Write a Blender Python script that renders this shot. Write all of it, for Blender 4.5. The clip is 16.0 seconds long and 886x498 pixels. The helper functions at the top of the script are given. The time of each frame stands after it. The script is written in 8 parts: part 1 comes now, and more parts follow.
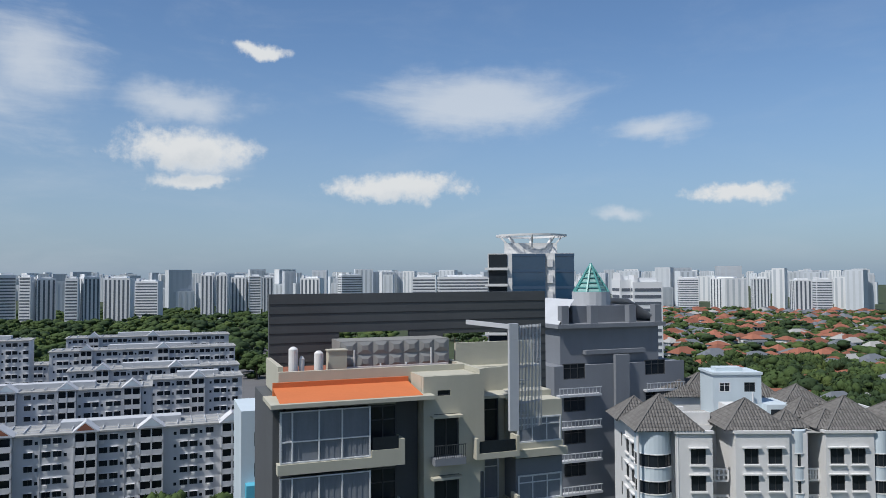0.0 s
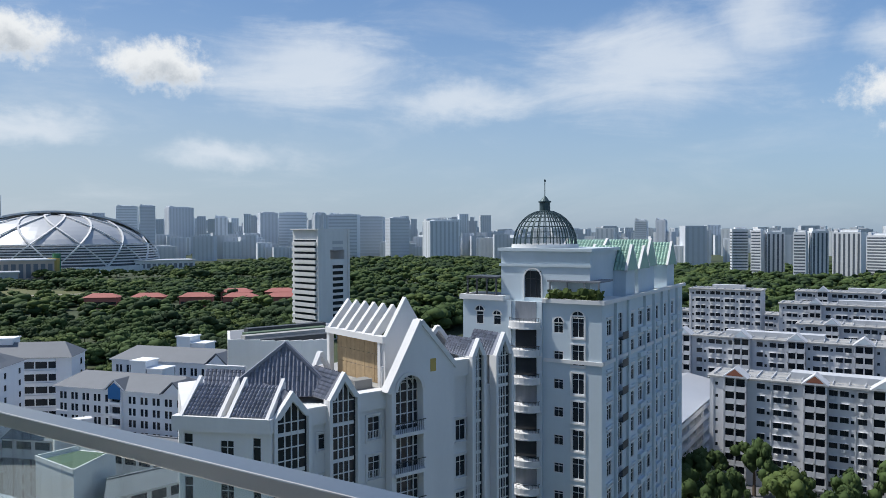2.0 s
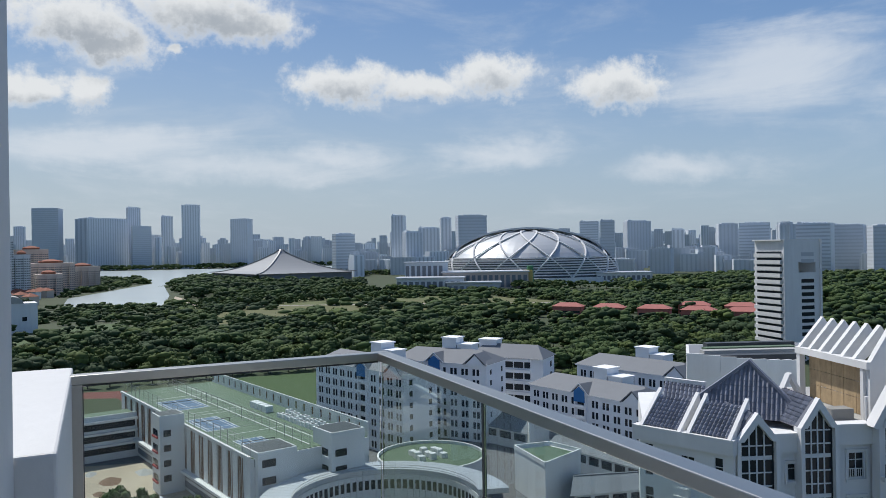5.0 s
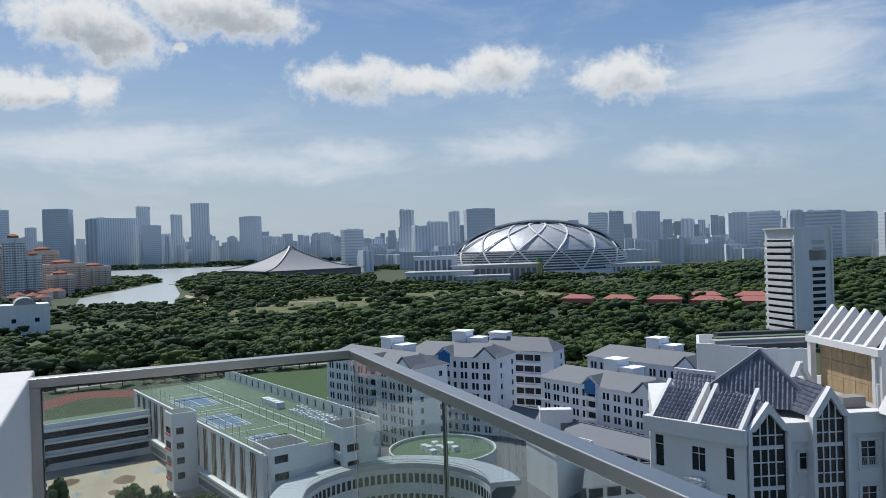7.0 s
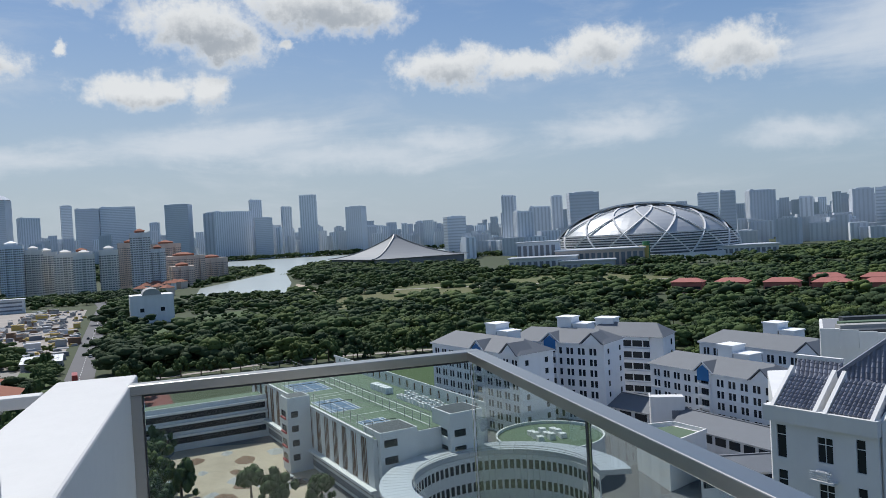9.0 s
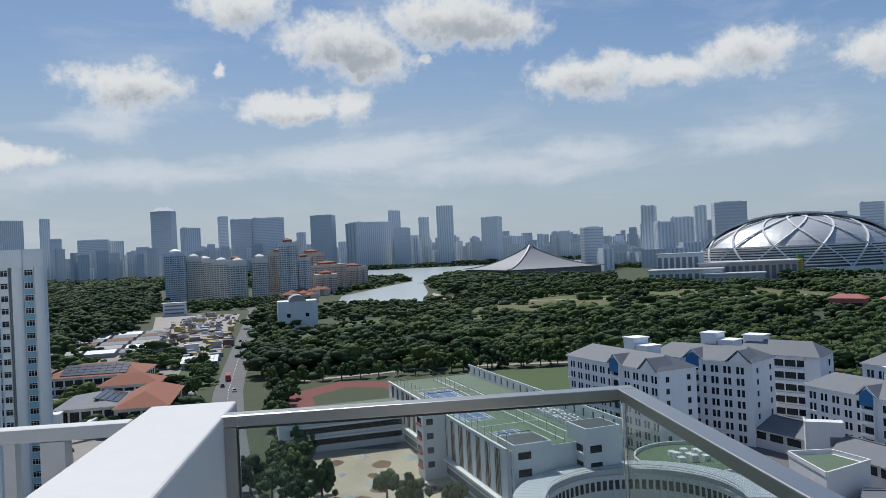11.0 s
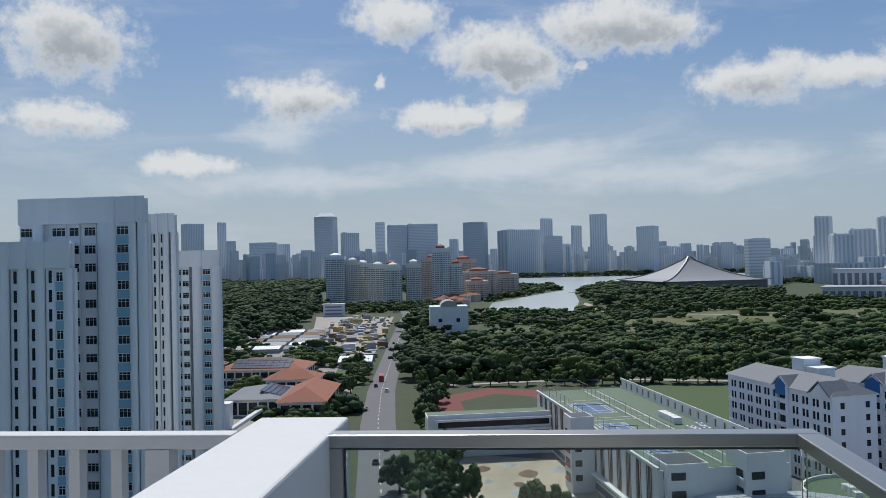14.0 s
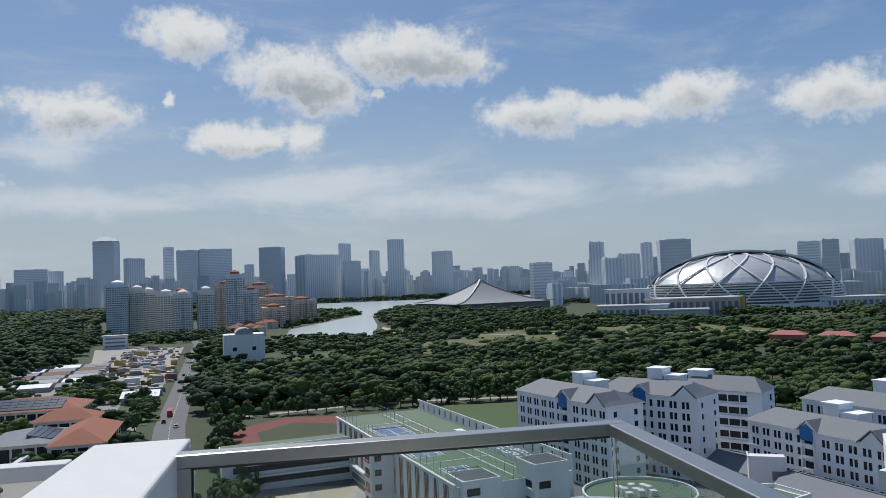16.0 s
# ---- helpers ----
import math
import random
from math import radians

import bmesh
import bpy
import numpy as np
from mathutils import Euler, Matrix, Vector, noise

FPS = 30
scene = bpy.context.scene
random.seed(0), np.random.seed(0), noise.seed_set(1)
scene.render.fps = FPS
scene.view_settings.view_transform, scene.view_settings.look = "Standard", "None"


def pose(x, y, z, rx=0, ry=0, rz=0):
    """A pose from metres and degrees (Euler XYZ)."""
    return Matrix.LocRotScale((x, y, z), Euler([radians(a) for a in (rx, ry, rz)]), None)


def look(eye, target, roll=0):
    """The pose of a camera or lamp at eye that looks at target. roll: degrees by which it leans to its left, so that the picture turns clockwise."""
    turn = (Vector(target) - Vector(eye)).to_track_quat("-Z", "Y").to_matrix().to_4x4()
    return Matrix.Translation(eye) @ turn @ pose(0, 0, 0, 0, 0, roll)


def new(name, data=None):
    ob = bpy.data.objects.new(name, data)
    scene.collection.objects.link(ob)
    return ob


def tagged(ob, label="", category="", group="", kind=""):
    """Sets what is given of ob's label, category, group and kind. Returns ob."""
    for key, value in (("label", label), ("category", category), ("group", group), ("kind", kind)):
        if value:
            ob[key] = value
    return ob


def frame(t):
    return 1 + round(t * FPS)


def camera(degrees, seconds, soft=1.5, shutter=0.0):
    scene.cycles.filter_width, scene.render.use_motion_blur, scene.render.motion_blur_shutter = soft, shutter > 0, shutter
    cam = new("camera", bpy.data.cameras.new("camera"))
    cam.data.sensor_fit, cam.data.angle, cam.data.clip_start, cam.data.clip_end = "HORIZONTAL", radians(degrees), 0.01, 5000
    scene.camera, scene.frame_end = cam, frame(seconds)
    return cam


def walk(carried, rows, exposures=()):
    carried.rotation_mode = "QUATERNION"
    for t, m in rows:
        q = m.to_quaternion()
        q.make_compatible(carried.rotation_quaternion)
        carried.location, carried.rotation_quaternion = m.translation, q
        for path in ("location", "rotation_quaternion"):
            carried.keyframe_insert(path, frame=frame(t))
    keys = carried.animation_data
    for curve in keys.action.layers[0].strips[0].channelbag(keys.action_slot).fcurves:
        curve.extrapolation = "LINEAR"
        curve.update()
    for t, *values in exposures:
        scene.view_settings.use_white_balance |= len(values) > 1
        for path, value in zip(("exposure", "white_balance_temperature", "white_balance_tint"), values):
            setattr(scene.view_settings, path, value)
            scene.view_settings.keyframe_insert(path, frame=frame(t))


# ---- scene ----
cam = camera(61.0, 16.0, soft=0.6)
# seconds, eye x y z, yaw, pitch, roll
ROWS = [
    (0.0, -1.843, -1.089, 55.95, -20.33, 2.11, 0.26),
    (0.5, -1.846, -1.056, 55.938, -10.33, 1.12, -0.26),
    (1.0, -1.867, -1.068, 55.925, 1.89, -0.02, -0.41),
    (1.5, -1.922, -1.147, 55.945, 16.37, -0.89, -0.2),
    (2.0, -1.922, -1.26, 55.923, 31.31, -1.19, 0.21),
    (2.5, -1.958, -1.351, 55.926, 44.17, -1.06, 0.53),
    (3.0, -1.994, -1.374, 55.93, 53.91, -0.76, 0.53),
    (3.5, -1.965, -1.364, 55.942, 60.57, -0.48, 0.32),
    (4.0, -1.979, -1.36, 55.945, 64.46, -0.2, 0.0),
    (6.5, -2.049, -1.246, 55.93, 65.23, 0.18, 1.57),
    (7.0, -2.031, -1.168, 55.933, 65.77, -0.34, 1.88),
    (7.5, -2.001, -1.099, 55.937, 66.77, -1.01, 2.04),
    (8.0, -2.016, -1.072, 55.909, 68.37, -1.42, 2.24),
    (8.5, -2.188, -1.076, 55.9, 70.74, -1.41, 2.73),
    (9.0, -2.396, -1.107, 55.946, 73.57, -1.05, 3.16),
    (9.5, -2.537, -1.061, 55.938, 76.52, -0.67, 3.28),
    (10.0, -2.627, -1.021, 55.937, 79.45, -0.3, 3.19),
    (12.5, -3.142, -0.994, 55.962, 89.74, 0.75, 1.86),
    (13.0, -3.155, -0.98, 55.955, 92.28, 0.84, 1.57),
    (13.5, -3.166, -0.937, 55.941, 94.41, 1.03, 1.43),
    (14.0, -3.161, -0.928, 55.939, 95.35, 1.28, 1.42),
    (14.5, -3.128, -0.932, 55.943, 94.66, 1.57, 1.58),
    (15.0, -3.102, -0.983, 55.935, 92.15, 1.88, 1.84),
    (15.5, -3.077, -1.046, 55.929, 87.27, 2.25, 1.99),
    (16.0, -3.043, -1.069, 55.918, 80.09, 2.7, 2.2),
]
walk(cam, [(t, pose(x, y, z, 90 + pitch, roll, yaw)) for t, x, y, z, yaw, pitch, roll in ROWS],
     exposures=[(0.0, -0.04), (1.0, 0.1), (2.0, 0.2), (4.0, 0.08), (9.0, 0.03), (12.5, -0.08), (16.0, -0.08)])

# ---- world, sun ----
SUN_AZ, SUN_EL = 196.0, 56.0      # degrees from +x, and above the horizon
THICK = [
    (-41.44, 9.22, 4.77, 1.68), (-56.74, 6.8, 5.61, 1.28), (-46.58, 16.48, 2.28, 0.7), (-81.99, 5.9, 3.28, 0.8),
    (-41.84, 7.01, 2.76, 0.73), (32.52, 12.47, 5.01, 1.79), (26.67, 12.23, 5.56, 1.22), (21.1, 12.88, 4.29, 1.82),
    (11.72, 11.87, 4.55, 1.81), (38.89, 16.27, 4.36, 1.56), (48.99, 14.38, 4.14, 1.82), (50.33, 11.2, 1.81, 1.36),
    (66.02, 12.65, 4.85, 1.7), (54.96, 11.09, 5.18, 1.25), (59.84, 13.95, 0.77, 0.49), (44.46, 14.73, 0.92, 0.4),
    (50.92, 15.82, 5.56, 2.39), (42.36, 17.26, 6.44, 2.31), (58.21, 18.4, 4.34, 1.75), (81.66, 15.86, 5.02, 3.03),
    (82.07, 10.5, 4.61, 1.3), (73.74, 7.71, 3.94, 0.88),
]
THIN = [
    (-63.69, 13.17, 8.51, 2.46), (-31.6, 14.3, 4.53, 3.9), (-41.02, 12.57, 5.58, 1.56), (-75.85, 10.66, 3.55, 1.21),
    (-73.74, 4.76, 2.42, 0.58), (-9.55, 9.86, 7.04, 1.6), (1.8, 11.77, 8.56, 3.28), (-24.27, 11.86, 9.34, 4.02),
    (1.24, 12.65, 7.95, 2.85), (19.84, 7.26, 6.41, 1.26), (8.01, 5.78, 5.98, 1.24), (40.5, 6.54, 10.01, 1.59),
    (67.72, 10.05, 3.32, 1.02), (49.45, 7.45, 12.39, 1.48), (33.59, 6.96, 4.37, 1.19), (66.57, 6.53, 8.46, 1.25),
    (-42.47, 8.94, 3.39, 2.36),
]


def make_world():
    w = bpy.data.worlds.new("sky")
    scene.world = w
    w.use_nodes = True
    nt = w.node_tree
    nt.nodes.clear()
    N, L = nt.nodes.new, nt.links.new

    def math_(op, a, b=None, clamp=False):
        n = N("ShaderNodeMath")
        n.operation, n.use_clamp = op, clamp
        for i, q in enumerate((a, b)):
            if q is None:
                continue
            if isinstance(q, (int, float)):
                n.inputs[i].default_value = q
            else:
                L(q, n.inputs[i])
        return n.outputs[0]

    def mapr(v, a, b, c=0.0, d=1.0, smooth=True):
        n = N("ShaderNodeMapRange")
        n.interpolation_type = "SMOOTHSTEP" if smooth else "LINEAR"
        L(v, n.inputs["Value"])
        for k, q in zip(("From Min", "From Max", "To Min", "To Max"), (a, b, c, d)):
            n.inputs[k].default_value = q
        return n.outputs[0]

    def mixc(f, a, b):
        n = N("ShaderNodeMix")
        n.data_type = "RGBA"
        for i, q in ((0, f), (6, a), (7, b)):
            if isinstance(q, (int, float)):
                n.inputs[i].default_value = q
            elif isinstance(q, tuple):
                n.inputs[i].default_value = q
            else:
                L(q, n.inputs[i])
        return n.outputs[2]

    sky = N("ShaderNodeTexSky")
    sky.sky_type, sky.sun_disc = "NISHITA", False
    sky.sun_elevation, sky.sun_rotation = radians(SUN_EL), radians(90 - SUN_AZ)
    sky.altitude, sky.air_density, sky.dust_density, sky.ozone_density = 60, 1.0, 1.2, 1.5
    geo = N("ShaderNodeTexCoord")
    rot = N("ShaderNodeVectorRotate")
    rot.rotation_type = "Z_AXIS"
    rot.inputs["Angle"].default_value = radians(-130)
    L(geo.outputs["Generated"], rot.inputs["Vector"])
    sep = N("ShaderNodeSeparateXYZ")
    L(rot.outputs[0], sep.inputs[0])
    az = math_("MULTIPLY", math_("ARCTAN2", sep.outputs[1], sep.outputs[0]), 57.2958)
    el = math_("MULTIPLY", math_("ARCSINE", sep.outputs[2]), 57.2958)
    comb = N("ShaderNodeCombineXYZ")
    L(az, comb.inputs[0])
    L(el, comb.inputs[1])
    flat = comb.outputs[0]

    def noise_(scale, detail, rough, stretch=(1, 1, 1), dist=0.0):
        mp = N("ShaderNodeMapping")
        mp.inputs["Scale"].default_value = stretch
        L(flat, mp.inputs[0])
        n = N("ShaderNodeTexNoise")
        n.noise_dimensions = "3D"
        for k, q in (("Scale", scale), ("Detail", detail), ("Roughness", rough), ("Distortion", dist)):
            n.inputs[k].default_value = q
        L(mp.outputs[0], n.inputs["Vector"])
        return n

    warp = noise_(0.3, 5, 0.6)
    off = N("ShaderNodeVectorMath")
    off.operation = "MULTIPLY_ADD"
    L(warp.outputs["Color"], off.inputs[0])
    off.inputs[1].default_value = (4.0, 2.6, 0)
    off.inputs[2].default_value = (-2.0, -1.3, 0)
    moved = N("ShaderNodeVectorMath")
    moved.operation = "ADD"
    L(flat, moved.inputs[0])
    L(off.outputs[0], moved.inputs[1])

    def nearest(rows, source):
        best = None
        for a, e, wd, ht in rows:
            s = N("ShaderNodeVectorMath")
            s.operation = "SUBTRACT"
            L(source, s.inputs[0])
            s.inputs[1].default_value = (a, e, 0)
            k = N("ShaderNodeVectorMath")
            k.operation = "MULTIPLY"
            L(s.outputs[0], k.inputs[0])
            k.inputs[1].default_value = (1 / wd, 1 / ht, 0)
            ln = N("ShaderNodeVectorMath")
            ln.operation = "LENGTH"
            L(k.outputs[0], ln.inputs[0])
            best = ln.outputs["Value"] if best is None else math_("MINIMUM", best, ln.outputs["Value"])
        return best

    fine = noise_(0.7, 9, 0.66)
    wisp = noise_(0.16, 8, 0.62, (0.45, 1.6, 1), 0.4)
    near1 = nearest(THICK, moved.outputs[0])
    near2 = nearest(THIN, moved.outputs[0])
    d1 = math_("ADD", math_("SUBTRACT", 1.0, near1), math_("MULTIPLY", math_("SUBTRACT", fine.outputs[0], 0.5), 1.5))
    m1 = mapr(d1, -0.15, 0.6)
    # a second look a little higher up: cloud above means a shaded belly
    lift = N("ShaderNodeVectorMath")
    lift.operation = "ADD"
    L(moved.outputs[0], lift.inputs[0])
    lift.inputs[1].default_value = (0.5, 1.3, 0)
    above = math_("ADD", math_("SUBTRACT", 1.0, nearest(THICK, lift.outputs[0])), math_("MULTIPLY", math_("SUBTRACT", fine.outputs[0], 0.5), 0.9))
    core = math_("MULTIPLY", mapr(above, 0.0, 0.85), mapr(d1, 0.05, 0.7))
    d2 = math_("ADD", math_("SUBTRACT", 1.05, near2), math_("MULTIPLY", math_("SUBTRACT", wisp.outputs[0], 0.5), 2.2))
    m2 = math_("MULTIPLY", mapr(d2, -0.25, 1.0), 0.72)
    # a thin veil, thicker towards the sun's side
    side = mapr(az, -70, 60)
    m3 = math_("MULTIPLY", mapr(wisp.outputs[0], 0.45, 0.75), math_("ADD", math_("MULTIPLY", side, 0.36), 0.08))
    skyc = N("ShaderNodeMix")
    skyc.data_type, skyc.blend_type = "RGBA", "MULTIPLY"
    skyc.inputs[0].default_value = 1.0
    L(sky.outputs[0], skyc.inputs[6])
    skyc.inputs[7].default_value = SKY_TINT
    up = N("ShaderNodeVectorMath")
    up.operation = "SCALE"
    L(skyc.outputs[2], up.inputs[0])
    up.inputs["Scale"].default_value = SKY_STRENGTH
    dim = N("ShaderNodeVectorMath")
    dim.operation = "SCALE"
    L(up.outputs[0], dim.inputs[0])
    L(math_("SUBTRACT", 1.0, math_("MULTIPLY", side, 0.36)), dim.inputs["Scale"])
    base = dim.outputs[0]
    # milky haze low down, more of it towards the sun's side
    low = math_("MULTIPLY", mapr(el, 19.0, -1.0), math_("ADD", math_("MULTIPLY", side, 0.32), 0.58), clamp=True)
    base = mixc(low, base, mixc(side, (0.30, 0.41, 0.57, 1), (0.44, 0.51, 0.58, 1)))
    col = mixc(m3, base, (0.60, 0.655, 0.72, 1))
    col = mixc(m2, col, (0.66, 0.71, 0.77, 1))
    white = mixc(core, (0.73, 0.755, 0.775, 1), mixc(side, (0.62, 0.67, 0.72, 1), (0.37, 0.41, 0.46, 1)))
    col = mixc(m1, col, white)
    bg = N("ShaderNodeBackground")
    L(col, bg.inputs[0])
    bg.inputs[1].default_value = 1.0
    out = N("ShaderNodeOutputWorld")
    L(bg.outputs[0], out.inputs[0])


SKY_TINT, SKY_STRENGTH = (0.80, 0.98, 1.16, 1), 0.108
make_world()
sun = new("sun", bpy.data.lights.new("sun", "SUN"))
sun.data.energy, sun.data.angle, sun.data.color = 4.0, radians(0.6), (1.0, 0.97, 0.93)
_s = Vector((math.cos(radians(SUN_AZ)) * math.cos(radians(SUN_EL)), math.sin(radians(SUN_AZ)) * math.cos(radians(SUN_EL)), math.sin(radians(SUN_EL))))
sun.matrix_world = look(_s * 400, (0, 0, 0))


# ---- materials ----
def mat(name, color, rough=0.8, metal=0.0, vary=0.25, scale=1.0, bump=0.0, island=0.0, streak=0.0, spec=0.4):
    m = bpy.data.materials.new(name)
    m.use_nodes = True
    nt = m.node_tree
    N, L = nt.nodes.new, nt.links.new
    b = nt.nodes["Principled BSDF"]
    b.inputs["Roughness"].default_value, b.inputs["Metallic"].default_value = rough, metal
    b.inputs["Specular IOR Level"].default_value = spec
    co = N("ShaderNodeTexCoord")
    geo = N("ShaderNodeNewGeometry")

    def noi(s, det, stretch=(1, 1, 1)):
        mp = N("ShaderNodeMapping")
        mp.inputs["Scale"].default_value = stretch
        L(geo.outputs["Position"], mp.inputs[0])
        n = N("ShaderNodeTexNoise")
        n.inputs["Scale"].default_value, n.inputs["Detail"].default_value, n.inputs["Roughness"].default_value = s, det, 0.6
        L(mp.outputs[0], n.inputs["Vector"])
        return n.outputs[0]

    def add(op, a, c):
        n = N("ShaderNodeMath")
        n.operation = op
        for i, q in enumerate((a, c)):
            if isinstance(q, (int, float)):
                n.inputs[i].default_value = q
            else:
                L(q, n.inputs[i])
        return n.outputs[0]

    f = add("ADD", add("MULTIPLY", noi(scale, 4), 0.6), add("MULTIPLY", noi(scale * 9, 3), 0.4))
    f = add("MULTIPLY", add("SUBTRACT", f, 0.5), 2.0 * vary)
    if streak:
        f = add("ADD", f, add("MULTIPLY", add("SUBTRACT", noi(scale * 1.3, 4, (1, 1, 0.12)), 0.5), 2.0 * streak))
    if island:
        f = add("ADD", f, add("MULTIPLY", add("SUBTRACT", geo.outputs["Random Per Island"], 0.5), 2.0 * island))
    f = add("ADD", f, 1.0)
    sc = N("ShaderNodeVectorMath")
    sc.operation = "SCALE"
    sc.inputs[0].default_value = color[:3]
    L(f, sc.inputs["Scale"])
    L(sc.outputs[0], b.inputs["Base Color"])
    if bump:
        bp = N("ShaderNodeBump")
        bp.inputs["Strength"].default_value, bp.inputs["Distance"].default_value = bump, 0.05
        L(noi(scale * 6, 5), bp.inputs["Height"])
        L(bp.outputs[0], b.inputs["Normal"])
    return m


WHITE = mat("white_paint", (0.69, 0.69, 0.685), 0.7, vary=0.06, scale=0.4, streak=0.10)
WALLW = mat("parapet_paint", (0.56, 0.565, 0.565), 0.6, vary=0.10, scale=1.6, streak=0.03, bump=0.12)
TOWERW = mat("fresh_white_paint", (0.80, 0.815, 0.83), 0.7, vary=0.05, scale=0.3, streak=0.07)
HDBW = mat("weathered_white_render", (0.58, 0.59, 0.61), 0.8, vary=0.08, scale=0.3, streak=0.16)
PALEC = mat("ivory_render", (0.76, 0.73, 0.68), 0.8, vary=0.08, scale=0.05)
PALEBLUE = mat("pale_blue_paint", (0.55, 0.63, 0.68), 0.7, vary=0.06, scale=0.3, streak=0.08)
LILAC = mat("off_white_render", (0.70, 0.705, 0.71), 0.75, vary=0.06, scale=0.3, streak=0.12)
CREAM = mat("cream_paint", (0.47, 0.455, 0.375), 0.75, vary=0.07, scale=0.5, streak=0.14)
DARKWALL = mat("charcoal_cladding", (0.088, 0.093, 0.098), 0.7, vary=0.15, scale=0.5, streak=0.15)
JOINT = mat("dark_joint", (0.03, 0.032, 0.035), 0.9, vary=0.1)
CONC = mat("concrete", (0.36, 0.36, 0.35), 0.85, vary=0.16, scale=0.3, streak=0.12)
GREYP = mat("grey_paint", (0.20, 0.215, 0.24), 0.8, vary=0.08, scale=0.3, streak=0.1)
PALEGREY = mat("pale_grey_paint", (0.48, 0.50, 0.53), 0.8, vary=0.08, scale=0.3, streak=0.1)
ORANGE = mat("orange_roof_paint", (0.58, 0.17, 0.06), 0.8, vary=0.15, scale=0.8, bump=0.2)
TERRA = mat("terracotta_tiles", (0.27, 0.105, 0.065), 0.85, vary=0.25, scale=0.4, island=0.3)
SLATE = mat("dark_blue_grey_tiles", (0.19, 0.205, 0.25), 0.45, vary=0.2, scale=0.7, island=0.25)
SLATE2 = mat("light_slate_roofing", (0.15, 0.165, 0.185), 0.7, vary=0.12, scale=0.3, streak=0.05)
GREENT = mat("pale_green_tiles", (0.30, 0.46, 0.38), 0.6, vary=0.12, scale=0.7, island=0.2)
BROWNT = mat("brown_grey_tiles", (0.13, 0.125, 0.12), 0.7, vary=0.25, scale=0.7, island=0.2)
GLASS = mat("dark_window_glass", (0.02, 0.026, 0.033), 0.12, vary=0.4, scale=0.6, spec=0.28)
BLUEGL = mat("blue_window_glass", (0.025, 0.065, 0.12), 0.06, vary=0.3, scale=0.3, spec=0.8)
TEALGL = mat("blue_panel", (0.24, 0.44, 0.56), 0.35, vary=0.1, scale=0.5)
FRAMEW = mat("white_frame", (0.66, 0.68, 0.70), 0.5, vary=0.04)
FRAMED = mat("dark_frame", (0.05, 0.055, 0.06), 0.5, vary=0.1)
STEEL = mat("brushed_steel", (0.46, 0.45, 0.43), 0.3, 1.0, vary=0.06, scale=8.0)
STEELD = mat("dull_steel", (0.32, 0.32, 0.31), 0.5, 0.2, vary=0.15, scale=1.5)
LEAD = mat("patinated_dome_bars", (0.05, 0.085, 0.095), 0.5, 0.3, vary=0.2)
CURTAIN = mat("pale_curtain", (0.22, 0.24, 0.27), 0.9, vary=0.15, scale=1.5, streak=0.3)
CYAN = mat("cyan_paint", (0.10, 0.42, 0.56), 0.7, vary=0.08, scale=0.3)
BLUE = mat("bright_blue_panel", (0.03, 0.16, 0.38), 0.5, vary=0.08)
LEAF = mat("foliage", (0.056, 0.088, 0.030), 0.8, vary=0.75, scale=0.03, island=0.08, spec=0.15)
LEAFD = mat("dark_foliage", (0.036, 0.060, 0.026), 0.8, vary=0.6, scale=0.04, island=0.08, spec=0.15)
LEAFB = mat("bright_foliage", (0.080, 0.112, 0.034), 0.8, vary=0.5, scale=0.05, island=0.12, spec=0.15)
BARK = mat("bark", (0.12, 0.09, 0.065), 0.9, vary=0.3, scale=1.0)
GRASS = mat("grass", (0.046, 0.062, 0.026), 0.9, vary=0.4, scale=0.02)
TURF = mat("striped_turf", (0.062, 0.098, 0.034), 0.9, vary=0.12, scale=0.1)
COURTG = mat("green_court_paint", (0.095, 0.145, 0.09), 0.7, vary=0.12, scale=0.2)
COURTB = mat("blue_court_paint", (0.07, 0.14, 0.24), 0.7, vary=0.1, scale=0.2)
LINE = mat("white_line_paint", (0.7, 0.7, 0.7), 0.8, vary=0.05)
ASPH = mat("asphalt", (0.14, 0.14, 0.145), 0.9, vary=0.2, scale=0.08)
TRACKR = mat("red_running_track", (0.17, 0.055, 0.045), 0.9, vary=0.15, scale=0.1)
SAND = mat("bare_earth", (0.40, 0.34, 0.26), 0.95, vary=0.6, scale=0.12, bump=0.5)
SOIL = mat("brown_soil", (0.20, 0.13, 0.09), 0.95, vary=0.3, scale=0.3, bump=0.5)
PALEGR = mat("construction_ground", (0.34, 0.31, 0.28), 0.95, vary=0.3, scale=0.05)
WATER = mat("basin_water", (0.42, 0.47, 0.46), 0.25, vary=0.06, scale=0.01, bump=0.03, spec=0.5)
# FAR1, FAR2, FARW: distance haze is put into these pale blue-grey base colours
FAR1 = mat("haze_paled_blue_grey_facade", (0.66, 0.70, 0.74), 0.6, vary=0.12, scale=0.02, island=0.25)
FAR2 = mat("haze_paled_facade", (0.62, 0.66, 0.70), 0.7, vary=0.12, scale=0.02, island=0.2)
FARW = mat("haze_paled_window_bands", (0.50, 0.54, 0.58), 0.5, vary=0.12, scale=0.03)
PINK = mat("pink_render", (0.38, 0.14, 0.12), 0.8, vary=0.15, scale=0.1, island=0.15)
PEACH = mat("peach_render", (0.60, 0.50, 0.43), 0.8, vary=0.1, scale=0.1)
WOODSCR = mat("brown_timber_screen", (0.17, 0.10, 0.06), 0.8, vary=0.2, scale=0.5)
RED = mat("red_paint", (0.36, 0.05, 0.05), 0.6, vary=0.1)
YEL = mat("ochre_paint", (0.5, 0.36, 0.10), 0.6, vary=0.1)
SOLAR = mat("solar_panel", (0.02, 0.03, 0.06), 0.2, vary=0.2)
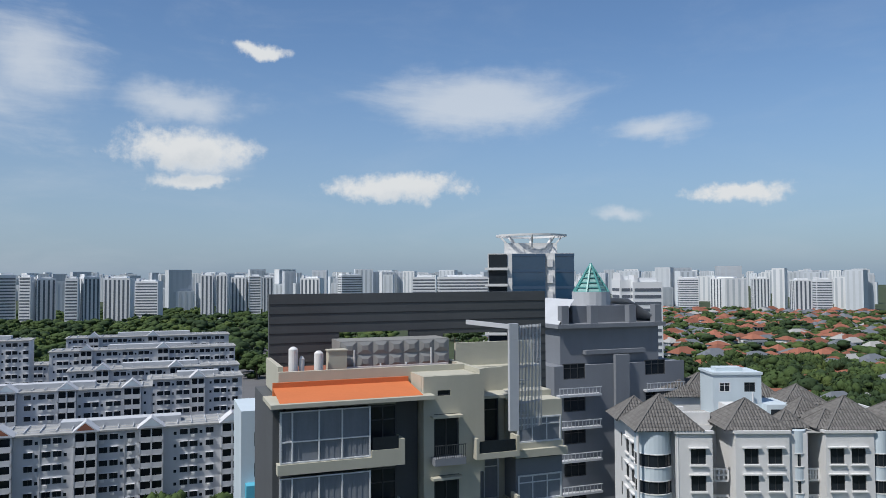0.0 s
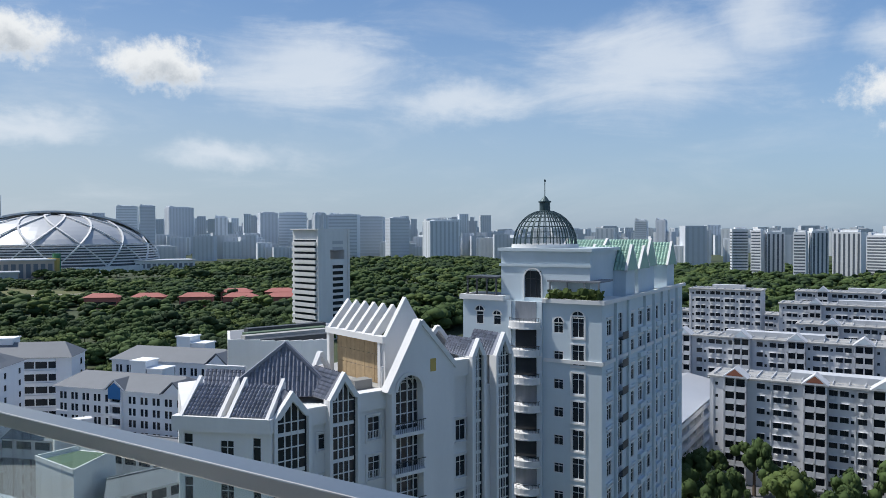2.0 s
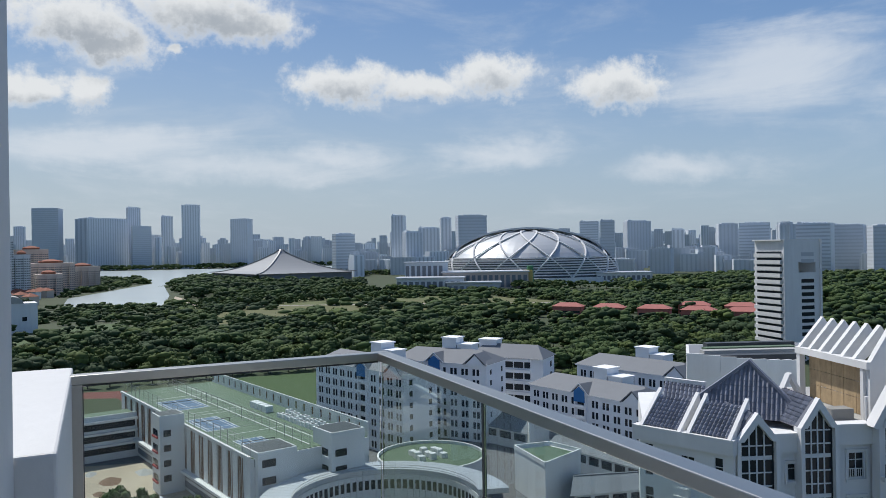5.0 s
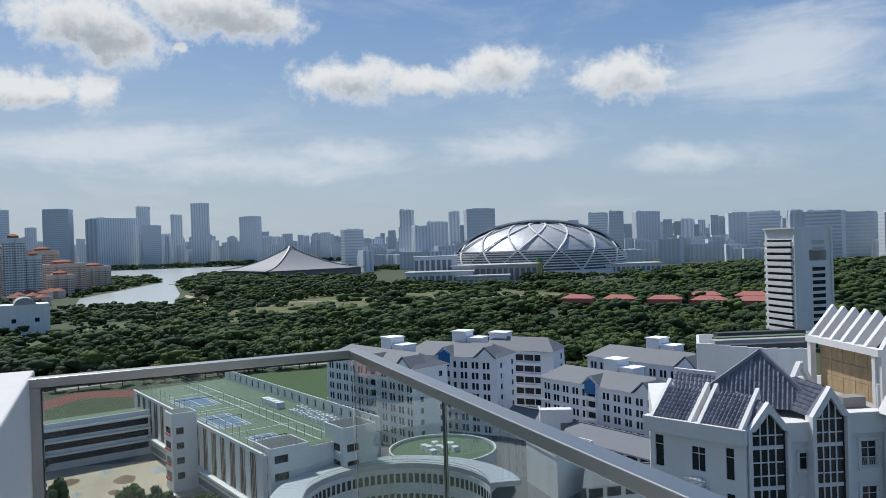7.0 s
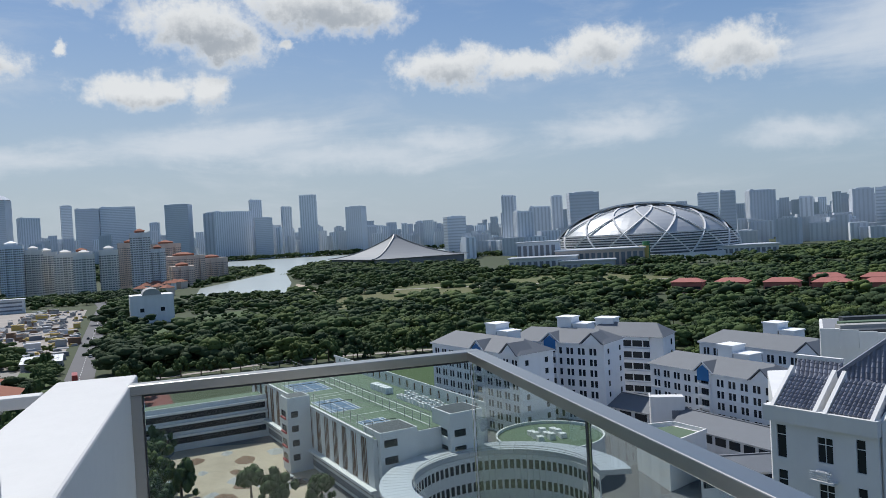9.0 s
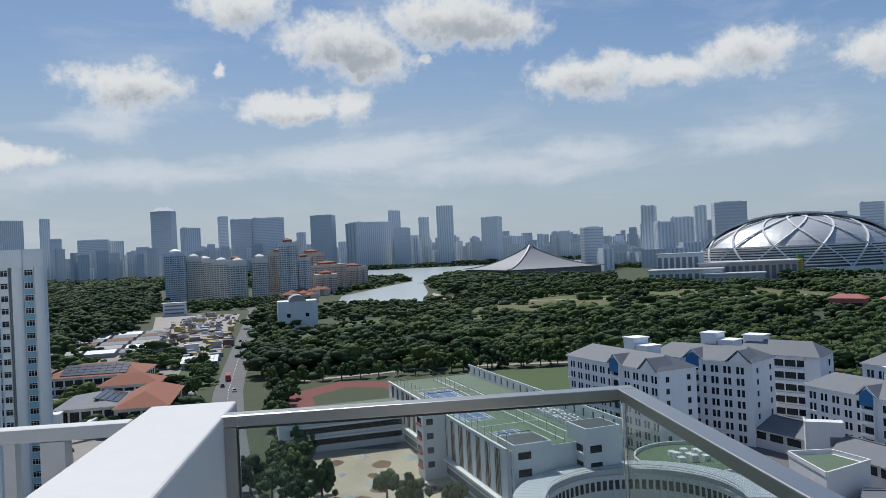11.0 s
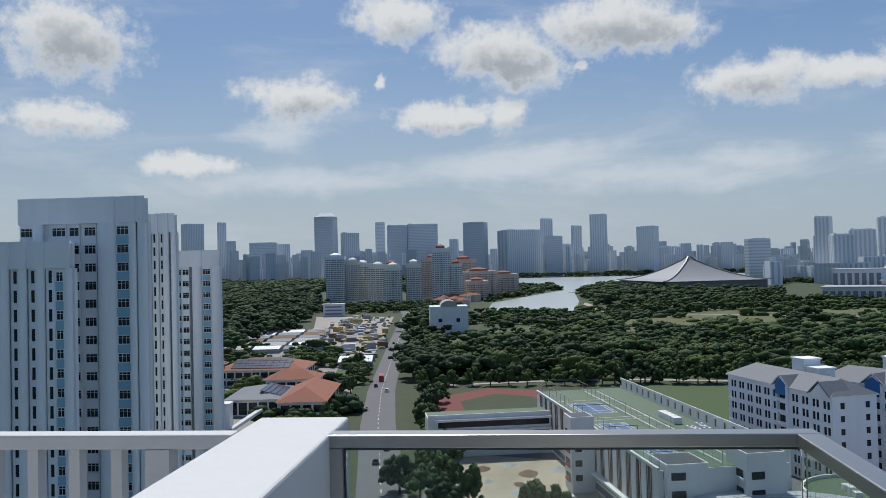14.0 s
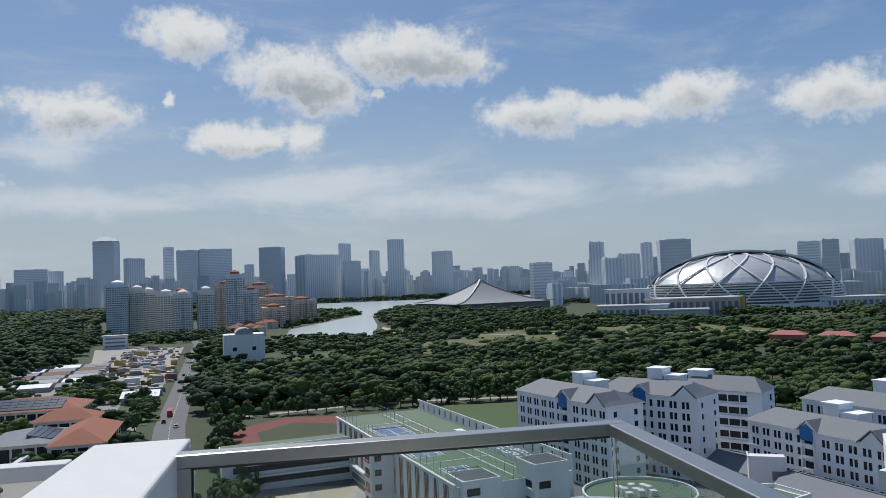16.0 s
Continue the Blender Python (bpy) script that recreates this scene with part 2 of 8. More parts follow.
ROOFM = mat("pale_metal_roof", (0.52, 0.54, 0.57), 0.4, 0.3, vary=0.08, scale=0.02)


def rail_glass():
    m = bpy.data.materials.new("railing_glass")
    m.use_nodes = True
    b = m.node_tree.nodes["Principled BSDF"]
    b.inputs["Base Color"].default_value = (0.80, 0.90, 0.87, 1)
    b.inputs["Roughness"].default_value, b.inputs["Transmission Weight"].default_value, b.inputs["IOR"].default_value = 0.0, 1.0, 1.45
    return m


RGLASS = rail_glass()


# ---- mesh helpers ----
class Mesh:
    """Collects faces of one part; a material slot per face."""

    def __init__(self):
        self.v, self.f, self.m = [], [], []

    def add(self, verts, faces, slot=0):
        k = len(self.v)
        self.v += [tuple(p) for p in verts]
        self.f += [tuple(i + k for i in q) for q in faces]
        self.m += [slot] * len(faces)
        return self

    def box(self, x0, y0, z0, x1, y1, z1, slot=0):
        x0, x1, y0, y1, z0, z1 = min(x0, x1), max(x0, x1), min(y0, y1), max(y0, y1), min(z0, z1), max(z0, z1)
        return self.add([(x0, y0, z0), (x1, y0, z0), (x1, y1, z0), (x0, y1, z0), (x0, y0, z1), (x1, y0, z1), (x1, y1, z1), (x0, y1, z1)],
                        [(3, 2, 1, 0), (4, 5, 6, 7), (0, 1, 5, 4), (1, 2, 6, 5), (2, 3, 7, 6), (3, 0, 4, 7)], slot)

    def prism(self, pts, z0, z1, slot=0):
        n = len(pts)
        return self.add([(x, y, z0) for x, y in pts] + [(x, y, z1) for x, y in pts],
                        [tuple(range(n - 1, -1, -1)), tuple(range(n, 2 * n))] + [(i, (i + 1) % n, n + (i + 1) % n, n + i) for i in range(n)], slot)

    def cyl(self, x, y, z0, z1, r, n=12, r2=None, slot=0):
        r2 = r if r2 is None else r2
        ring = [(math.cos(2 * math.pi * i / n), math.sin(2 * math.pi * i / n)) for i in range(n)]
        return self.add([(x + r * c, y + r * s, z0) for c, s in ring] + [(x + r2 * c, y + r2 * s, z1) for c, s in ring],
                        [tuple(range(n - 1, -1, -1)), tuple(range(n, 2 * n))] + [(i, (i + 1) % n, n + (i + 1) % n, n + i) for i in range(n)], slot)

    def bar(self, p, q, w, h, slot=0):
        """A square bar from p to q."""
        p, q = Vector(p), Vector(q)
        d = (q - p).normalized()
        s = d.cross(Vector((0, 0, 1)))
        s = s.normalized() if s.length > 1e-4 else Vector((1, 0, 0))
        u = s.cross(d)
        c = [a * s * w / 2 + b * u * h / 2 for a, b in ((-1, -1), (1, -1), (1, 1), (-1, 1))]
        return self.add([p + k for k in c] + [q + k for k in c], [(0, 1, 2, 3), (7, 6, 5, 4), (0, 4, 5, 1), (1, 5, 6, 2), (2, 6, 7, 3), (3, 7, 4, 0)], slot)

    def gable(self, x0, y0, x1, y1, z, h, along="x", slot=0):
        if along == "x":
            m = (y0 + y1) / 2
            v = [(x0, y0, z), (x1, y0, z), (x1, y1, z), (x0, y1, z), (x0, m, z + h), (x1, m, z + h)]
            f = [(0, 1, 5, 4), (2, 3, 4, 5), (0, 4, 3), (1, 2, 5), (3, 2, 1, 0)]
        else:
            m = (x0 + x1) / 2
            v = [(x0, y0, z), (x1, y0, z), (x1, y1, z), (x0, y1, z), (m, y0, z + h), (m, y1, z + h)]
            f = [(1, 2, 5, 4), (3, 0, 4, 5), (0, 1, 4), (2, 3, 5), (3, 2, 1, 0)]
        return self.add(v, f, slot)

    def hip(self, x0, y0, x1, y1, z, h, slot=0, inset=None):
        w, d = x1 - x0, y1 - y0
        k = min(w, d) / 2 if inset is None else inset
        if w >= d:
            a, b = (x0 + k, (y0 + y1) / 2, z + h), (x1 - k, (y0 + y1) / 2, z + h)
            f = [(0, 1, 5, 4), (1, 2, 5), (2, 3, 4, 5), (3, 0, 4), (3, 2, 1, 0)]
        else:
            a, b = ((x0 + x1) / 2, y0 + k, z + h), ((x0 + x1) / 2, y1 - k, z + h)
            f = [(0, 1, 4), (1, 2, 5, 4), (2, 3, 5), (3, 0, 4, 5), (3, 2, 1, 0)]
        return self.add([(x0, y0, z), (x1, y0, z), (x1, y1, z), (x0, y1, z), a, b], f, slot)

    def data(self, name, mats):
        me = bpy.data.meshes.new(name)
        me.from_pydata(self.v, [], self.f)
        for k in mats if isinstance(mats, (list, tuple)) else [mats]:
            me.materials.append(k)
        if any(self.m):
            me.polygons.foreach_set("material_index", self.m)
        me.update()
        return me


def part(name, mesh, mats, parent, label="", m=None, kind=""):
    ob = new(name, mesh.data(name, mats) if isinstance(mesh, Mesh) else mesh)
    ob.parent = parent
    if m is not None:
        ob.matrix_basis = m
    return tagged(ob, label=label, kind=kind)


def single(name, mesh, mats, label, category, m=None, group="", kind=""):
    ob = new(name, mesh.data(name, mats))
    if m is not None:
        ob.matrix_basis = m
    return tagged(ob, label, category, group, kind)


def thing(name, label, category, m=None, group="", kind=""):
    ob = new(name)
    ob.empty_display_size = 0.5
    if m is not None:
        ob.matrix_basis = m
    return tagged(ob, label, category, group, kind)


WINDOW_MESHES = {}


def window_mesh(w, h, style):
    """The frame and the pane of a window, shared by all of its size."""
    key = (round(w, 2), round(h, 2), style)
    if key not in WINDOW_MESHES:
        b = Mesh()
        t = 0.08 if w > 0.7 else 0.05
        d0 = 0.0 if style == "white" else 0.07
        for x0, z0, x1, z1 in ((0, 0, t, h), (w - t, 0, w, h), (t, 0, w - t, t), (t, h - t, w - t, h)):
            b.box(x0, d0, z0, x1, 0.128, z1)
        n = max(1, round(w / 0.75))
        for i in range(1, n):
            b.box(w * i / n - t / 3, 0.08, t, w * i / n + t / 3, 0.128, h - t)
        if h > 1.0 and style != "plain":
            b.box(t, 0.085, h * 0.68, w - t, 0.128, h * 0.68 + t * 0.7)
        fm, gm = {"blue": (FRAMEW, BLUEGL), "dark": (FRAMED, GLASS), "plain": (FRAMED, GLASS), "white": (FRAMEW, GLASS), "curtain": (FRAMEW, CURTAIN)}[style]
        WINDOW_MESHES[key] = (b.data("window", [fm]), Mesh().box(0, 0.13, 0, w, 0.17, h).data("pane", [gm]))
    return WINDOW_MESHES[key]


def window(th, w, h, style, m, name="window"):
    frame_mesh, pane_mesh = window_mesh(w, h, style)
    part("pane", pane_mesh, None, part(name, frame_mesh, None, th, m=m))


def facade(th, m, width, z0, z1, openings, wallmat, style="white", thick=0.25, name="wall", joined=False):
    """A wall with real openings (u, z, w, h[, style]); u runs along +x, the outside faces -y; m places it in the thing."""
    b = Mesh()
    us = sorted({0.0, width, *(round(o[0], 3) for o in openings), *(round(o[0] + o[2], 3) for o in openings)})
    us = [u for u in us if 0 <= u <= width]
    cols = []
    for a, c in zip(us, us[1:]):
        if c - a < 1e-3:
            continue
        mid = (a + c) / 2
        gaps = tuple(sorted((round(o[1], 3), round(o[1] + o[3], 3)) for o in openings if o[0] < mid < o[0] + o[2]))
        if cols and cols[-1][2] == gaps:
            cols[-1][1] = c
        else:
            cols.append([a, c, gaps])
    for a, c, gaps in cols:
        z = z0
        for g0, g1 in gaps:
            if g0 > z + 1e-3:
                b.box(a, 0, z, c, thick, g0)
            z = max(z, g1)
        if z1 > z + 1e-3:
            b.box(a, 0, z, c, thick, z1)
    part(name, b, wallmat, th, m=m)
    for o in openings:
        st = o[4] if len(o) > 4 else style
        if st == "void":
            continue
        window(th, o[2], o[3], st, m @ pose(o[0], 0, o[1]))


def grid(width, z0, floors, storey, cols, w, h, sill=0.9, style=None):
    """Openings on every floor at the given column places."""
    out = []
    for i in range(floors):
        for c in cols:
            out.append((c, z0 + i * storey + sill, w, h) + ((style,) if style else ()))
    return out


def sides(x0, y0, x1, y1):
    """Facade frames of a rectangle: front (-y), right (+x), back (+y), left (-x), with their widths."""
    return [(pose(x0, y0, 0), x1 - x0), (pose(x1, y0, 0, 0, 0, 90), y1 - y0), (pose(x1, y1, 0, 0, 0, 180), x1 - x0), (pose(x0, y1, 0, 0, 0, -90), y1 - y0)]


# ---- ground ----
def sheet(name, pts, z, material, label, category, kind="structure"):
    b = Mesh()
    b.add([(x, y, z) for x, y in pts], [tuple(range(len(pts)))])
    return single(name, b, material, label, category, kind=kind)


g = Mesh()
ring = [(4900 * math.cos(radians(a)), 4900 * math.sin(radians(a)), 0) for a in range(0, 360, 5)]
g.add(ring, [tuple(range(len(ring)))])
single("ground", g, GRASS, "grassy ground of the city reaching the horizon", "ground", kind="structure")
BASIN = [(-905, -34), (-1100, -33), (-1337, 36), (-1550, 99), (-1640, 106), (-1835, 91), (-2050, -32), (-2300, -60), (-3000, -60), (-2940, 200), (-2915, 460), (-3050, 1150),
         (-2300, 860), (-1934, 255), (-1693, 153), (-1447, 112), (-1087, 91), (-951, 76), (-873, 72), (-876, 39)]
sheet("water", BASIN, 0.4, WATER, "calm grey-green basin water between wooded banks", "water")
sheet("sandy_bank", [(-1060, 96), (-960, 83), (-880, 76), (-850, 100), (-880, 112), (-960, 104)], 0.12, SAND, "bare sandy strip of the basin's bank", "ground")
sheet("pavement", [(-130, 130), (60, 130), (140, 420), (60, 700), (-90, 420), (-100, 170)], 0.06, ASPH, "grey paved yards between the housing blocks", "pavement")


def ribbon(path, width):
    pts = [Vector(p) for p in path]
    left, right = [], []
    for i, p in enumerate(pts):
        d = (pts[min(i + 1, len(pts) - 1)] - pts[max(i - 1, 0)]).normalized()
        n = Vector((-d.y, d.x))
        left.append(tuple(p + n * width / 2))
        right.append(tuple(p - n * width / 2))
    return left + right[::-1]


sheet("school_yard", [(-262, -26), (-262, 24), (-252, 60), (-250, 140), (-150, 170), (-100, 150), (-96, 30), (-150, -24)], 0.05, ASPH, "grey paved yard round the school blocks", "pavement")
sheet("expressway", ribbon([(-1960, -500), (-2500, -640), (-4600, -1120)], 42), 0.5, PALEGR, "pale distant expressway seen end on", "road")
ROAD = [(-60, -14), (-188, -35), (-269, -50.5), (-341, -62), (-415, -71), (-540, -86), (-675, -102), (-870, -124), (-950, -140)]
sheet("road", ribbon(ROAD, 12.5), 0.14, ASPH, "two-lane asphalt road lined with trees", "road")
dash = Mesh()
for a, c in zip(ROAD, ROAD[1:]):
    a, c = Vector(a), Vector(c)
    n = int((c - a).length / 7)
    for i in range(n):
        p = a + (c - a) * (i / n)
        q = a + (c - a) * ((i + 0.4) / n)
        dash.bar((*p, 0.155), (*q, 0.155), 0.25, 0.02)
single("road_marking", dash, LINE, "white dashed lines painted on the road", "road marking", kind="structure")


# ---- the terrace that the camera stands on ----
RAIL = 55.49
b = Mesh()
b.box(-5.5, -14, 0, 14, -0.05, 54.2)
single("terrace_block", b, WHITE, "white painted apartment block below the roof terrace", "building", kind="structure")
b = Mesh()
b.box(-5.45, -14, 54.2, 14, -0.02, 54.39)
single("floor", b, CONC, "grey concrete roof terrace floor", "floor", kind="structure")
b = Mesh()
b.box(-5.41, -1.71, 54.39, -3.96, -1.435, RAIL)
wall = single("parapet_wall", b, WALLW, "white painted parapet wall with faint dirt marks", "parapet", kind="structure")
bv = wall.modifiers.new("soft", "BEVEL")
bv.width, bv.segments = 0.008, 2
b = Mesh()
b.box(-3.954, -1.62, 54.39, -1.2, -1.522, 58.6)
b.box(-1.2, -5.0, 54.39, -1.1, -1.522, 58.6)
single("wall_west", b, WALLW, "white painted house wall beside the terrace", "wall", kind="structure")

# unseen wall, added so the rail and glass reflect a building, not open sky
b = Mesh()
b.box(0.6, -5.0, 54.39, 0.8, -0.4, 58.6)
single("wall_east", b, WALLW, "unseen white wall added to close the terrace and reflect in the rail", "wall", kind="structure")

rail = thing("glass_railing", "glass balustrade with a flat brushed steel top rail", "railing", pose(-5.19, -0.19, 54.39))
H = RAIL - 54.39
for nm, p, q in (("top_rail", (0, 0.03, H - 0.0175), (0, -1.25, H - 0.0175)), ("top_rail", (0.0315, -0.0009, H - 0.0175), (9.0, -0.25, H - 0.0175))):
    b = Mesh()
    b.bar(p, q, 0.06, 0.035)
    o = part(nm, b, STEEL, rail)
    bv = o.modifiers.new("soft", "BEVEL")
    bv.width, bv.segments = 0.003, 2
b = Mesh()
b.box(-0.03, -1.25, 0, 0.03, -1.21, H - 0.036)
part("post", b, STEEL, rail)
b = Mesh()
b.box(-0.008, -1.205, 0.06, 0.006, -0.012, H - 0.038)
part("pane", b, RGLASS, rail).visible_shadow = False
edge = Mesh()
edge.box(-0.012, -1.209, 0.05, 0.010, -1.2055, H - 0.037)
edge.box(-0.012, -1.2055, H - 0.045, 0.010, -0.02, H - 0.0385)
part("gasket", edge, FRAMED, rail, "black rubber gasket")
x0 = 0.012
k = -0.25 / 9.0
for i, x1 in enumerate((1.02, 2.3, 3.55, 4.8, 6.05)):
    b = Mesh()
    b.add([(x0, x0 * k - 0.006, 0.06), (x1, x1 * k - 0.006, 0.06), (x1, x1 * k + 0.006, 0.06), (x0, x0 * k + 0.006, 0.06),
           (x0, x0 * k - 0.006, H - 0.038), (x1, x1 * k - 0.006, H - 0.038), (x1, x1 * k + 0.006, H - 0.038), (x0, x0 * k + 0.006, H - 0.038)],
          [(3, 2, 1, 0), (4, 5, 6, 7), (0, 1, 5, 4), (1, 2, 6, 5), (2, 3, 7, 6), (3, 0, 4, 7)])
    part("pane", b, RGLASS, rail).visible_shadow = False
    b = Mesh()
    b.box(x1 + 0.001, x1 * k - 0.009, 0.06, x1 + 0.013, x1 * k + 0.009, H - 0.038)
    part("gasket", b, FRAMED, rail, "black rubber joint")
    x0 = x1 + 0.014

wr = thing("white_railing", "white painted metal railing with square balusters", "railing", pose(-5.22, -1.715, 54.39))
b = Mesh()
b.box(-0.03, -6.0, H - 0.046, 0.03, -0.003, H - 0.004)
o = part("top_rail", b, WALLW, wr)
bv = o.modifiers.new("soft", "BEVEL")
bv.width, bv.segments = 0.006, 2
bal = Mesh().box(-0.018, -0.016, 0, 0.018, 0.016, H - 0.047).data("baluster", [WALLW])
fat = Mesh().box(-0.028, -0.035, 0, 0.028, 0.035, H - 0.047).data("post", [WALLW])
for i in range(40):
    y = -0.22 - 0.125 * i
    if i % 9 == 0:
        part("post", fat, None, wr, m=pose(0, y, 0))
    else:
        part("baluster", bal, None, wr, m=pose(0, y, 0))


# ---- the cream block with the orange roof ----
def orange_block():
    th = thing("cream_apartment_block", "cream apartment block with orange roof ledge and charcoal screen wall", "building", pose(0, 34.7, 0))
    FL = 3.05
    b = Mesh()
    b.box(3.6, 3.2, 0, 18.6, 7.2, 50.9)
    b.box(3.6, 0.35, 0, 9.0, 3.2, 49.8)
    b.box(10.35, 0.3, 0, 13.35, 3.2, 50.95)
    b.box(13.35, 2.0, 0, 18.6, 3.2, 49.6)
    part("core", b, CREAM, th)
    b = Mesh()
    b.box(2.75, -0.75, 49.93, 10.75, 2.2, 50.12)
    part("eave_slab", b, CREAM, th, "cream roof ledge slab")
    b = Mesh()
    b.add([(3.2, -0.45, 50.125), (10.2, -0.45, 50.125), (10.2, 2.0, 50.5), (3.2, 2.0, 50.5)], [(0, 1, 2, 3)])
    b.box(3.2, 2.0, 50.1, 10.2, 2.1, 50.75)
    part("roof_ledge", b, ORANGE, th, "orange painted sloping roof ledge")
    b = Mesh()
    b.box(3.5, 2.1, 50.0, 13.4, 2.35, 51.25)
    b.box(3.5, 2.35, 50.0, 3.75, 7.0, 51.5)
    b.box(13.4, -0.0, 46.0, 13.65, 5.0, 51.2)
    b.box(13.65, 4.0, 49.0, 18.6, 4.25, 52.2)
    part("roof_parapet", b, CREAM, th)
    b = Mesh()
    b.box(3.75, 2.35, 50.9, 13.4, 7.0, 50.95)
    part("roof_deck", b, TERRA, th, "terracotta coloured roof deck")
    # charcoal screen wall with two openings
    b = Mesh()
    for x0, x1, z0, z1 in ((3.7, 7.7, 0, 55), (7.7, 12.0, 0, 51.2), (7.7, 12.0, 52.75, 55), (12.0, 14.1, 0, 55), (14.1, 18.6, 0, 50.8), (14.1, 18.6, 52.5, 55), (18.6, 21.1, 0, 55)):
        part("screen_wall", Mesh().box(x0, 7.3, z0, x1, 7.75, z1), DARKWALL, th, "charcoal clad screen wall")
    for i in range(14):
        z = 54.4 - i * 0.55
        for x0, x1, lo, hi in ((3.7, 7.7, 0, 60), (7.7, 12.0, 52.8, 60), (12.0, 14.1, 0, 60), (14.1, 18.6, 52.6, 60), (18.6, 21.1, 0, 60)):
            if lo < z < hi:
                part("joint", Mesh().box(x0, 7.28, z, x1, 7.298, z + 0.035), JOINT, th)
    b = Mesh()
    b.box(2.95, 0.1, 0, 3.55, 7.3, 49.9)
    b.box(9.15, 0.8, 0, 10.3, 1.2, 49.9)
    part("side_fin", b, DARKWALL, th, "charcoal side wall")
    # front wall with tall balcony doors
    ops = []
    for i in range(6):
        z = 47.15 - i * FL - 0.25
        ops.append((0.55, z, 1.35, 2.15, "plain"))
    facade(th, pose(10.35, 0, 0), 3.05, 0, 50.95, ops + [(0.75, 49.95, 0.7, 0.28, "plain")], CREAM, "dark")
    for i in range(5):
        z = 47.35 - i * FL
        bal = part("balcony", Mesh().box(3.1, -0.55, z - 0.5, 9.2, 0.0, z - 0.02).box(8.9, -0.55, z - 0.02, 9.2, 0.6, z + 0.75).box(7.55, -0.55, z - 0.02, 8.9, -0.45, z + 0.3), CREAM, th)
        bay = Mesh()
        bay.box(3.25, -0.35, z, 7.5, 0.3, z + 2.35, 1)
        part("curtain", bay, [CURTAIN, CURTAIN], th, "pale curtains behind the glazing")
        fr = Mesh()
        for x in (3.22, 3.75, 5.0, 6.1, 7.45):
            fr.box(x, -0.46, z, x + 0.07, -0.38, z + 2.4)
        for zz in (z, z + 0.95, z + 2.33):
            fr.box(3.22, -0.45, zz, 7.52, -0.39, zz + 0.06)
        part("window_frame", fr, FRAMEW, th)
        folds = Mesh()
        for j in range(46):
            x = 3.3 + j * 0.0905
            if 4.1 < x < 5.0 and i == 0:
                continue
            folds.box(x, -0.372 - 0.01 * (j * 7 % 3), z + 0.06, x + 0.089, -0.352, z + 2.3)
        part("curtain_folds", folds, CURTAIN, th)
        window(th, 1.4, 2.3, "dark", pose(7.6, 0.12, z), "balcony_door")
        part("glass_panel", Mesh().box(7.6, -0.52, z + 0.3, 8.9, -0.5, z + 0.9), GLASS, th)
        # juliet balconies on the middle wall
        z2 = 46.95 - i * FL
        j = Mesh()
        j.box(10.75, -0.6, z2 - 0.35, 12.4, -0.02, z2)
        part("balcony", j, GREYP, th, "dark grey balcony")
        j = Mesh()
        for q in range(14):
            j.box(10.8 + q * 0.12, -0.58, z2, 10.82 + q * 0.12, -0.56, z2 + 0.62)
        j.box(10.76, -0.59, z2 + 0.62, 12.4, -0.55, z2 + 0.66)
        part("balcony_rail", j, FRAMED, th)
        j = Mesh()
        j.box(10.7, -0.45, z2 + 1.95, 12.3, -0.01, z2 + 2.07)
        part("canopy", j, CREAM, th)
        # right-hand balconies
        z3 = 47.0 - i * FL
        j = Mesh()
        j.box(13.0 if i % 2 == 0 else 13.2, -0.5, z3 - 0.3, 15.4, 1.9, z3)
        j.box(13.0, -0.5, z3, 13.15, 0.3, z3 + 0.75)
        j.box(15.25, -0.5, z3, 15.4, 0.3, z3 + 0.75)
        part("balcony", j, CREAM, th)
        j = Mesh()
        j.box(13.2, -0.45, z3, 15.2, -0.42, z3 + 0.6)
        part("glass_panel", j, GLASS, th)
        window(th, 1.7, 2.5, "dark" if i == 0 else "curtain", pose(13.6, 1.82, z3), "balcony_door")
        j = Mesh()
        j.box(15.5, 0.2, z3 - 0.6, 18.6, 2.0, z3 - 0.2)
        j.box(15.6, 0.5, z3 - 0.2, 18.5, 2.0, z3 + 0.1)
        part("ledge", j, CREAM, th)
        window(th, 2.6, 1.35, "curtain", pose(15.8, 0.45, z3 + 0.1), "window")
        j = Mesh()
        j.box(15.7, 0.62, z3 + 0.1, 18.5, 2.0, z3 + 2.3)
        part("wall_panel", j, GREYP if i % 2 else CREAM, th)
    b = Mesh()
    b.box(13.65, 0.3, 49.6, 15.6, 2.2, 49.75)
    b.box(13.65, 1.9, 49.75, 15.6, 2.2, 51.0)
    part("wall_panel", b, CREAM, th)
    # tall fin and slatted screen with a spiral stair behind
    b = Mesh()
    b.box(14.25, -1.8, 48.3, 14.75, -1.6, 53.6)
    part("tall_fin", b, PALEGREY, th)
    b = Mesh()
    b.bar((12.9, 0.5, 53.6), (14.3, -1.7, 53.45), 0.15, 0.22)
    part("beam", b, PALEGREY, th)
    slat = Mesh().box(-0.011, -0.03, 48.3, 0.011, 0.03, 53.5).data("slat", [PALEGREY])
    for i in range(16):
        part("slat", slat, None, th, m=pose(14.85 + i * 0.105, -1.7 + 0.05 * i, 0))
    for z in (49.6, 51.4, 53.4):
        part("slat_rail", Mesh().bar((14.8, -1.66, z), (16.45, -0.86, z), 0.05, 0.08), PALEGREY, th)
    for i in range(11):
        a = i * 0.5
        part("stair_step", Mesh().box(15.7 + 0.5 * math.cos(a) - 0.3, 0.2 + 0.4 * math.sin(a), 48.6 + 0.19 * i, 15.7 + 0.5 * math.cos(a) + 0.3, 0.5 + 0.4 * math.sin(a), 48.64 + 0.19 * i), STEELD, th)
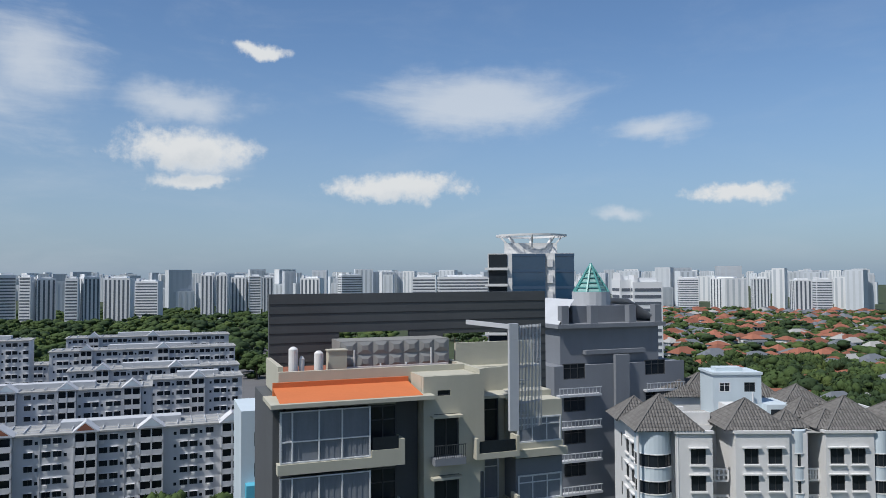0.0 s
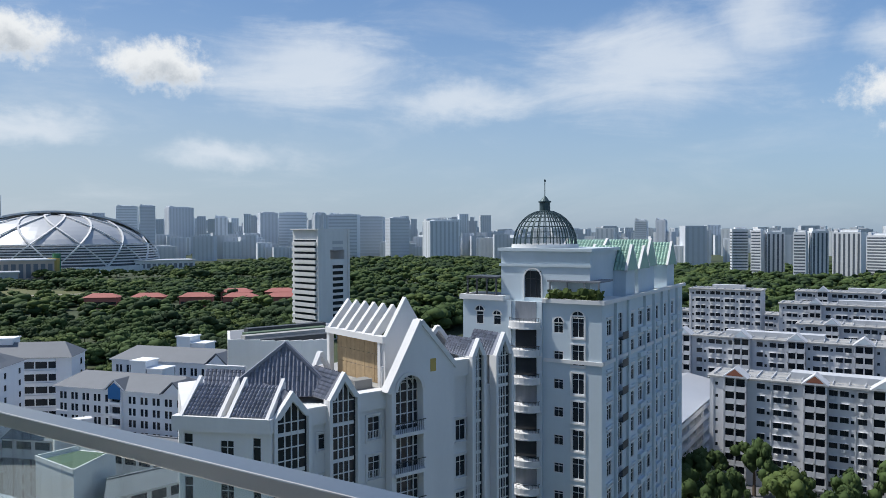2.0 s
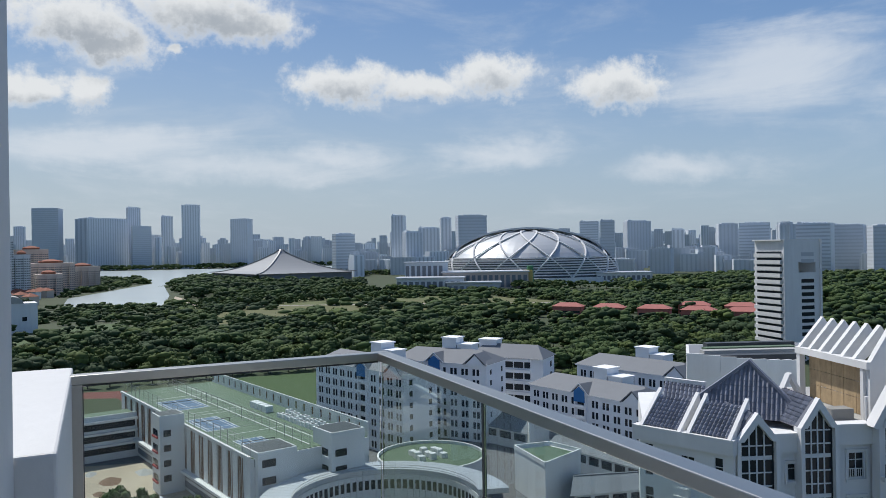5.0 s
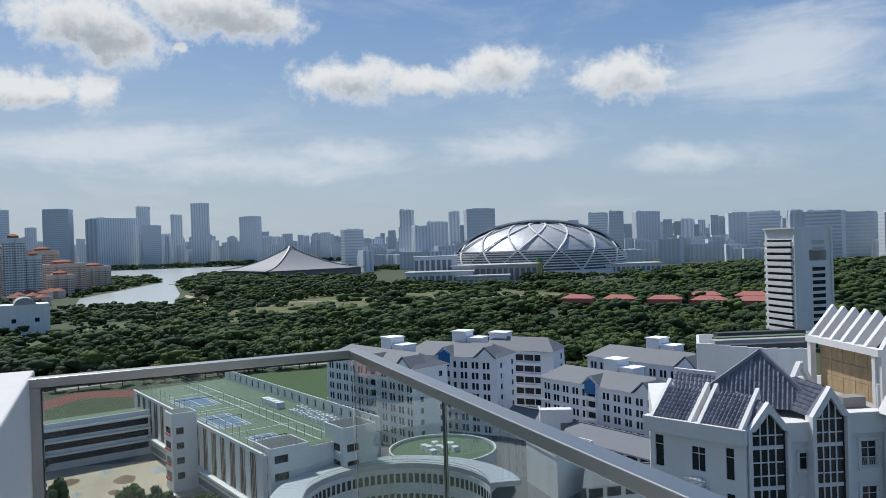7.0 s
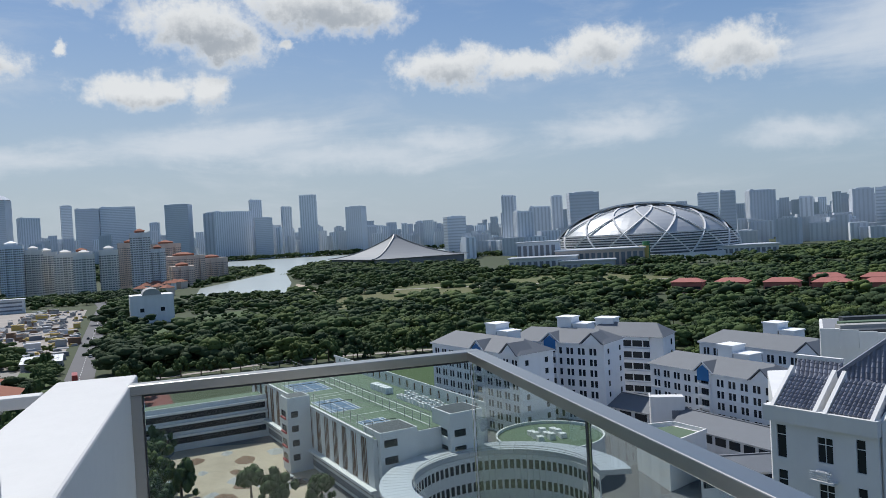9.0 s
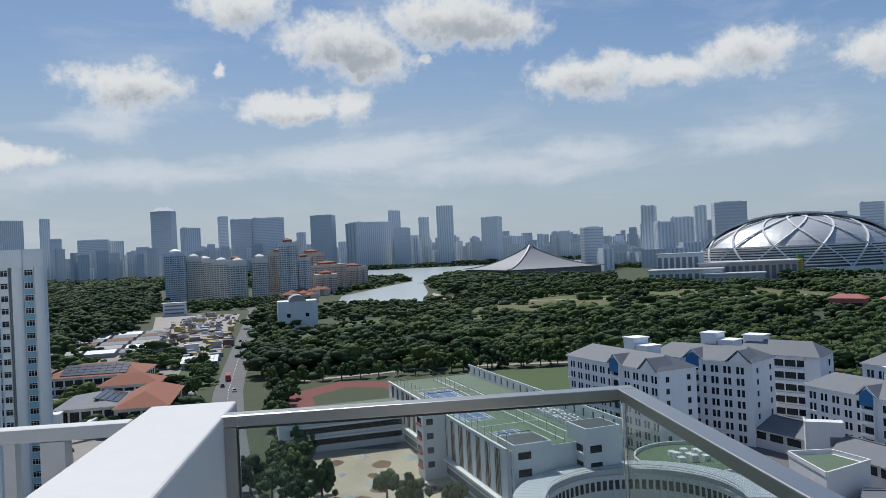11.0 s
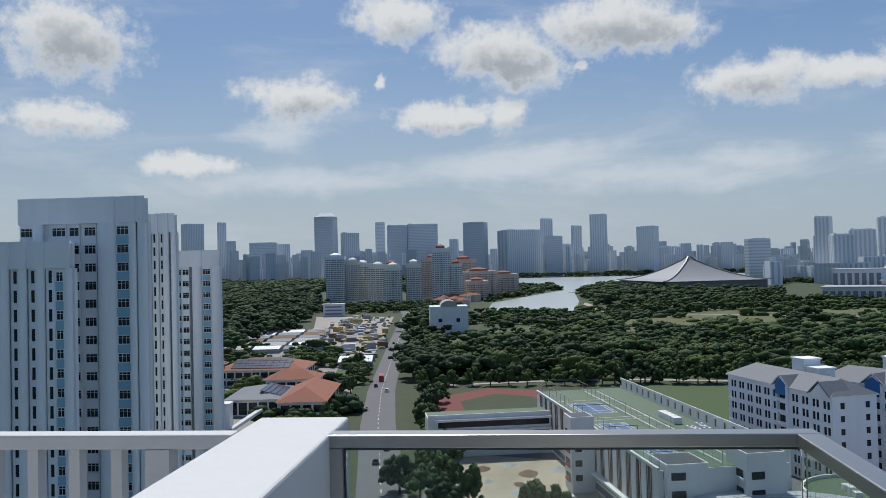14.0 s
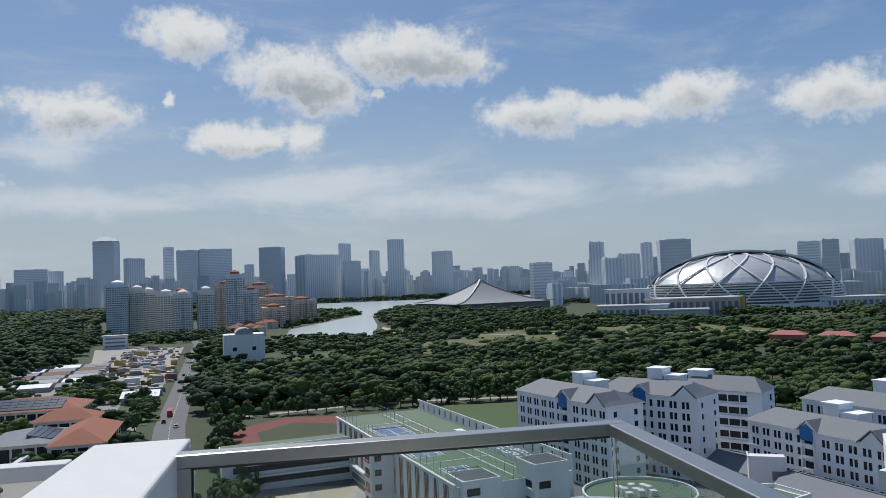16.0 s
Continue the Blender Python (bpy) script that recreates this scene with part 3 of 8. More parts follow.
    # roof plant
    tank = thing("water_tank", "grey panelled steel water tank on the cream block roof", "water tank", pose(7.0, 38.6, 50.95))
    b = Mesh()
    b.box(0, 0, 0.1, 6.2, 2.2, 1.55)
    part("tank_body", b, STEELD, tank)
    for i in range(7):
        for j in range(2):
            q = Mesh()
            x, z = 0.06 + i * 0.875, 0.14 + j * 0.72
            q.add([(x, -0.01, z), (x + 0.83, -0.01, z), (x + 0.83, -0.01, z + 0.66), (x, -0.01, z + 0.66), (x + 0.25, -0.1, z + 0.2), (x + 0.58, -0.1, z + 0.2), (x + 0.58, -0.1, z + 0.46), (x + 0.25, -0.1, z + 0.46)],
                  [(4, 5, 6, 7), (0, 1, 5, 4), (1, 2, 6, 5), (2, 3, 7, 6), (3, 0, 4, 7)])
            part("tank_panel", q, STEELD, tank)
    for i in range(4):
        part("pipe", Mesh().bar((0.7 + i * 1.45, -0.25, 0.0), (0.7 + i * 1.45, -0.25, 1.1 if i % 3 == 0 else 0.35), 0.07, 0.07), WHITE, tank)
    part("pipe", Mesh().bar((-0.3, -0.35, 0.2), (6.0, -0.35, 0.2), 0.08, 0.08), WHITE, tank)
    for x, h, r in ((4.35, 1.35, 0.24), (4.78, 0.85, 0.14), (5.65, 1.1, 0.24)):
        c = thing("roof_vessel", "white cylindrical pressure vessel standing on the roof", "vessel", pose(x, 37.6, 50.95), group="roof vessels")
        part("shell", Mesh().cyl(0, 0, 0.25, h, r, 16).cyl(0, 0, h, h + 0.12, r, 16, r * 0.4), WHITE, c)
        part("base", Mesh().cyl(0, 0, 0, 0.25, r * 0.7, 10), FRAMED, c)
    c = thing("plant_cabinet", "cream metal plant cabinet on the roof", "cabinet", pose(6.2, 37.7, 50.95))
    part("body", Mesh().box(0, 0, 0.1, 0.95, 0.7, 1.15), CREAM, c)
    part("lid", Mesh().box(-0.05, -0.05, 1.152, 1.0, 0.75, 1.22), CREAM, c)


orange_block()


# ---- gabled white block ----
def tile_roof(b, p0, p1, p2, p3, rows, cols, slot=0):
    """Rolled tiles laid on the slope p0 p1 (eave) to p3 p2 (ridge)."""
    p0, p1, p2, p3 = (Vector(p) for p in (p0, p1, p2, p3))
    n = (p1 - p0).cross(p3 - p0).normalized()
    if n.z < 0:
        n = -n
    full = cols
    for i in range(rows):
        cols = full if (p2 - p3).length > 0.01 else max(1, round(full * (1 - (i + 0.5) / rows)))
        for j in range(cols):
            a, c = i / rows, (i + 1.06) / rows
            s, e = (j + 0.06) / cols, (j + 0.94) / cols
            q = [p0.lerp(p1, s).lerp(p3.lerp(p2, s), a), p0.lerp(p1, e).lerp(p3.lerp(p2, e), a), p0.lerp(p1, e).lerp(p3.lerp(p2, e), min(c, 1)), p0.lerp(p1, s).lerp(p3.lerp(p2, s), min(c, 1))]
            m0, m1 = (q[0] + q[1]) / 2, (q[2] + q[3]) / 2
            b.add([q[0] + n * 0.03, m0 + n * 0.19, q[1] + n * 0.03, q[2] + n * 0.01, m1 + n * 0.11, q[3] + n * 0.01], [(0, 1, 4, 5), (1, 2, 3, 4), (0, 2, 1)], slot)


def gable_front(th, u0, u1, z0, ze, zp, depth, wallmat=LILAC):
    """A gabled bay: side walls, raking copings, arched lattice window and a tiled roof behind."""
    m = (u0 + u1) / 2
    w = u1 - u0
    b = Mesh()
    b.box(u0, -0.9, z0, u0 + 0.28, 0.05, ze)
    b.box(u1 - 0.28, -0.9, z0, u1, 0.05, ze)
    b.add([(u0, -0.9, ze), (u1, -0.9, ze), (m, -0.9, zp), (u0 + 0.5, -0.9, ze), (u1 - 0.5, -0.9, ze), (m, -0.9, zp - 0.75),
           (u0, -0.4, ze), (u1, -0.4, ze), (m, -0.4, zp), (u0 + 0.5, -0.4, ze), (u1 - 0.5, -0.4, ze), (m, -0.4, zp - 0.75)],
          [(0, 3, 5, 2), (4, 1, 2, 5), (6, 8, 11, 9), (10, 11, 8, 7), (0, 2, 8, 6), (1, 7, 8, 2), (3, 9, 11, 5), (4, 5, 11, 10)])
    part("gable_frame", b, wallmat, th)
    b = Mesh()
    b.add([(u0 + 0.28, -0.5, z0), (u1 - 0.28, -0.5, z0), (u1 - 0.28, -0.5, ze), (m, -0.5, zp - 0.6), (u0 + 0.28, -0.5, ze)], [(0, 1, 2, 3, 4)])
    part("pane", b, GLASS, th)
    b = Mesh()
    for k in range(1, 4):
        x = u0 + 0.45 + (w - 0.9) * k / 4
        top = ze + (zp - 0.7 - ze) * (1 - abs(x - m) / (w / 2 - 0.45))
        b.box(x - 0.045, -0.58, z0, x + 0.045, -0.51, top)
    z = z0 + 0.5
    while z < ze + 0.1:
        b.box(u0 + 0.45, -0.57, z, u1 - 0.45, -0.515, z + (0.28 if int((z - z0) * 10) % 31 < 12 else 0.09))
        z += 0.95
    part("lattice", b, FRAMEW, th)
    b = Mesh()
    tile_roof(b, (u0 + 0.1, 0, ze), (u0 + 0.1, depth, ze), (m, depth, zp - 0.15), (m, 0, zp - 0.15), 7, int(depth / 0.32))
    tile_roof(b, (u1 - 0.1, 0, ze), (u1 - 0.1, depth, ze), (m, depth, zp - 0.15), (m, 0, zp - 0.15), 7, int(depth / 0.32))
    b.add([(u0, -0.4, ze - 0.05), (u1, -0.4, ze - 0.05), (u1, depth, ze - 0.05), (u0, depth, ze - 0.05), (m, -0.4, zp - 0.18), (m, depth, zp - 0.18)], [(1, 2, 5, 4), (3, 0, 4, 5), (2, 3, 5)])
    part("roof_tiles", b, SLATE, th, "dark blue-grey rolled roof tiles", kind="stuff")


def tile_tri(b, p, q, apex, size=0.33, run=0.42):
    """Rolled tiles in straight courses on the triangle over the eave p q."""
    p, q, apex = Vector(p), Vector(q), Vector(apex)
    e = (q - p).normalized()
    n = (q - p).cross(apex - p).normalized()
    n = -n if n.z < 0 else n
    up = (apex - p) - e * (apex - p).dot(e)
    h, L, foot = up.length, (q - p).length, (apex - p).dot(e)
    up.normalize()
    for i in range(int(h / run)):
        y0, y1 = i * run, (i + 1.06) * run
        f = (y0 + run / 2) / h
        lo, hi = foot * f, L - (L - foot) * f
        for k in range(int(lo / size), int(hi / size)):
            x0, x1 = k * size + 0.02, (k + 1) * size - 0.02
            if x0 < lo or x1 > hi:
                continue
            c = [p + e * x0 + up * y0, p + e * x1 + up * y0, p + e * x1 + up * y1, p + e * x0 + up * y1]
            m0, m1 = (c[0] + c[1]) / 2, (c[2] + c[3]) / 2
            b.add([c[0] + n * 0.04, m0 + n * 0.17, c[1] + n * 0.04, c[2] + n * 0.01, m1 + n * 0.1, c[3] + n * 0.01], [(0, 1, 4, 5), (1, 2, 3, 4), (0, 2, 1)])


def gabled_block():
    th = thing("gabled_apartment_block", "off-white apartment block with steep gables and dark tiled roofs", "building", pose(-41.1, 41.5, 0, 0, 0, 70))
    ST = 3.25
    ops = []
    for i in range(8):
        z = 39.1 - i * ST
        ops += [(1.9, z, 0.7, 1.25, "white"), (6.45, z, 1.25, 1.9, "white"), (13.25, z + 1.0, 0.45, 1.9, "white"), (15.7, z + 1.5, 1.25, 1.95, "white"), (17.62, z + 2.0, 0.6, 1.4, "white")]
    facade(th, pose(-2.2, 0, 0), 25.2, 0, 42.0, [(u + 2.2, z, w, h, q) for u, z, w, h, q in ops if z + h < 41.9], LILAC, "white")
    for u, z, w, h, _ in ops:
        if z + h > 41.9:
            continue
        if u != 13.25:
            for x0, z0, x1, z1, d in ((u - 0.2, z - 0.24, u + w + 0.2, z - 0.05, 0.14), (u - 0.2, z + h + 0.05, u + w + 0.2, z + h + 0.22, 0.12), (u - 0.2, z - 0.05, u - 0.05, z + h + 0.05, 0.09), (u + w + 0.05, z - 0.05, u + w + 0.2, z + h + 0.05, 0.09)):
                part("window_surround", Mesh().box(x0, -d, z0, x1, -0.002, z1), WHITE, th)
        else:
            part("cooling_ledge", Mesh().box(u - 0.75, -0.55, z - 0.4, u - 0.1, -0.002, z + 2.0), LILAC, th)
        if u == 6.45 and int(z) % 2:
            for k in range(8):
                part("guard_bar", Mesh().box(u + 0.08 + k * 0.15, -0.13, z, u + 0.11 + k * 0.15, -0.1, z + 0.7), FRAMEW, th)
            part("guard_rail", Mesh().box(u, -0.14, z + 0.7, u + w, -0.09, z + 0.75), FRAMEW, th)
    part("core", Mesh().prism([(-1.9, 0.4), (23.0, 0.4), (23.0, 17.0), (-3.0, 17.0), (-6.8, 5.1)], 0, 42.4), LILAC, th)
    # side facade, with its own little tiled roofs
    side_m = pose(-7.2, 4.8, 0, 0, 0, -50)
    ops = []
    for i in range(7):
        z = 38.6 - i * ST
        ops += [(0.35, z, 0.85, 2.5, "white"), (3.3, z + 0.2, 1.2, 1.9, "white"), (5.9, z, 0.75, 2.4, "white")]
    facade(th, side_m, 7.4, 0, 41.3, ops, LILAC, "white")
    for i in range(5):
        z = 38.6 - i * ST
        part("cooling_ledge", Mesh().box(3.1, -0.75, z - 0.95, 4.7, -0.003, z - 0.8), LILAC, th, m=side_m)
        part("cooling_unit", Mesh().box(3.45, -0.6, z - 0.79, 4.25, -0.25, z - 0.15), WHITE, th, m=side_m)
        for k in range(4):
            part("guard_rail", Mesh().box(3.1, -0.75, z - 0.7 + 0.16 * k, 4.7, -0.7, z - 0.65 + 0.16 * k), FRAMEW, th, m=side_m)
    part("cornice", Mesh().box(-0.4, -0.35, 41.3, 7.5, 0.5, 42.4), WHITE, th, m=side_m)
    for u in (0.45, 4.25):
        b = Mesh()
        tile_roof(b, (u, 0.0, 42.45), (u + 2.75, 0.0, 42.45), (u + 2.75, 2.5, 44.3), (u, 2.5, 44.3), 8, 9)
        b.add([(u, 0.0, 42.4), (u, 2.5, 44.2), (u, 2.5, 42.4), (u + 2.75, 0.0, 42.4), (u + 2.75, 2.5, 44.2), (u + 2.75, 2.5, 42.4)], [(0, 1, 2), (3, 5, 4), (0, 3, 4, 1)])
        part("roof_tiles", b, SLATE, th, "dark blue-grey rolled roof tiles", m=side_m, kind="stuff")
        for q in (u - 0.32, u + 2.78):
            b = Mesh()
            b.add([(q, -0.3, 42.4), (q, 2.8, 44.85), (q, 3.3, 42.4), (q + 0.28, -0.3, 42.4), (q + 0.28, 2.8, 44.85), (q + 0.28, 3.3, 42.4)], [(0, 1, 2), (3, 5, 4), (0, 3, 4, 1), (1, 4, 5, 2)])
            part("raking_wall", b, WHITE, th, m=side_m)
    part("cornice", Mesh().box(0.9, -0.35, 41.2, 2.5, 0.5, 42.4).box(0.8, -0.45, 42.4, 2.5, 0.6, 42.6), WHITE, th)
    part("cornice", Mesh().box(5.25, -0.35, 41.6, 8.1, 0.5, 42.9).box(5.25, -0.45, 42.9, 8.1, 0.6, 43.1), WHITE, th)
    part("cornice", Mesh().box(14.6, -0.35, 43.2, 18.7, 0.5, 44.5).box(14.6, -0.45, 44.5, 18.7, 0.6, 44.7), WHITE, th)
    part("parapet", Mesh().box(18.7, 0.5, 42.4, 23.0, 0.9, 44.6), WHITE, th)
    part("upper_wall", Mesh().box(14.6, 0.003, 42.0, 18.7, 0.4, 43.2), LILAC, th)
    gable_front(th, -2.2, 0.9, 28.0, 42.2, 44.2, 4.0)
    gable_front(th, 2.45, 5.25, 28.0, 43.0, 45.1, 4.0)
    gable_front(th, 17.0, 18.7, 26.0, 44.9, 46.5, 3.5)
    gable_front(th, 19.9, 22.1, 26.0, 44.7, 46.8, 3.5)
    # great gable with a deep arched recess
    n = 16
    au, az, ar = 9.95, 42.9, 1.4
    arch = [(au - ar * math.cos(math.pi * i / n), az + ar * math.sin(math.pi * i / n)) for i in range(n + 1)]
    left = [(8.1, 20.0), (au - ar, 20.0)] + arch[: n // 2 + 1] + [(11.1, 48.4), (8.1, 43.3)]
    right = [(au + ar, 20.0), (14.65, 20.0), (14.65, 44.6), (11.1, 48.4)] + arch[n // 2:]
    b = Mesh()
    for poly in (left, right):
        k = len(poly)
        b.add([(x, -1.1, z) for x, z in poly] + [(x, -0.2, z) for x, z in poly], [tuple(range(k)), tuple(range(2 * k - 1, k - 1, -1))] + [((i + 1) % k, i, k + i, k + (i + 1) % k) for i in range(k)])
    part("arched_gable", b, LILAC, th)
    b = Mesh()
    for p, q in zip(arch, arch[1:]):
        b.bar((p[0], -1.13, p[1]), (q[0], -1.13, q[1]), 0.14, 0.3)
    part("arch_moulding", b, WHITE, th)
    for (x0, z0), (x1, z1) in (((7.75, 42.9), (11.1, 48.6)), ((14.95, 44.4), (11.1, 48.6))):
        part("coping", Mesh().bar((x0, -0.75, z0), (x1, -0.75, z1), 1.0, 0.38), WHITE, th)
    part("gable_vent", Mesh().box(12.1, -1.13, 44.2, 12.7, -1.102, 45.3), YEL, th, "small ochre louvre")
    part("pane", Mesh().box(au - ar, -0.16, 22, au + ar, -0.1, az + ar), GLASS, th)
    for x in (9.0, 9.6, 10.3, 10.9):
        part("lattice_bar", Mesh().box(x - 0.045, -0.24, 22, x + 0.045, -0.165, az + ar * math.sqrt(max(0.05, 1 - ((x - au) / ar) ** 2)) - 0.05), FRAMEW, th)
    for i in range(22):
        part("lattice_bar", Mesh().box(au - ar, -0.23, 43.6 - i * 0.95, au + ar, -0.17, 43.69 - i * 0.95), FRAMEW, th)
    for r in (0.55, 1.0):
        b = Mesh()
        for i in range(10):
            a0, a1 = math.pi * i / 10, math.pi * (i + 1) / 10
            b.bar((au + r * math.cos(a0), -0.2, az + r * math.sin(a0)), (au + r * math.cos(a1), -0.2, az + r * math.sin(a1)), 0.06, 0.07)
        part("lattice_arc", b, FRAMEW, th)
    for i in range(5):
        z = 39.6 - i * ST
        part("balcony", Mesh().box(au - ar - 0.35, -1.5, z - 0.4, au + ar, -0.25, z - 0.1), LILAC, th)
        part("balcony_rail", Mesh().box(au - ar - 0.3, -1.48, z + 0.75, au + ar, -1.42, z + 0.82), FRAMED, th)
        for k in range(14):
            part("baluster", Mesh().box(au - ar - 0.3 + k * 0.22, -1.46, z - 0.1, au - ar - 0.27 + k * 0.22, -1.43, z + 0.75), FRAMED, th)
    # roof frame of raking beams: a gable wall in front and a row of rafters behind it
    b = Mesh()
    gp = [(10.0, 42.4), (14.4, 42.4), (14.4, 47.0), (12.25, 50.3), (10.0, 46.8)]
    b.add([(x, 2.6, z) for x, z in gp] + [(x, 3.1, z) for x, z in gp], [(0, 1, 2, 3, 4), (9, 8, 7, 6, 5)] + [((i + 1) % 5, i, 5 + i, 5 + (i + 1) % 5) for i in range(5)])
    part("frame_gable", b, WHITE, th)
    for k in range(1, 7):
        v = 2.75 + 1.52 * k
        b = Mesh()
        rp = [(9.85, 46.9), (12.1, 49.55), (12.55, 48.9), (12.55, 48.4), (10.3, 46.5), (9.85, 46.5)]
        b.add([(x, v, z) for x, z in rp] + [(x, v + 0.42, z) for x, z in rp], [(0, 1, 2, 3, 4, 5), (11, 10, 9, 8, 7, 6)] + [((i + 1) % 6, i, 6 + i, 6 + (i + 1) % 6) for i in range(6)])
        part("rafter", b, WHITE, th)
    part("eave_beam", Mesh().box(9.7, 2.55, 46.4, 10.35, 12.4, 46.95), WHITE, th)
    part("post", Mesh().box(9.8, 11.8, 42.4, 10.3, 12.3, 46.39), WHITE, th)
    part("post", Mesh().box(9.8, 3.12, 42.4, 10.25, 3.5, 46.39), WHITE, th)
    part("ridge_beam", Mesh().box(12.15, 3.12, 48.3, 12.5, 12.4, 48.7), WHITE, th)
    buff = mat("stained_buff_panels", (0.36, 0.26, 0.15), 0.85, vary=0.6, scale=1.4, island=0.15, streak=0.5)
    for i in range(5):
        for j in range(3):
            part("buff_panel", Mesh().box(10.6, 3.6 + i * 1.62, 42.5 + j * 1.3, 10.7, 5.17 + i * 1.62, 43.76 + j * 1.3), buff, th, "stained buff panel screening the roof yard")
    part("vent_pipe", Mesh().cyl(9.0, 1.6, 42.4, 44.6, 0.13, 10), WHITE, th)
    part("plant_box", Mesh().box(7.4, 3.4, 42.4, 9.2, 4.6, 43.3), STEELD, th)
    # main hipped roof
    A, C, D, E = (-3.6, 6.0, 42.9), (4.2, 0.8, 42.9), (5.6, 8.8, 42.9), (-0.5, 10.0, 42.9)
    T = (1.7, 4.9, 46.8)
    b = Mesh()
    b.add([A, C, D, E, T], [(0, 1, 4), (1, 2, 4), (2, 3, 4), (3, 0, 4)])
    part("roof_base", b, SLATE, th)
    b = Mesh()
    for p, q in ((A, C), (C, D), (E, A)):
        tile_tri(b, p, q, T)
    part("roof_tiles", b, SLATE, th, "dark blue-grey rolled roof tiles", kind="stuff")
    for p in (A, C, D):
        part("hip_ridge", Mesh().bar((p[0], p[1], 43.1), (T[0], T[1], 46.98), 0.26, 0.22), SLATE, th)
    # left shoulder of the roof with its own tiles
    b = Mesh()
    tile_roof(b, (-4.6, 7.2, 42.9), (-2.4, 4.4, 42.9), (-1.2, 6.4, 44.9), (-3.4, 9.2, 44.9), 7, 10)
    b.add([(-4.6, 7.2, 42.85), (-2.4, 4.4, 42.85), (-1.2, 6.4, 44.85), (-3.4, 9.2, 44.85)], [(0, 1, 2, 3)])
    part("roof_tiles", b, SLATE, th, "dark blue-grey rolled roof tiles", kind="stuff")
    part("ridge_cap", Mesh().bar((-1.2, 6.4, 45.0), (-3.4, 9.2, 45.0), 0.35, 0.3), WHITE, th)
    for q0, q1 in (((3.6, 5.0, 43.0), (5.6, 6.2, 45.6)), ((5.6, 6.2, 45.6), (7.6, 7.4, 43.0))):
        part("rear_coping", Mesh().bar(q0, q1, 0.4, 0.35), WHITE, th)
    part("roof_deck", Mesh().box(5.4, 1.0, 42.4, 22.8, 16.5, 42.46), CONC, th)
    b = Mesh()
    b.gable(14.5, 6, 22, 13, 42.46, 4.2, "y")
    part("rear_roof", b, SLATE2, th)
    for x in (14.3, 22.0):
        part("rear_coping", Mesh().bar((x, 5.7, 42.6), (18.25, 5.7, 46.9), 0.4, 0.4), WHITE, th)


gabled_block()
th = thing("curved_white_block", "white building with a curved parapet and a flat dark roof deck", "building")
arc = []
for k in range(9):
    f = k / 8
    arc.append((-79.5 + 6.4 * f + 2.2 * math.sin(math.pi * f), 70.2 + 14.1 * f - 1.0 * math.sin(math.pi * f)))
plan = arc + [(-90.8, 105.7), (-98.9, 88.0)]
part("wall", Mesh().prism(plan, 0, 39.6), WHITE, th)
for k, (p, q) in enumerate(zip(arc, arc[1:])):
    part("parapet_panel", Mesh().bar((*p, 40.5 - 0.1 * k), (*q, 40.5 - 0.1 * k), 0.3, 2.4 - 0.1 * k), WHITE, th)
part("roof_deck", Mesh().prism([(-86 + 0.94 * (x + 86), 86 + 0.94 * (y - 86)) for x, y in plan], 39.6, 39.66), GREYP, th)
for k in range(4):
    part("roof_strip", Mesh().bar((-82 - 3 * k, 75 + 3.2 * k, 40.2), (-77 - 3 * k, 88 + 3.2 * k, 40.2), 1.6, 1.1 + 0.3 * (k % 2)), (FRAMED, CONC, COURTG)[k % 3], th)


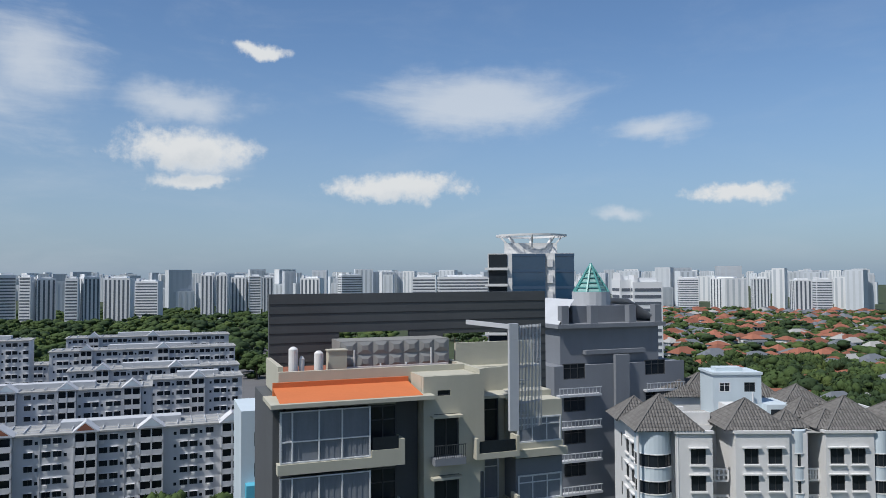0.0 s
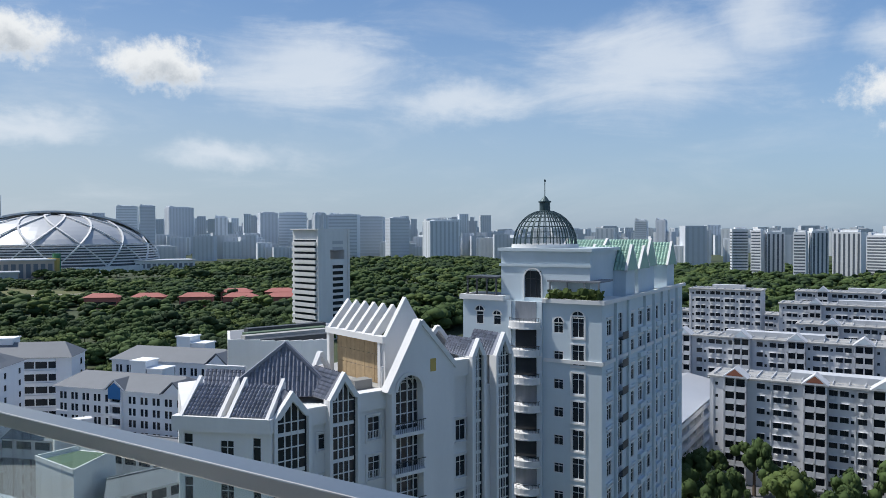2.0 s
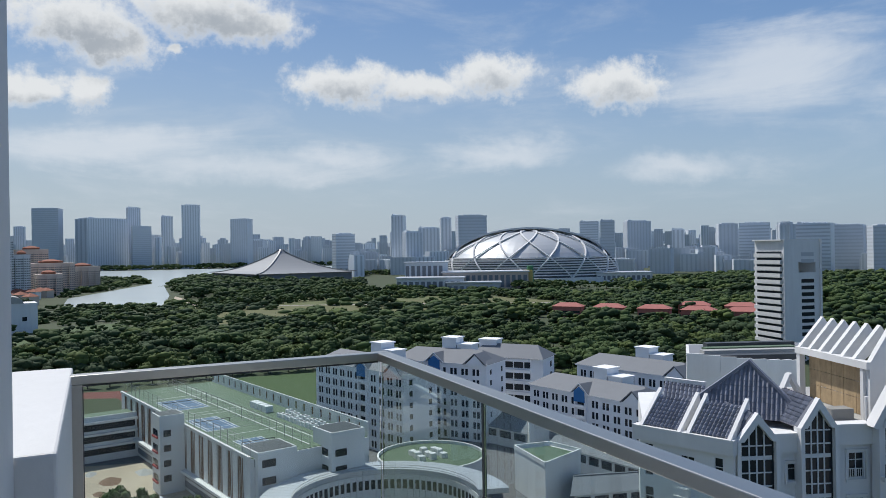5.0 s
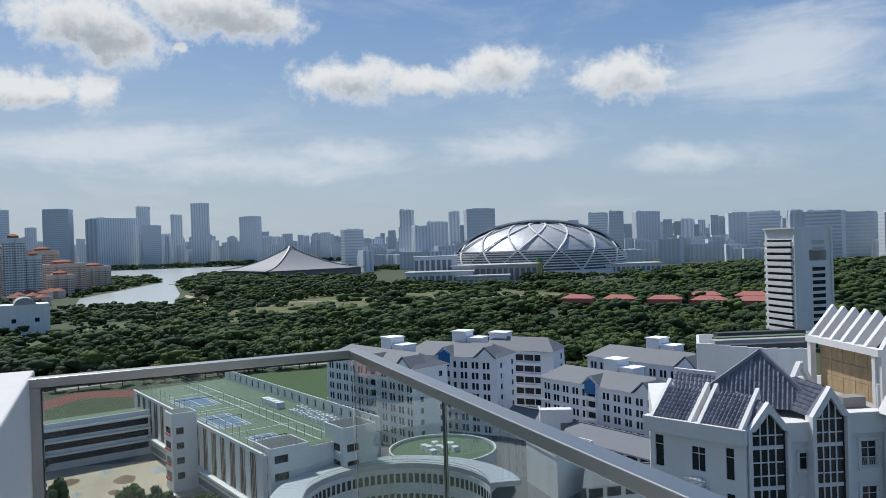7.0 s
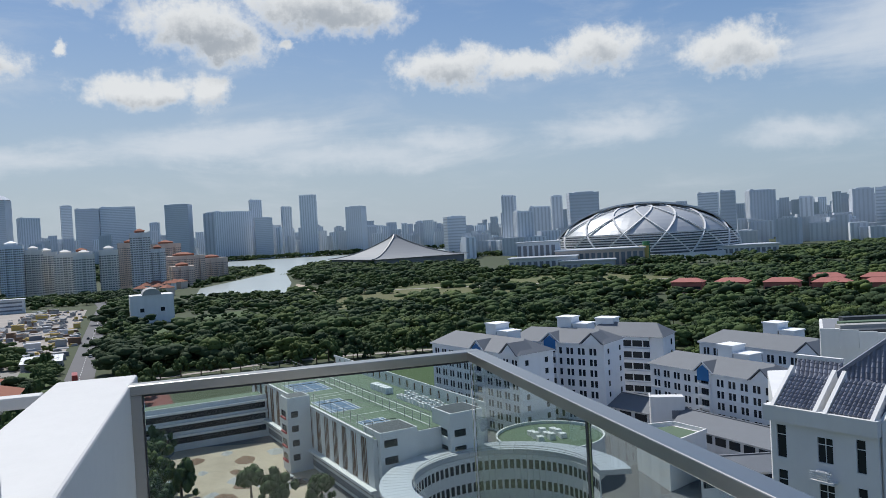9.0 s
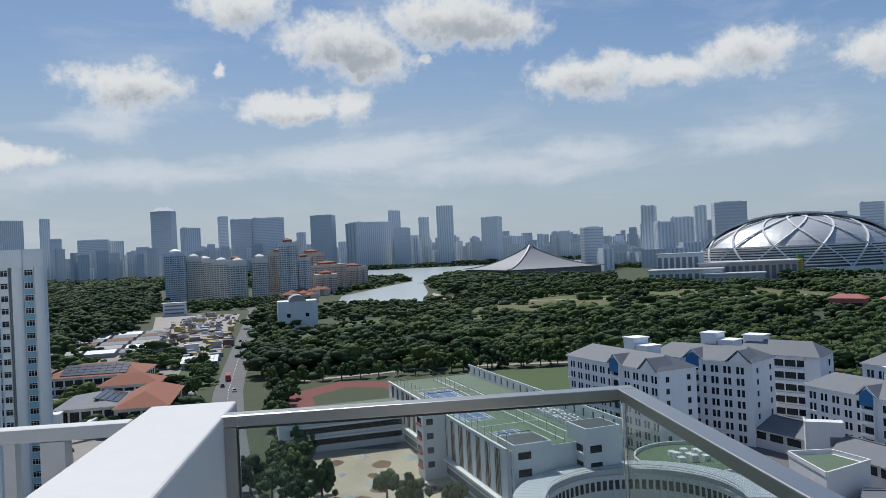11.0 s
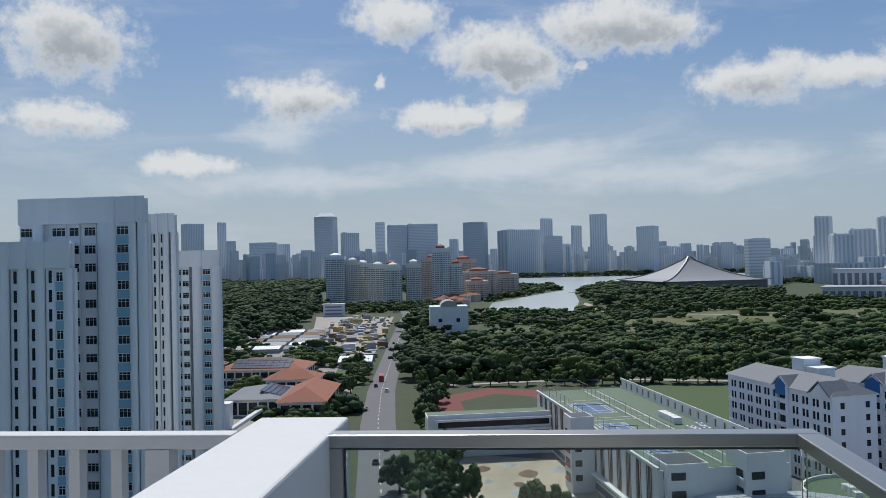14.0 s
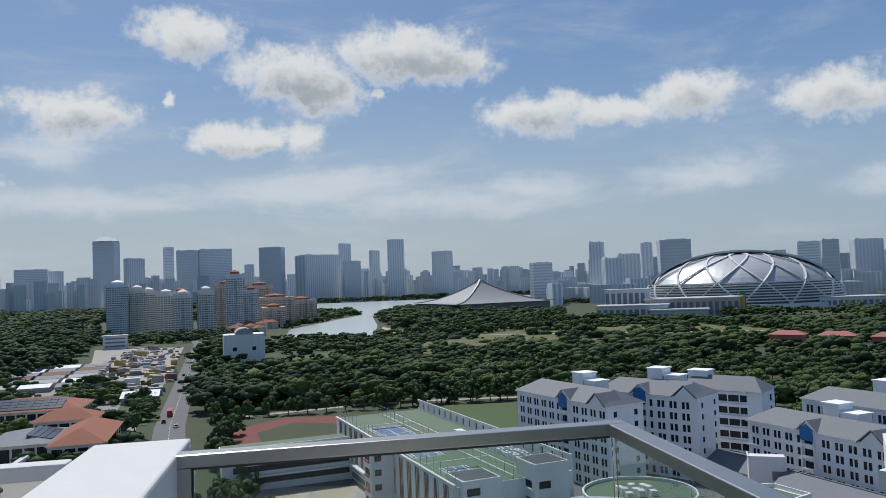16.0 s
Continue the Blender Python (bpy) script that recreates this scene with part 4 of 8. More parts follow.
# ---- tower with the wire dome ----
def dome_tower():
    th = thing("domed_apartment_tower", "pale blue apartment tower with an open lattice dome", "building", pose(-45.7, 74, 0))
    ST = 3.02
    T = 48.4
    ops = []
    for i in range(13):
        z = 46.2 - i * ST
        ops += [(2.4, z - 0.6, 1.0, 1.5, "white"), (4.6, z - 0.6, 1.0, 1.1, "white"), (11.9, z - 1.05, 1.15, 1.15, "white"), (14.0, z - 1.4, 1.4, 2.3, "white")]
    facade(th, pose(0.7, 0, 0), 16.6, 0, T, [(u - 0.7, z, w, h, s) for u, z, w, h, s in ops], PALEBLUE, "white")
    # long side
    ops = []
    for i in range(13):
        z = 45.1 - i * ST
        for u in (1.3, 5.0, 9.2, 12.5, 16.0, 19.4, 23.2, 27.0, 30.4):
            ops.append((u, z - 0.2, 1.6, 1.75 if u != 5.0 else 2.2, "white"))
    facade(th, pose(17.3, 0.26, 0, 0, 0, 90), 33.4, 0, T, ops, PALEBLUE, "white")
    b = Mesh()
    b.box(1.0, 0.4, 0, 16.9, 33.6, T - 0.1)
    part("core", b, PALEBLUE, th)
    facade(th, pose(0.7, 20, 0, 0, 0, -90), 19.7, 0, T, [(2 + 3.5 * j, 45.1 - i * ST, 1.1, 1.4, "white") for i in range(10) for j in range(5)], PALEBLUE, "white")
    b = Mesh()
    b.box(0.4, -0.35, T, 6.0, 4, T + 0.55)
    b.box(10.7, -0.35, T, 17.7, 6, T + 0.45)
    b.box(17.35, 0, T, 17.75, 33.8, T + 0.4)
    b.box(10.8, -0.18, 42.0, 17.5, 0.0, 42.4)
    b.box(17.3, 0.3, 42.0, 17.5, 33.6, 42.4)
    b.box(0.5, -0.18, 38.9, 6.0, 0.0, 39.25)
    part("cornice", b, WHITE, th)
    for i in range(13):
        z = 45.9 - i * ST
        for x0, x1 in ((13.85, 15.55),):
            b = Mesh()
            for a0, a1, h0, h1 in ((x0, x0 + 0.14, z - 1.3, z + 1.3), (x1 - 0.14, x1, z - 1.3, z + 1.3), (x0 + 0.14, x1 - 0.14, z - 1.3, z - 1.12), (x0 + 0.14, x1 - 0.14, z + 1.14, z + 1.3)):
                b.box(a0, -0.09, h0, a1, -0.002, h1)
            part("window_surround", b, WHITE, th)
    # curved balcony stack
    for i in range(13):
        z = 47.0 - i * ST
        b = Mesh()
        ring = [(8.6 + 1.9 * math.cos(a), -0.1 - 1.5 * math.sin(a)) for a in [math.pi * k / 12 for k in range(13)]]
        b.prism(ring[::-1], z - 1.35, z - 0.75)
        b.prism([(8.6 + 1.03 * (x - 8.6), -0.1 + 1.05 * (y + 0.1)) for x, y in ring[::-1]], z - 1.5, z - 1.36)
        part("balcony", b, WHITE, th)
        b = Mesh()
        rr = [(8.6 + 1.8 * math.cos(a), -0.1 - 1.4 * math.sin(a)) for a in [math.pi * k / 12 for k in range(13)]]
        for p, q in zip(rr, rr[1:]):
            b.bar((*p, z - 0.35), (*q, z - 0.35), 0.05, 0.05)
            b.bar((*p, z - 0.74), (*p, z - 0.35), 0.03, 0.03)
        part("balcony_rail", b, FRAMED, th)
        b = Mesh()
        b.box(7.4, -0.06, z - 0.7, 9.9, -0.003, z + 1.4)
        part("balcony_door", b, GLASS if i % 3 else CURTAIN, th)
        b = Mesh()
        b.box(6.55, -0.3, z - 1.5, 6.95, -0.002, z + 1.5)
        b.box(10.25, -0.3, z - 1.5, 10.65, -0.002, z + 1.5)
        part("pilaster", b, PALEBLUE, th)
    for i in range(13):
        z = 44.3 - i * ST
        b = Mesh()
        for u in (4.9,):
            b.box(17.3, u, z - 0.1, 18.0, u + 1.9, z + 0.05)
            b.box(17.95, u, z + 0.05, 18.0, u + 1.9, z + 0.75)
        part("balcony", b, FRAMED, th)
        for u in (1.2, 9.1, 12.4, 15.9, 19.3, 23.1, 26.9, 30.3):
            part("window_ledge", Mesh().box(17.3, u + 0.1, z - 0.1, 17.72 if u in (12.4, 19.3, 26.9) else 17.5, u + 2.1, z + (0.45 if u in (12.4, 19.3, 26.9) else 0.1)), PALEBLUE, th)
            part("window_head", Mesh().box(17.3, u + 0.2, z + 2.5, 17.46, u + 2.0, z + 2.68), WHITE, th)
    for x, z, r in ((2.75 + 0.15, 47.15, 0.62), (5.1, 46.75, 0.55), (12.5, 46.3, 0.62), (14.7, 46.9, 0.78)):
        k = 10
        pts = [(x + r * math.cos(math.pi * i / k), z + r * math.sin(math.pi * i / k)) for i in range(k + 1)]
        b = Mesh()
        b.add([(px, -0.05, pz) for px, pz in pts], [tuple(range(k, -1, -1))])
        part("arched_pane", b, GLASS, th)
        b = Mesh()
        for p, q in zip(pts, pts[1:]):
            b.bar((p[0], -0.07, p[1]), (q[0], -0.07, q[1]), 0.1, 0.14)
        b.bar((x, -0.08, z), (x, -0.08, z + r), 0.06, 0.06)
        b.bar((x - r, -0.08, z), (x + r, -0.08, z), 0.08, 0.08)
        part("arch_surround", b, WHITE, th)
    for y in (3.9, 8.3, 14.7, 18.6, 22.4, 26.0, 29.9):
        part("pilaster", Mesh().box(17.3, y, 0, 17.62, y + 0.55, T - 0.1), PALEBLUE, th)
    # drum and dome
    facade(th, pose(4.9, 1.4, 0), 10.6, T - 3, 53.9, [(2.95, 48.75, 2.0, 3.0, "dark")], PALEBLUE, "dark")
    b = Mesh()
    b.box(4.9, 1.66, T - 2, 15.5, 11.0, 53.9)
    b.box(4.6, 1.1, 53.9, 15.8, 11.3, 54.25)
    b.box(4.75, 1.25, 52.2, 15.65, 1.399, 52.5)
    part("drum", b, PALEBLUE, th)
    b = Mesh()
    b.cyl(8.85, 1.34, 0, 0.001, 0.001)
    n = 18
    for i in range(n):
        a0, a1 = math.pi * i / n, math.pi * (i + 1) / n
        b.bar((8.85 + 1.1 * math.cos(a0), 1.3, 50.9 + 1.1 * math.sin(a0)), (8.85 + 1.1 * math.cos(a1), 1.3, 50.9 + 1.1 * math.sin(a1)), 0.12, 0.16)
    for x in (7.75, 9.95):
        b.bar((x, 1.3, 48.6), (x, 1.3, 50.9), 0.16, 0.12)
    part("arch_surround", b, WHITE, th)
    cx, cy, cz, R = 8.5, 5.5, 54.25, 3.65
    b = Mesh()
    b.cyl(cx, cy, cz, cz + 0.4, R + 0.2, 40)
    part("dome_base", b, WHITE, th)
    for i in range(28):
        a = 2 * math.pi * i / 28
        b = Mesh()
        pts = [(cx + R * math.cos(e) * math.cos(a), cy + R * math.cos(e) * math.sin(a), cz + 0.4 + 3.9 * math.sin(e)) for e in [math.radians(k) for k in range(0, 86, 12)]]
        for p, q in zip(pts, pts[1:]):
            b.bar(p, q, 0.11, 0.11)
        part("dome_rib", b, LEAD, th)
    for k in range(1, 8):
        e = math.radians(10.5 * k)
        b = Mesh()
        pts = [(cx + R * math.cos(e) * math.cos(a), cy + R * math.cos(e) * math.sin(a), cz + 0.4 + 3.9 * math.sin(e)) for a in [2 * math.pi * j / 28 for j in range(29)]]
        for p, q in zip(pts, pts[1:]):
            b.bar(p, q, 0.07, 0.07)
        part("dome_hoop", b, LEAD, th)
    b = Mesh()
    b.cyl(cx, cy, cz + 4.2, cz + 5.2, 0.62, 12).cyl(cx, cy, cz + 5.2, cz + 5.35, 0.75, 12).cyl(cx, cy, cz + 5.35, cz + 6.0, 0.6, 12, 0.05).cyl(cx, cy, cz + 6.0, cz + 7.9, 0.05, 6)
    b.cyl(cx, cy, cz + 7.6, cz + 7.8, 0.12, 8)
    part("lantern", b, LEAD, th)
    # green tiled rear roofs
    for x, y, w, dp, h in ((12.5, 14, 4.4, 3.6, 2.6), (10.5, 20, 5.4, 4.4, 3.4), (12.6, 26.5, 4.4, 3.8, 3.0), (6, 15, 5, 9, 3.4), (12.9, 9.2, 4.0, 3.4, 2.8)):
        b = Mesh()
        b.box(x, y, T, x + w, y + dp, T + 3.2)
        part("penthouse_wall", b, PALEBLUE, th)
        b = Mesh()
        b.gable(x - 0.3, y - 0.3, x + w + 0.3, y + dp + 0.3, T + 3.2, h, "x")
        tile_roof(b, (x - 0.3, y - 0.3, T + 3.2), (x + w + 0.3, y - 0.3, T + 3.2), (x + w + 0.3, y + dp / 2, T + 3.2 + h), (x - 0.3, y + dp / 2, T + 3.2 + h), 9, int(w / 0.36))
        part("roof_tiles", b, GREENT, th, "pale green roof tiles", kind="stuff")
        b = Mesh()
        for s in (-0.3, w + 0.15):
            b.bar((x + s, y - 0.4, T + 3.15), (x + s, y + dp / 2, T + 3.3 + h), 0.3, 0.25)
            b.bar((x + s, y + dp + 0.4, T + 3.15), (x + s, y + dp / 2, T + 3.3 + h), 0.3, 0.25)
        part("coping", b, WHITE, th)
    b = Mesh()
    b.box(0.9, 0.3, T + 0.55, 4.8, 3.8, T + 0.6)
    b.box(0.9, 0.3, T + 2.4, 4.8, 3.8, T + 2.6)
    for x in (1.0, 2.2, 3.5, 4.7):
        b.box(x, 0.3, T + 0.55, x + 0.15, 0.5, T + 2.4)
    part("pavilion", b, FRAMED, th)
    b = Mesh()
    b.box(10.8, 0.8, T + 2.2, 16.8, 5, T + 2.4)
    for x in (11, 13, 15, 16.6):
        b.box(x, 0.8, T + 0.4, x + 0.15, 1.0, T + 2.2)
    part("pergola", b, GREYP, th)
    hedge = single("planter_hedge", leaf_cluster(160, (6.0, 0.9, 0.9), 0.5, 31), LEAFB, "bright green hedge along the tower's roof terrace", "hedge", pose(-45.7 + 14.2, 74.3, T + 0.9))


def leaf_cluster(n, size, leaf, seed):
    """Loose leaf clumps filling a flat ellipsoid."""
    rnd = random.Random(seed)
    b = Mesh()
    for _ in range(n):
        c = Vector((rnd.uniform(-.5, .5) * size[0], rnd.uniform(-.5, .5) * size[1], rnd.uniform(-.5, .5) * size[2]))
        a = Vector((rnd.gauss(0, 1), rnd.gauss(0, 1), rnd.gauss(0, 1))).normalized()
        t = a.orthogonal().normalized()
        u = a.cross(t)
        s = leaf * rnd.uniform(0.5, 1.2)
        b.add([c + t * s, c + u * s * 0.7, c - t * s, c - u * s * 0.7], [(0, 1, 2, 3)])
    return b


dome_tower()


# ---- public housing blocks ----
def housing(x0, y, x1, top, name_label, bays, deep=11, parts=True, ST=2.75):
    th = thing("housing_block", name_label, "building", pose(x0, y, 0), group="housing blocks")
    w = x1 - x0
    n = int(top / ST)
    z0 = top - n * ST
    ops = []
    cols = []
    u = 1.2
    k = 0
    while u < w - 1.5:
        if not any(a - 1.2 < u < c + 0.2 for a, c in bays):
            cols.append((u, 1.65 if k % 3 else 0.6))
        u += 2.05 if k % 3 else 1.3
        k += 1
    for i in range(n):
        for u, ww in cols:
            ops.append((u, z0 + i * ST + 0.95, ww, 1.25 if ww > 1 else 0.7, "plain"))
    if parts:
        facade(th, pose(0, 0, 0), w, 0, top, ops, HDBW, "plain")
    else:
        b = Mesh()
        b.box(0, 0, 0, w, 0.2, top)
        part("wall", b, HDBW, th)
        b = Mesh()
        for u, z, ww, hh, _ in ops:
            b.box(u, -0.02, z, u + ww, -0.004, z + hh)
        part("window_rows", b, GLASS, th, kind="stuff")
    b = Mesh()
    b.box(0.05, 0.3, 0, w - 0.05, deep, top)
    part("core", b, HDBW, th)
    hood = Mesh()
    for u, z, ww, hh, _ in ops:
        if ww > 1:
            hood.box(u - 0.1, -0.45, z + hh + 0.04, u + ww + 0.1, -0.002, z + hh + 0.11)
    part("window_hood_rows", hood, HDBW, th, kind="stuff")
    rnd = random.Random(int(x0) + 900)
    ac, pipe = Mesh(), Mesh()
    for u, z, ww, hh, _ in ops:
        if ww > 1 and rnd.random() < 0.45:
            ac.box(u + 0.3, -0.42, z - 0.62, u + 1.05, -0.05, z - 0.12)
    for u, ww in cols[::3]:
        pipe.box(u - 0.45, -0.14, 0, u - 0.33, -0.02, top)
    part("cooling_unit_rows", ac, WHITE, th, kind="stuff")
    part("downpipe_rows", pipe, HDBW, th, kind="stuff")
    b = Mesh()
    b.box(-0.4, -0.5, top, w + 0.4, deep + 0.4, top + 0.35)
    part("roof_slab", b, CONC, th)
    b = Mesh()
    for yy in (1.0, 3.2, 7.5, 9.5):
        b.box(0.5, yy, top + 0.5, w - 0.5, yy + 0.12, top + 0.62)
    for i in range(int(w / 3)):
        b.box(0.7 + 3 * i, 0.9, top + 0.35, 0.85 + 3 * i, 9.7, top + 0.75)
    b.box(w * 0.3, 4.5, top + 0.3, w * 0.75, 8.5, top + 1.7)
    part("roof_plant", b, PALEGREY, th)
    for a, c in bays:
        b = Mesh()
        for i in range(n):
            z = z0 + i * ST
            b.box(a, -1.3, z, c, -0.003, z + 0.25)
            b.box(a + 0.3, -1.25, z + 0.25, c - 0.3, -1.15, z + 1.2)
        b.box(a, -1.3, 0, a + 0.3, -0.003, top + 0.3)
        b.box(c - 0.3, -1.3, 0, c, -0.003, top + 0.3)
        b.box((a + c) / 2 - 0.15, -1.3, 0, (a + c) / 2 + 0.15, -0.003, top + 0.3)
        part("bay", b, HDBW, th)
        b = Mesh()
        for i in range(n):
            b.box(a + 0.3, -0.28, z0 + i * ST + 0.3, c - 0.3, -0.25, z0 + i * ST + 2.6)
        part("recess_glazing", b, GLASS, th)
        b = Mesh()
        b.gable(a - 0.4, -1.6, c + 0.4, 3.0, top + 0.36, 2.2, "y")
        part("gable_roof", b, HDBW, th)
        b = Mesh()
        m = (a + c) / 2
        b.add([(a + 0.5, -1.62, top + 0.8), (c - 0.5, -1.62, top + 0.8), (m, -1.62, top + 2.3)], [(0, 1, 2)])
        part("gable_panel", b, TERRA if (int(a) % 2) else PALEBLUE, th)
    return th


housing(-38.6, 175, 15.5, 23.4, "off-white nine-storey housing block with small gables", [(3.2, 8.0), (19.3, 23.8), (32.0, 36.9), (48.9, 53.6)])
housing(-62, 222, -5, 26.0, "off-white housing block with gabled bays behind the first", [(4, 8.5), (20, 24.5), (34, 38.5), (50, 54.5)], parts=False)
housing(-6, 240, 21, 25.5, "off-white housing block with long open corridors", [(12, 16)], parts=False)
housing(-30, 262, 22, 26.5, "off-white housing block in the middle row", [(8, 12), (30, 34)], parts=False)
housing(-40, 300, 24, 29.5, "off-white housing block in the fourth row", [(10, 14), (36, 40)], parts=False)
housing(-38, 330, 24, 32.0, "grey-white housing block in the last row", [(8, 12), (30, 34)], parts=False)
housing(-72, 298, -46, 34.0, "white housing block with long balconies", [], parts=False)
housing(-90, 330, -44, 22.0, "white low housing block beyond the gables", [], parts=False)
th = thing("car_park", "white multi-storey car park with open decks", "car park", pose(-46, 150, 0))
for i in range(5):
    b = Mesh()
    b.box(-16, 0, 2.8 * i + 2.0, 4, 60, 2.8 * i + 3.1)
    part("deck", b, LILAC, th)
for j in range(9):
    part("column", Mesh().box(3.4, j * 7, 0, 3.9, j * 7 + 0.5, 14), LILAC, th)
b = Mesh()
b.gable(-16, -1, 4.5, 61, 15.2, 2.0, "y")
part("roof", b, ROOFM, th)
th = thing("cyan_house_block", "pale block with bright cyan balconies", "building", pose(5.6, 78, 0))
facade(th, pose(0, 0, 0), 6.5, 0, 42.4, [(1.3, 41 - 3.1 * i - 2.2, 0.8, 1.4, "plain") for i in range(5)], PALEBLUE, "plain")
part("core", Mesh().box(0.05, 0.3, 0, 6.5, 9, 42.3), PALEBLUE, th)
for i in range(5):
    part("balcony", Mesh().box(0.4, -1.4, 33.6 - 3.1 * i, 5, -0.003, 35.2 - 3.1 * i), CYAN if i % 2 == 0 else WHITE, th)


# ---- white block with pyramid roofs ----
def pyramid_block():
    th = thing("white_pyramid_roof_block", "white apartment block with small brown pyramid roofs", "building", pose(48.6, 71.6, 0, 0, 0, -20.3))
    ST, TOP = 3.0, 38.1

    def wall(x0, x1, y, cols, yaw=0, ox=None):
        m = pose(x0 if ox is None else ox, y, 0, 0, 0, yaw)
        ops = [(u, TOP - 3.45 - i * ST, w, 1.75, "plain") for i in range(7) for u, w in cols]
        facade(th, m, x1 - x0, 0, TOP, ops, WHITE, "plain")
        for u, z, w, h, _ in ops:
            if w > 1.2:
                part("window_hood", Mesh().box(u - 0.25, -0.3, z + h + 0.05, u + w + 0.25, -0.003, z + h + 0.2), WHITE, th, m=m)
                part("sill", Mesh().box(u - 0.12, -0.25, z - 0.2, u + w + 0.12, -0.003, z - 0.04), WHITE, th, m=m)
        part("coping", Mesh().box(-0.15, -0.2, TOP, x1 - x0 + 0.15, 0.4, TOP + 0.3), WHITE, th, m=m)
    wall(4.15, 8.3, 0.0, [(1.7, 1.7)])
    wall(8.3, 10.9, 6.0, [(0.4, 0.8)])
    wall(10.9, 17.0, 0.0, [(1.0, 1.6), (3.7, 1.6)])
    wall(19.4, 21.1, 5.0, [])
    wall(21.1, 26.6, 0.0, [(0.5, 1.6), (2.9, 1.6)])
    wall(28.4, 36.0, 0.2, [(1.0, 1.6), (4.2, 1.6)])
    wall(0, 11.8, 13.0, [(3.4, 0.7), (6.0, 1.5), (8.6, 1.5)], -90, 0.2)
    wall(0, 5.7, 6.0, [], -90, 10.9)
    wall(0, 4.7, 5.0, [], -90, 21.1)
    part("core", Mesh().prism([(0.5, 2.0), (8.0, 0.3), (8.0, 6.3), (11.2, 6.3), (11.2, 0.3), (19.2, 0.3), (19.2, 5.3), (21.4, 5.3), (21.4, 0.3), (36, 0.5), (36, 20), (0.5, 13)], 0, TOP - 0.1), WHITE, th)
    for i in range(7):
        z = TOP - 4.6 - i * ST
        for cx, cy, r in ((2.1, 2.0, 2.08), (18.2, 1.4, 1.2), (27.5, 1.0, 1.1)):
            part("corner_bay", Mesh().cyl(cx, cy, z - 0.75, z + 0.75, r, 28), PALEBLUE, th, "pale blue curved bay")
            part("corner_glazing", Mesh().cyl(cx, cy, z + 0.75, z + 2.25, r - 0.08, 28), GLASS, th)
            for zz in (z + 0.72, z + 2.2):
                part("bay_rim", Mesh().cyl(cx, cy, zz, zz + 0.1, r + 0.06, 28), WHITE, th)
            for k in range(7):
                a = math.pi * (1.02 + 0.96 * k / 6)
                part("mullion", Mesh().bar((cx + (r - 0.03) * math.cos(a), cy + (r - 0.03) * math.sin(a), z + 0.8), (cx + (r - 0.03) * math.cos(a), cy + (r - 0.03) * math.sin(a), z + 2.2), 0.06, 0.06), FRAMED, th)
        for x0, x1, y in ((8.5, 10.6, 1.5), (19.7, 21.0, 1.5)):
            part("balcony_screen", Mesh().box(x0, y, z - 1.2, x1, y + 0.2, z - 1.0).box(x0, y, z + 0.1, x1, y + 0.2, z + 0.3), WHITE, th)
            for k in range(5):
                part("screen_bar", Mesh().box(x0 + (x1 - x0) * k / 4 - 0.09, y, z - 1.0, x0 + (x1 - x0) * k / 4 + 0.09, y + 0.2, z + 0.1), WHITE, th)
            part("screen_bar", Mesh().box(x0 + 0.1, y + 0.03, z - 0.53, x1 - 0.1, y + 0.17, z - 0.37), WHITE, th)
    for cx, cy, r in ((2.1, 2.0, 2.08), (18.2, 1.4, 1.2), (27.5, 1.0, 1.1)):
        part("corner_bay", Mesh().cyl(cx, cy, TOP - 2.3, TOP + 0.2, r, 28), PALEBLUE, th, "pale blue curved bay")
    for x in (-0.1, 4.4):
        part("downpipe", Mesh().cyl(x, 0.1, 0, TOP, 0.16, 8), WHITE, th)
    part("roof_deck", Mesh().prism([(0.5, 2.0), (8, 0.5), (11, 6.5), (19, 0.5), (35.5, 0.7), (35.5, 20), (0.7, 12.8)], TOP - 0.1, TOP - 0.04), CONC, th)
    for x0, y0, x1, y1, h in ((5.0, 5.5, 10.0, 6.0, 1.4), (0.6, 12.3, 9, 12.8, 0.9), (12.5, 7.0, 16.5, 9.5, 2.0), (9.5, 22, 18, 30, 0.6), (20, 12, 27, 18, 1.2)):
        part("roof_wall", Mesh().box(x0, y0, TOP - 0.5 if y0 < 20 else 0, x1, y1, TOP + h), WHITE, th)
    for cx, cy, r, z, h in ((3.4, 3.7, 3.9, TOP + 0.3, 3.6), (1.9, 9.6, 2.9, TOP + 0.3, 2.4), (13.6, 4.0, 3.8, TOP + 0.3, 3.0), (18.0, 3.2, 1.9, TOP + 0.3, 1.8), (25.3, 4.0, 4.0, TOP + 0.3, 3.2), (22.6, 3.0, 2.2, TOP + 0.3, 1.9),
                            (22.8, 9.0, 2.4, TOP + 0.5, 2.2), (24.6, 14.5, 3.0, TOP + 1.2, 2.2), (20.5, 19.0, 4.6, TOP - 0.3, 4.4), (11.2, 25.0, 3.4, TOP + 0.6, 3.0), (15.4, 25.5, 3.8, TOP + 0.6, 3.0), (31.5, 4.0, 3.8, TOP + 0.3, 3.0)):
        c = [(cx - r, cy - r, z), (cx + r, cy - r, z), (cx + r, cy + r, z), (cx - r, cy + r, z)]
        t = (cx, cy, z + h)
        b = Mesh()
        b.add(c + [t], [(0, 1, 4), (1, 2, 4), (2, 3, 4), (3, 0, 4), (3, 2, 1, 0)])
        for i in (0, 3):
            tile_tri(b, c[i], c[(i + 1) % 4], t, 0.36, 0.5)
        part("roof_tiles", b, BROWNT, th, "brown-grey pyramid tile roof", kind="stuff")
        for i in (0, 1, 3):
            part("hip_ridge", Mesh().bar(c[i], t, 0.2, 0.25), BROWNT, th)
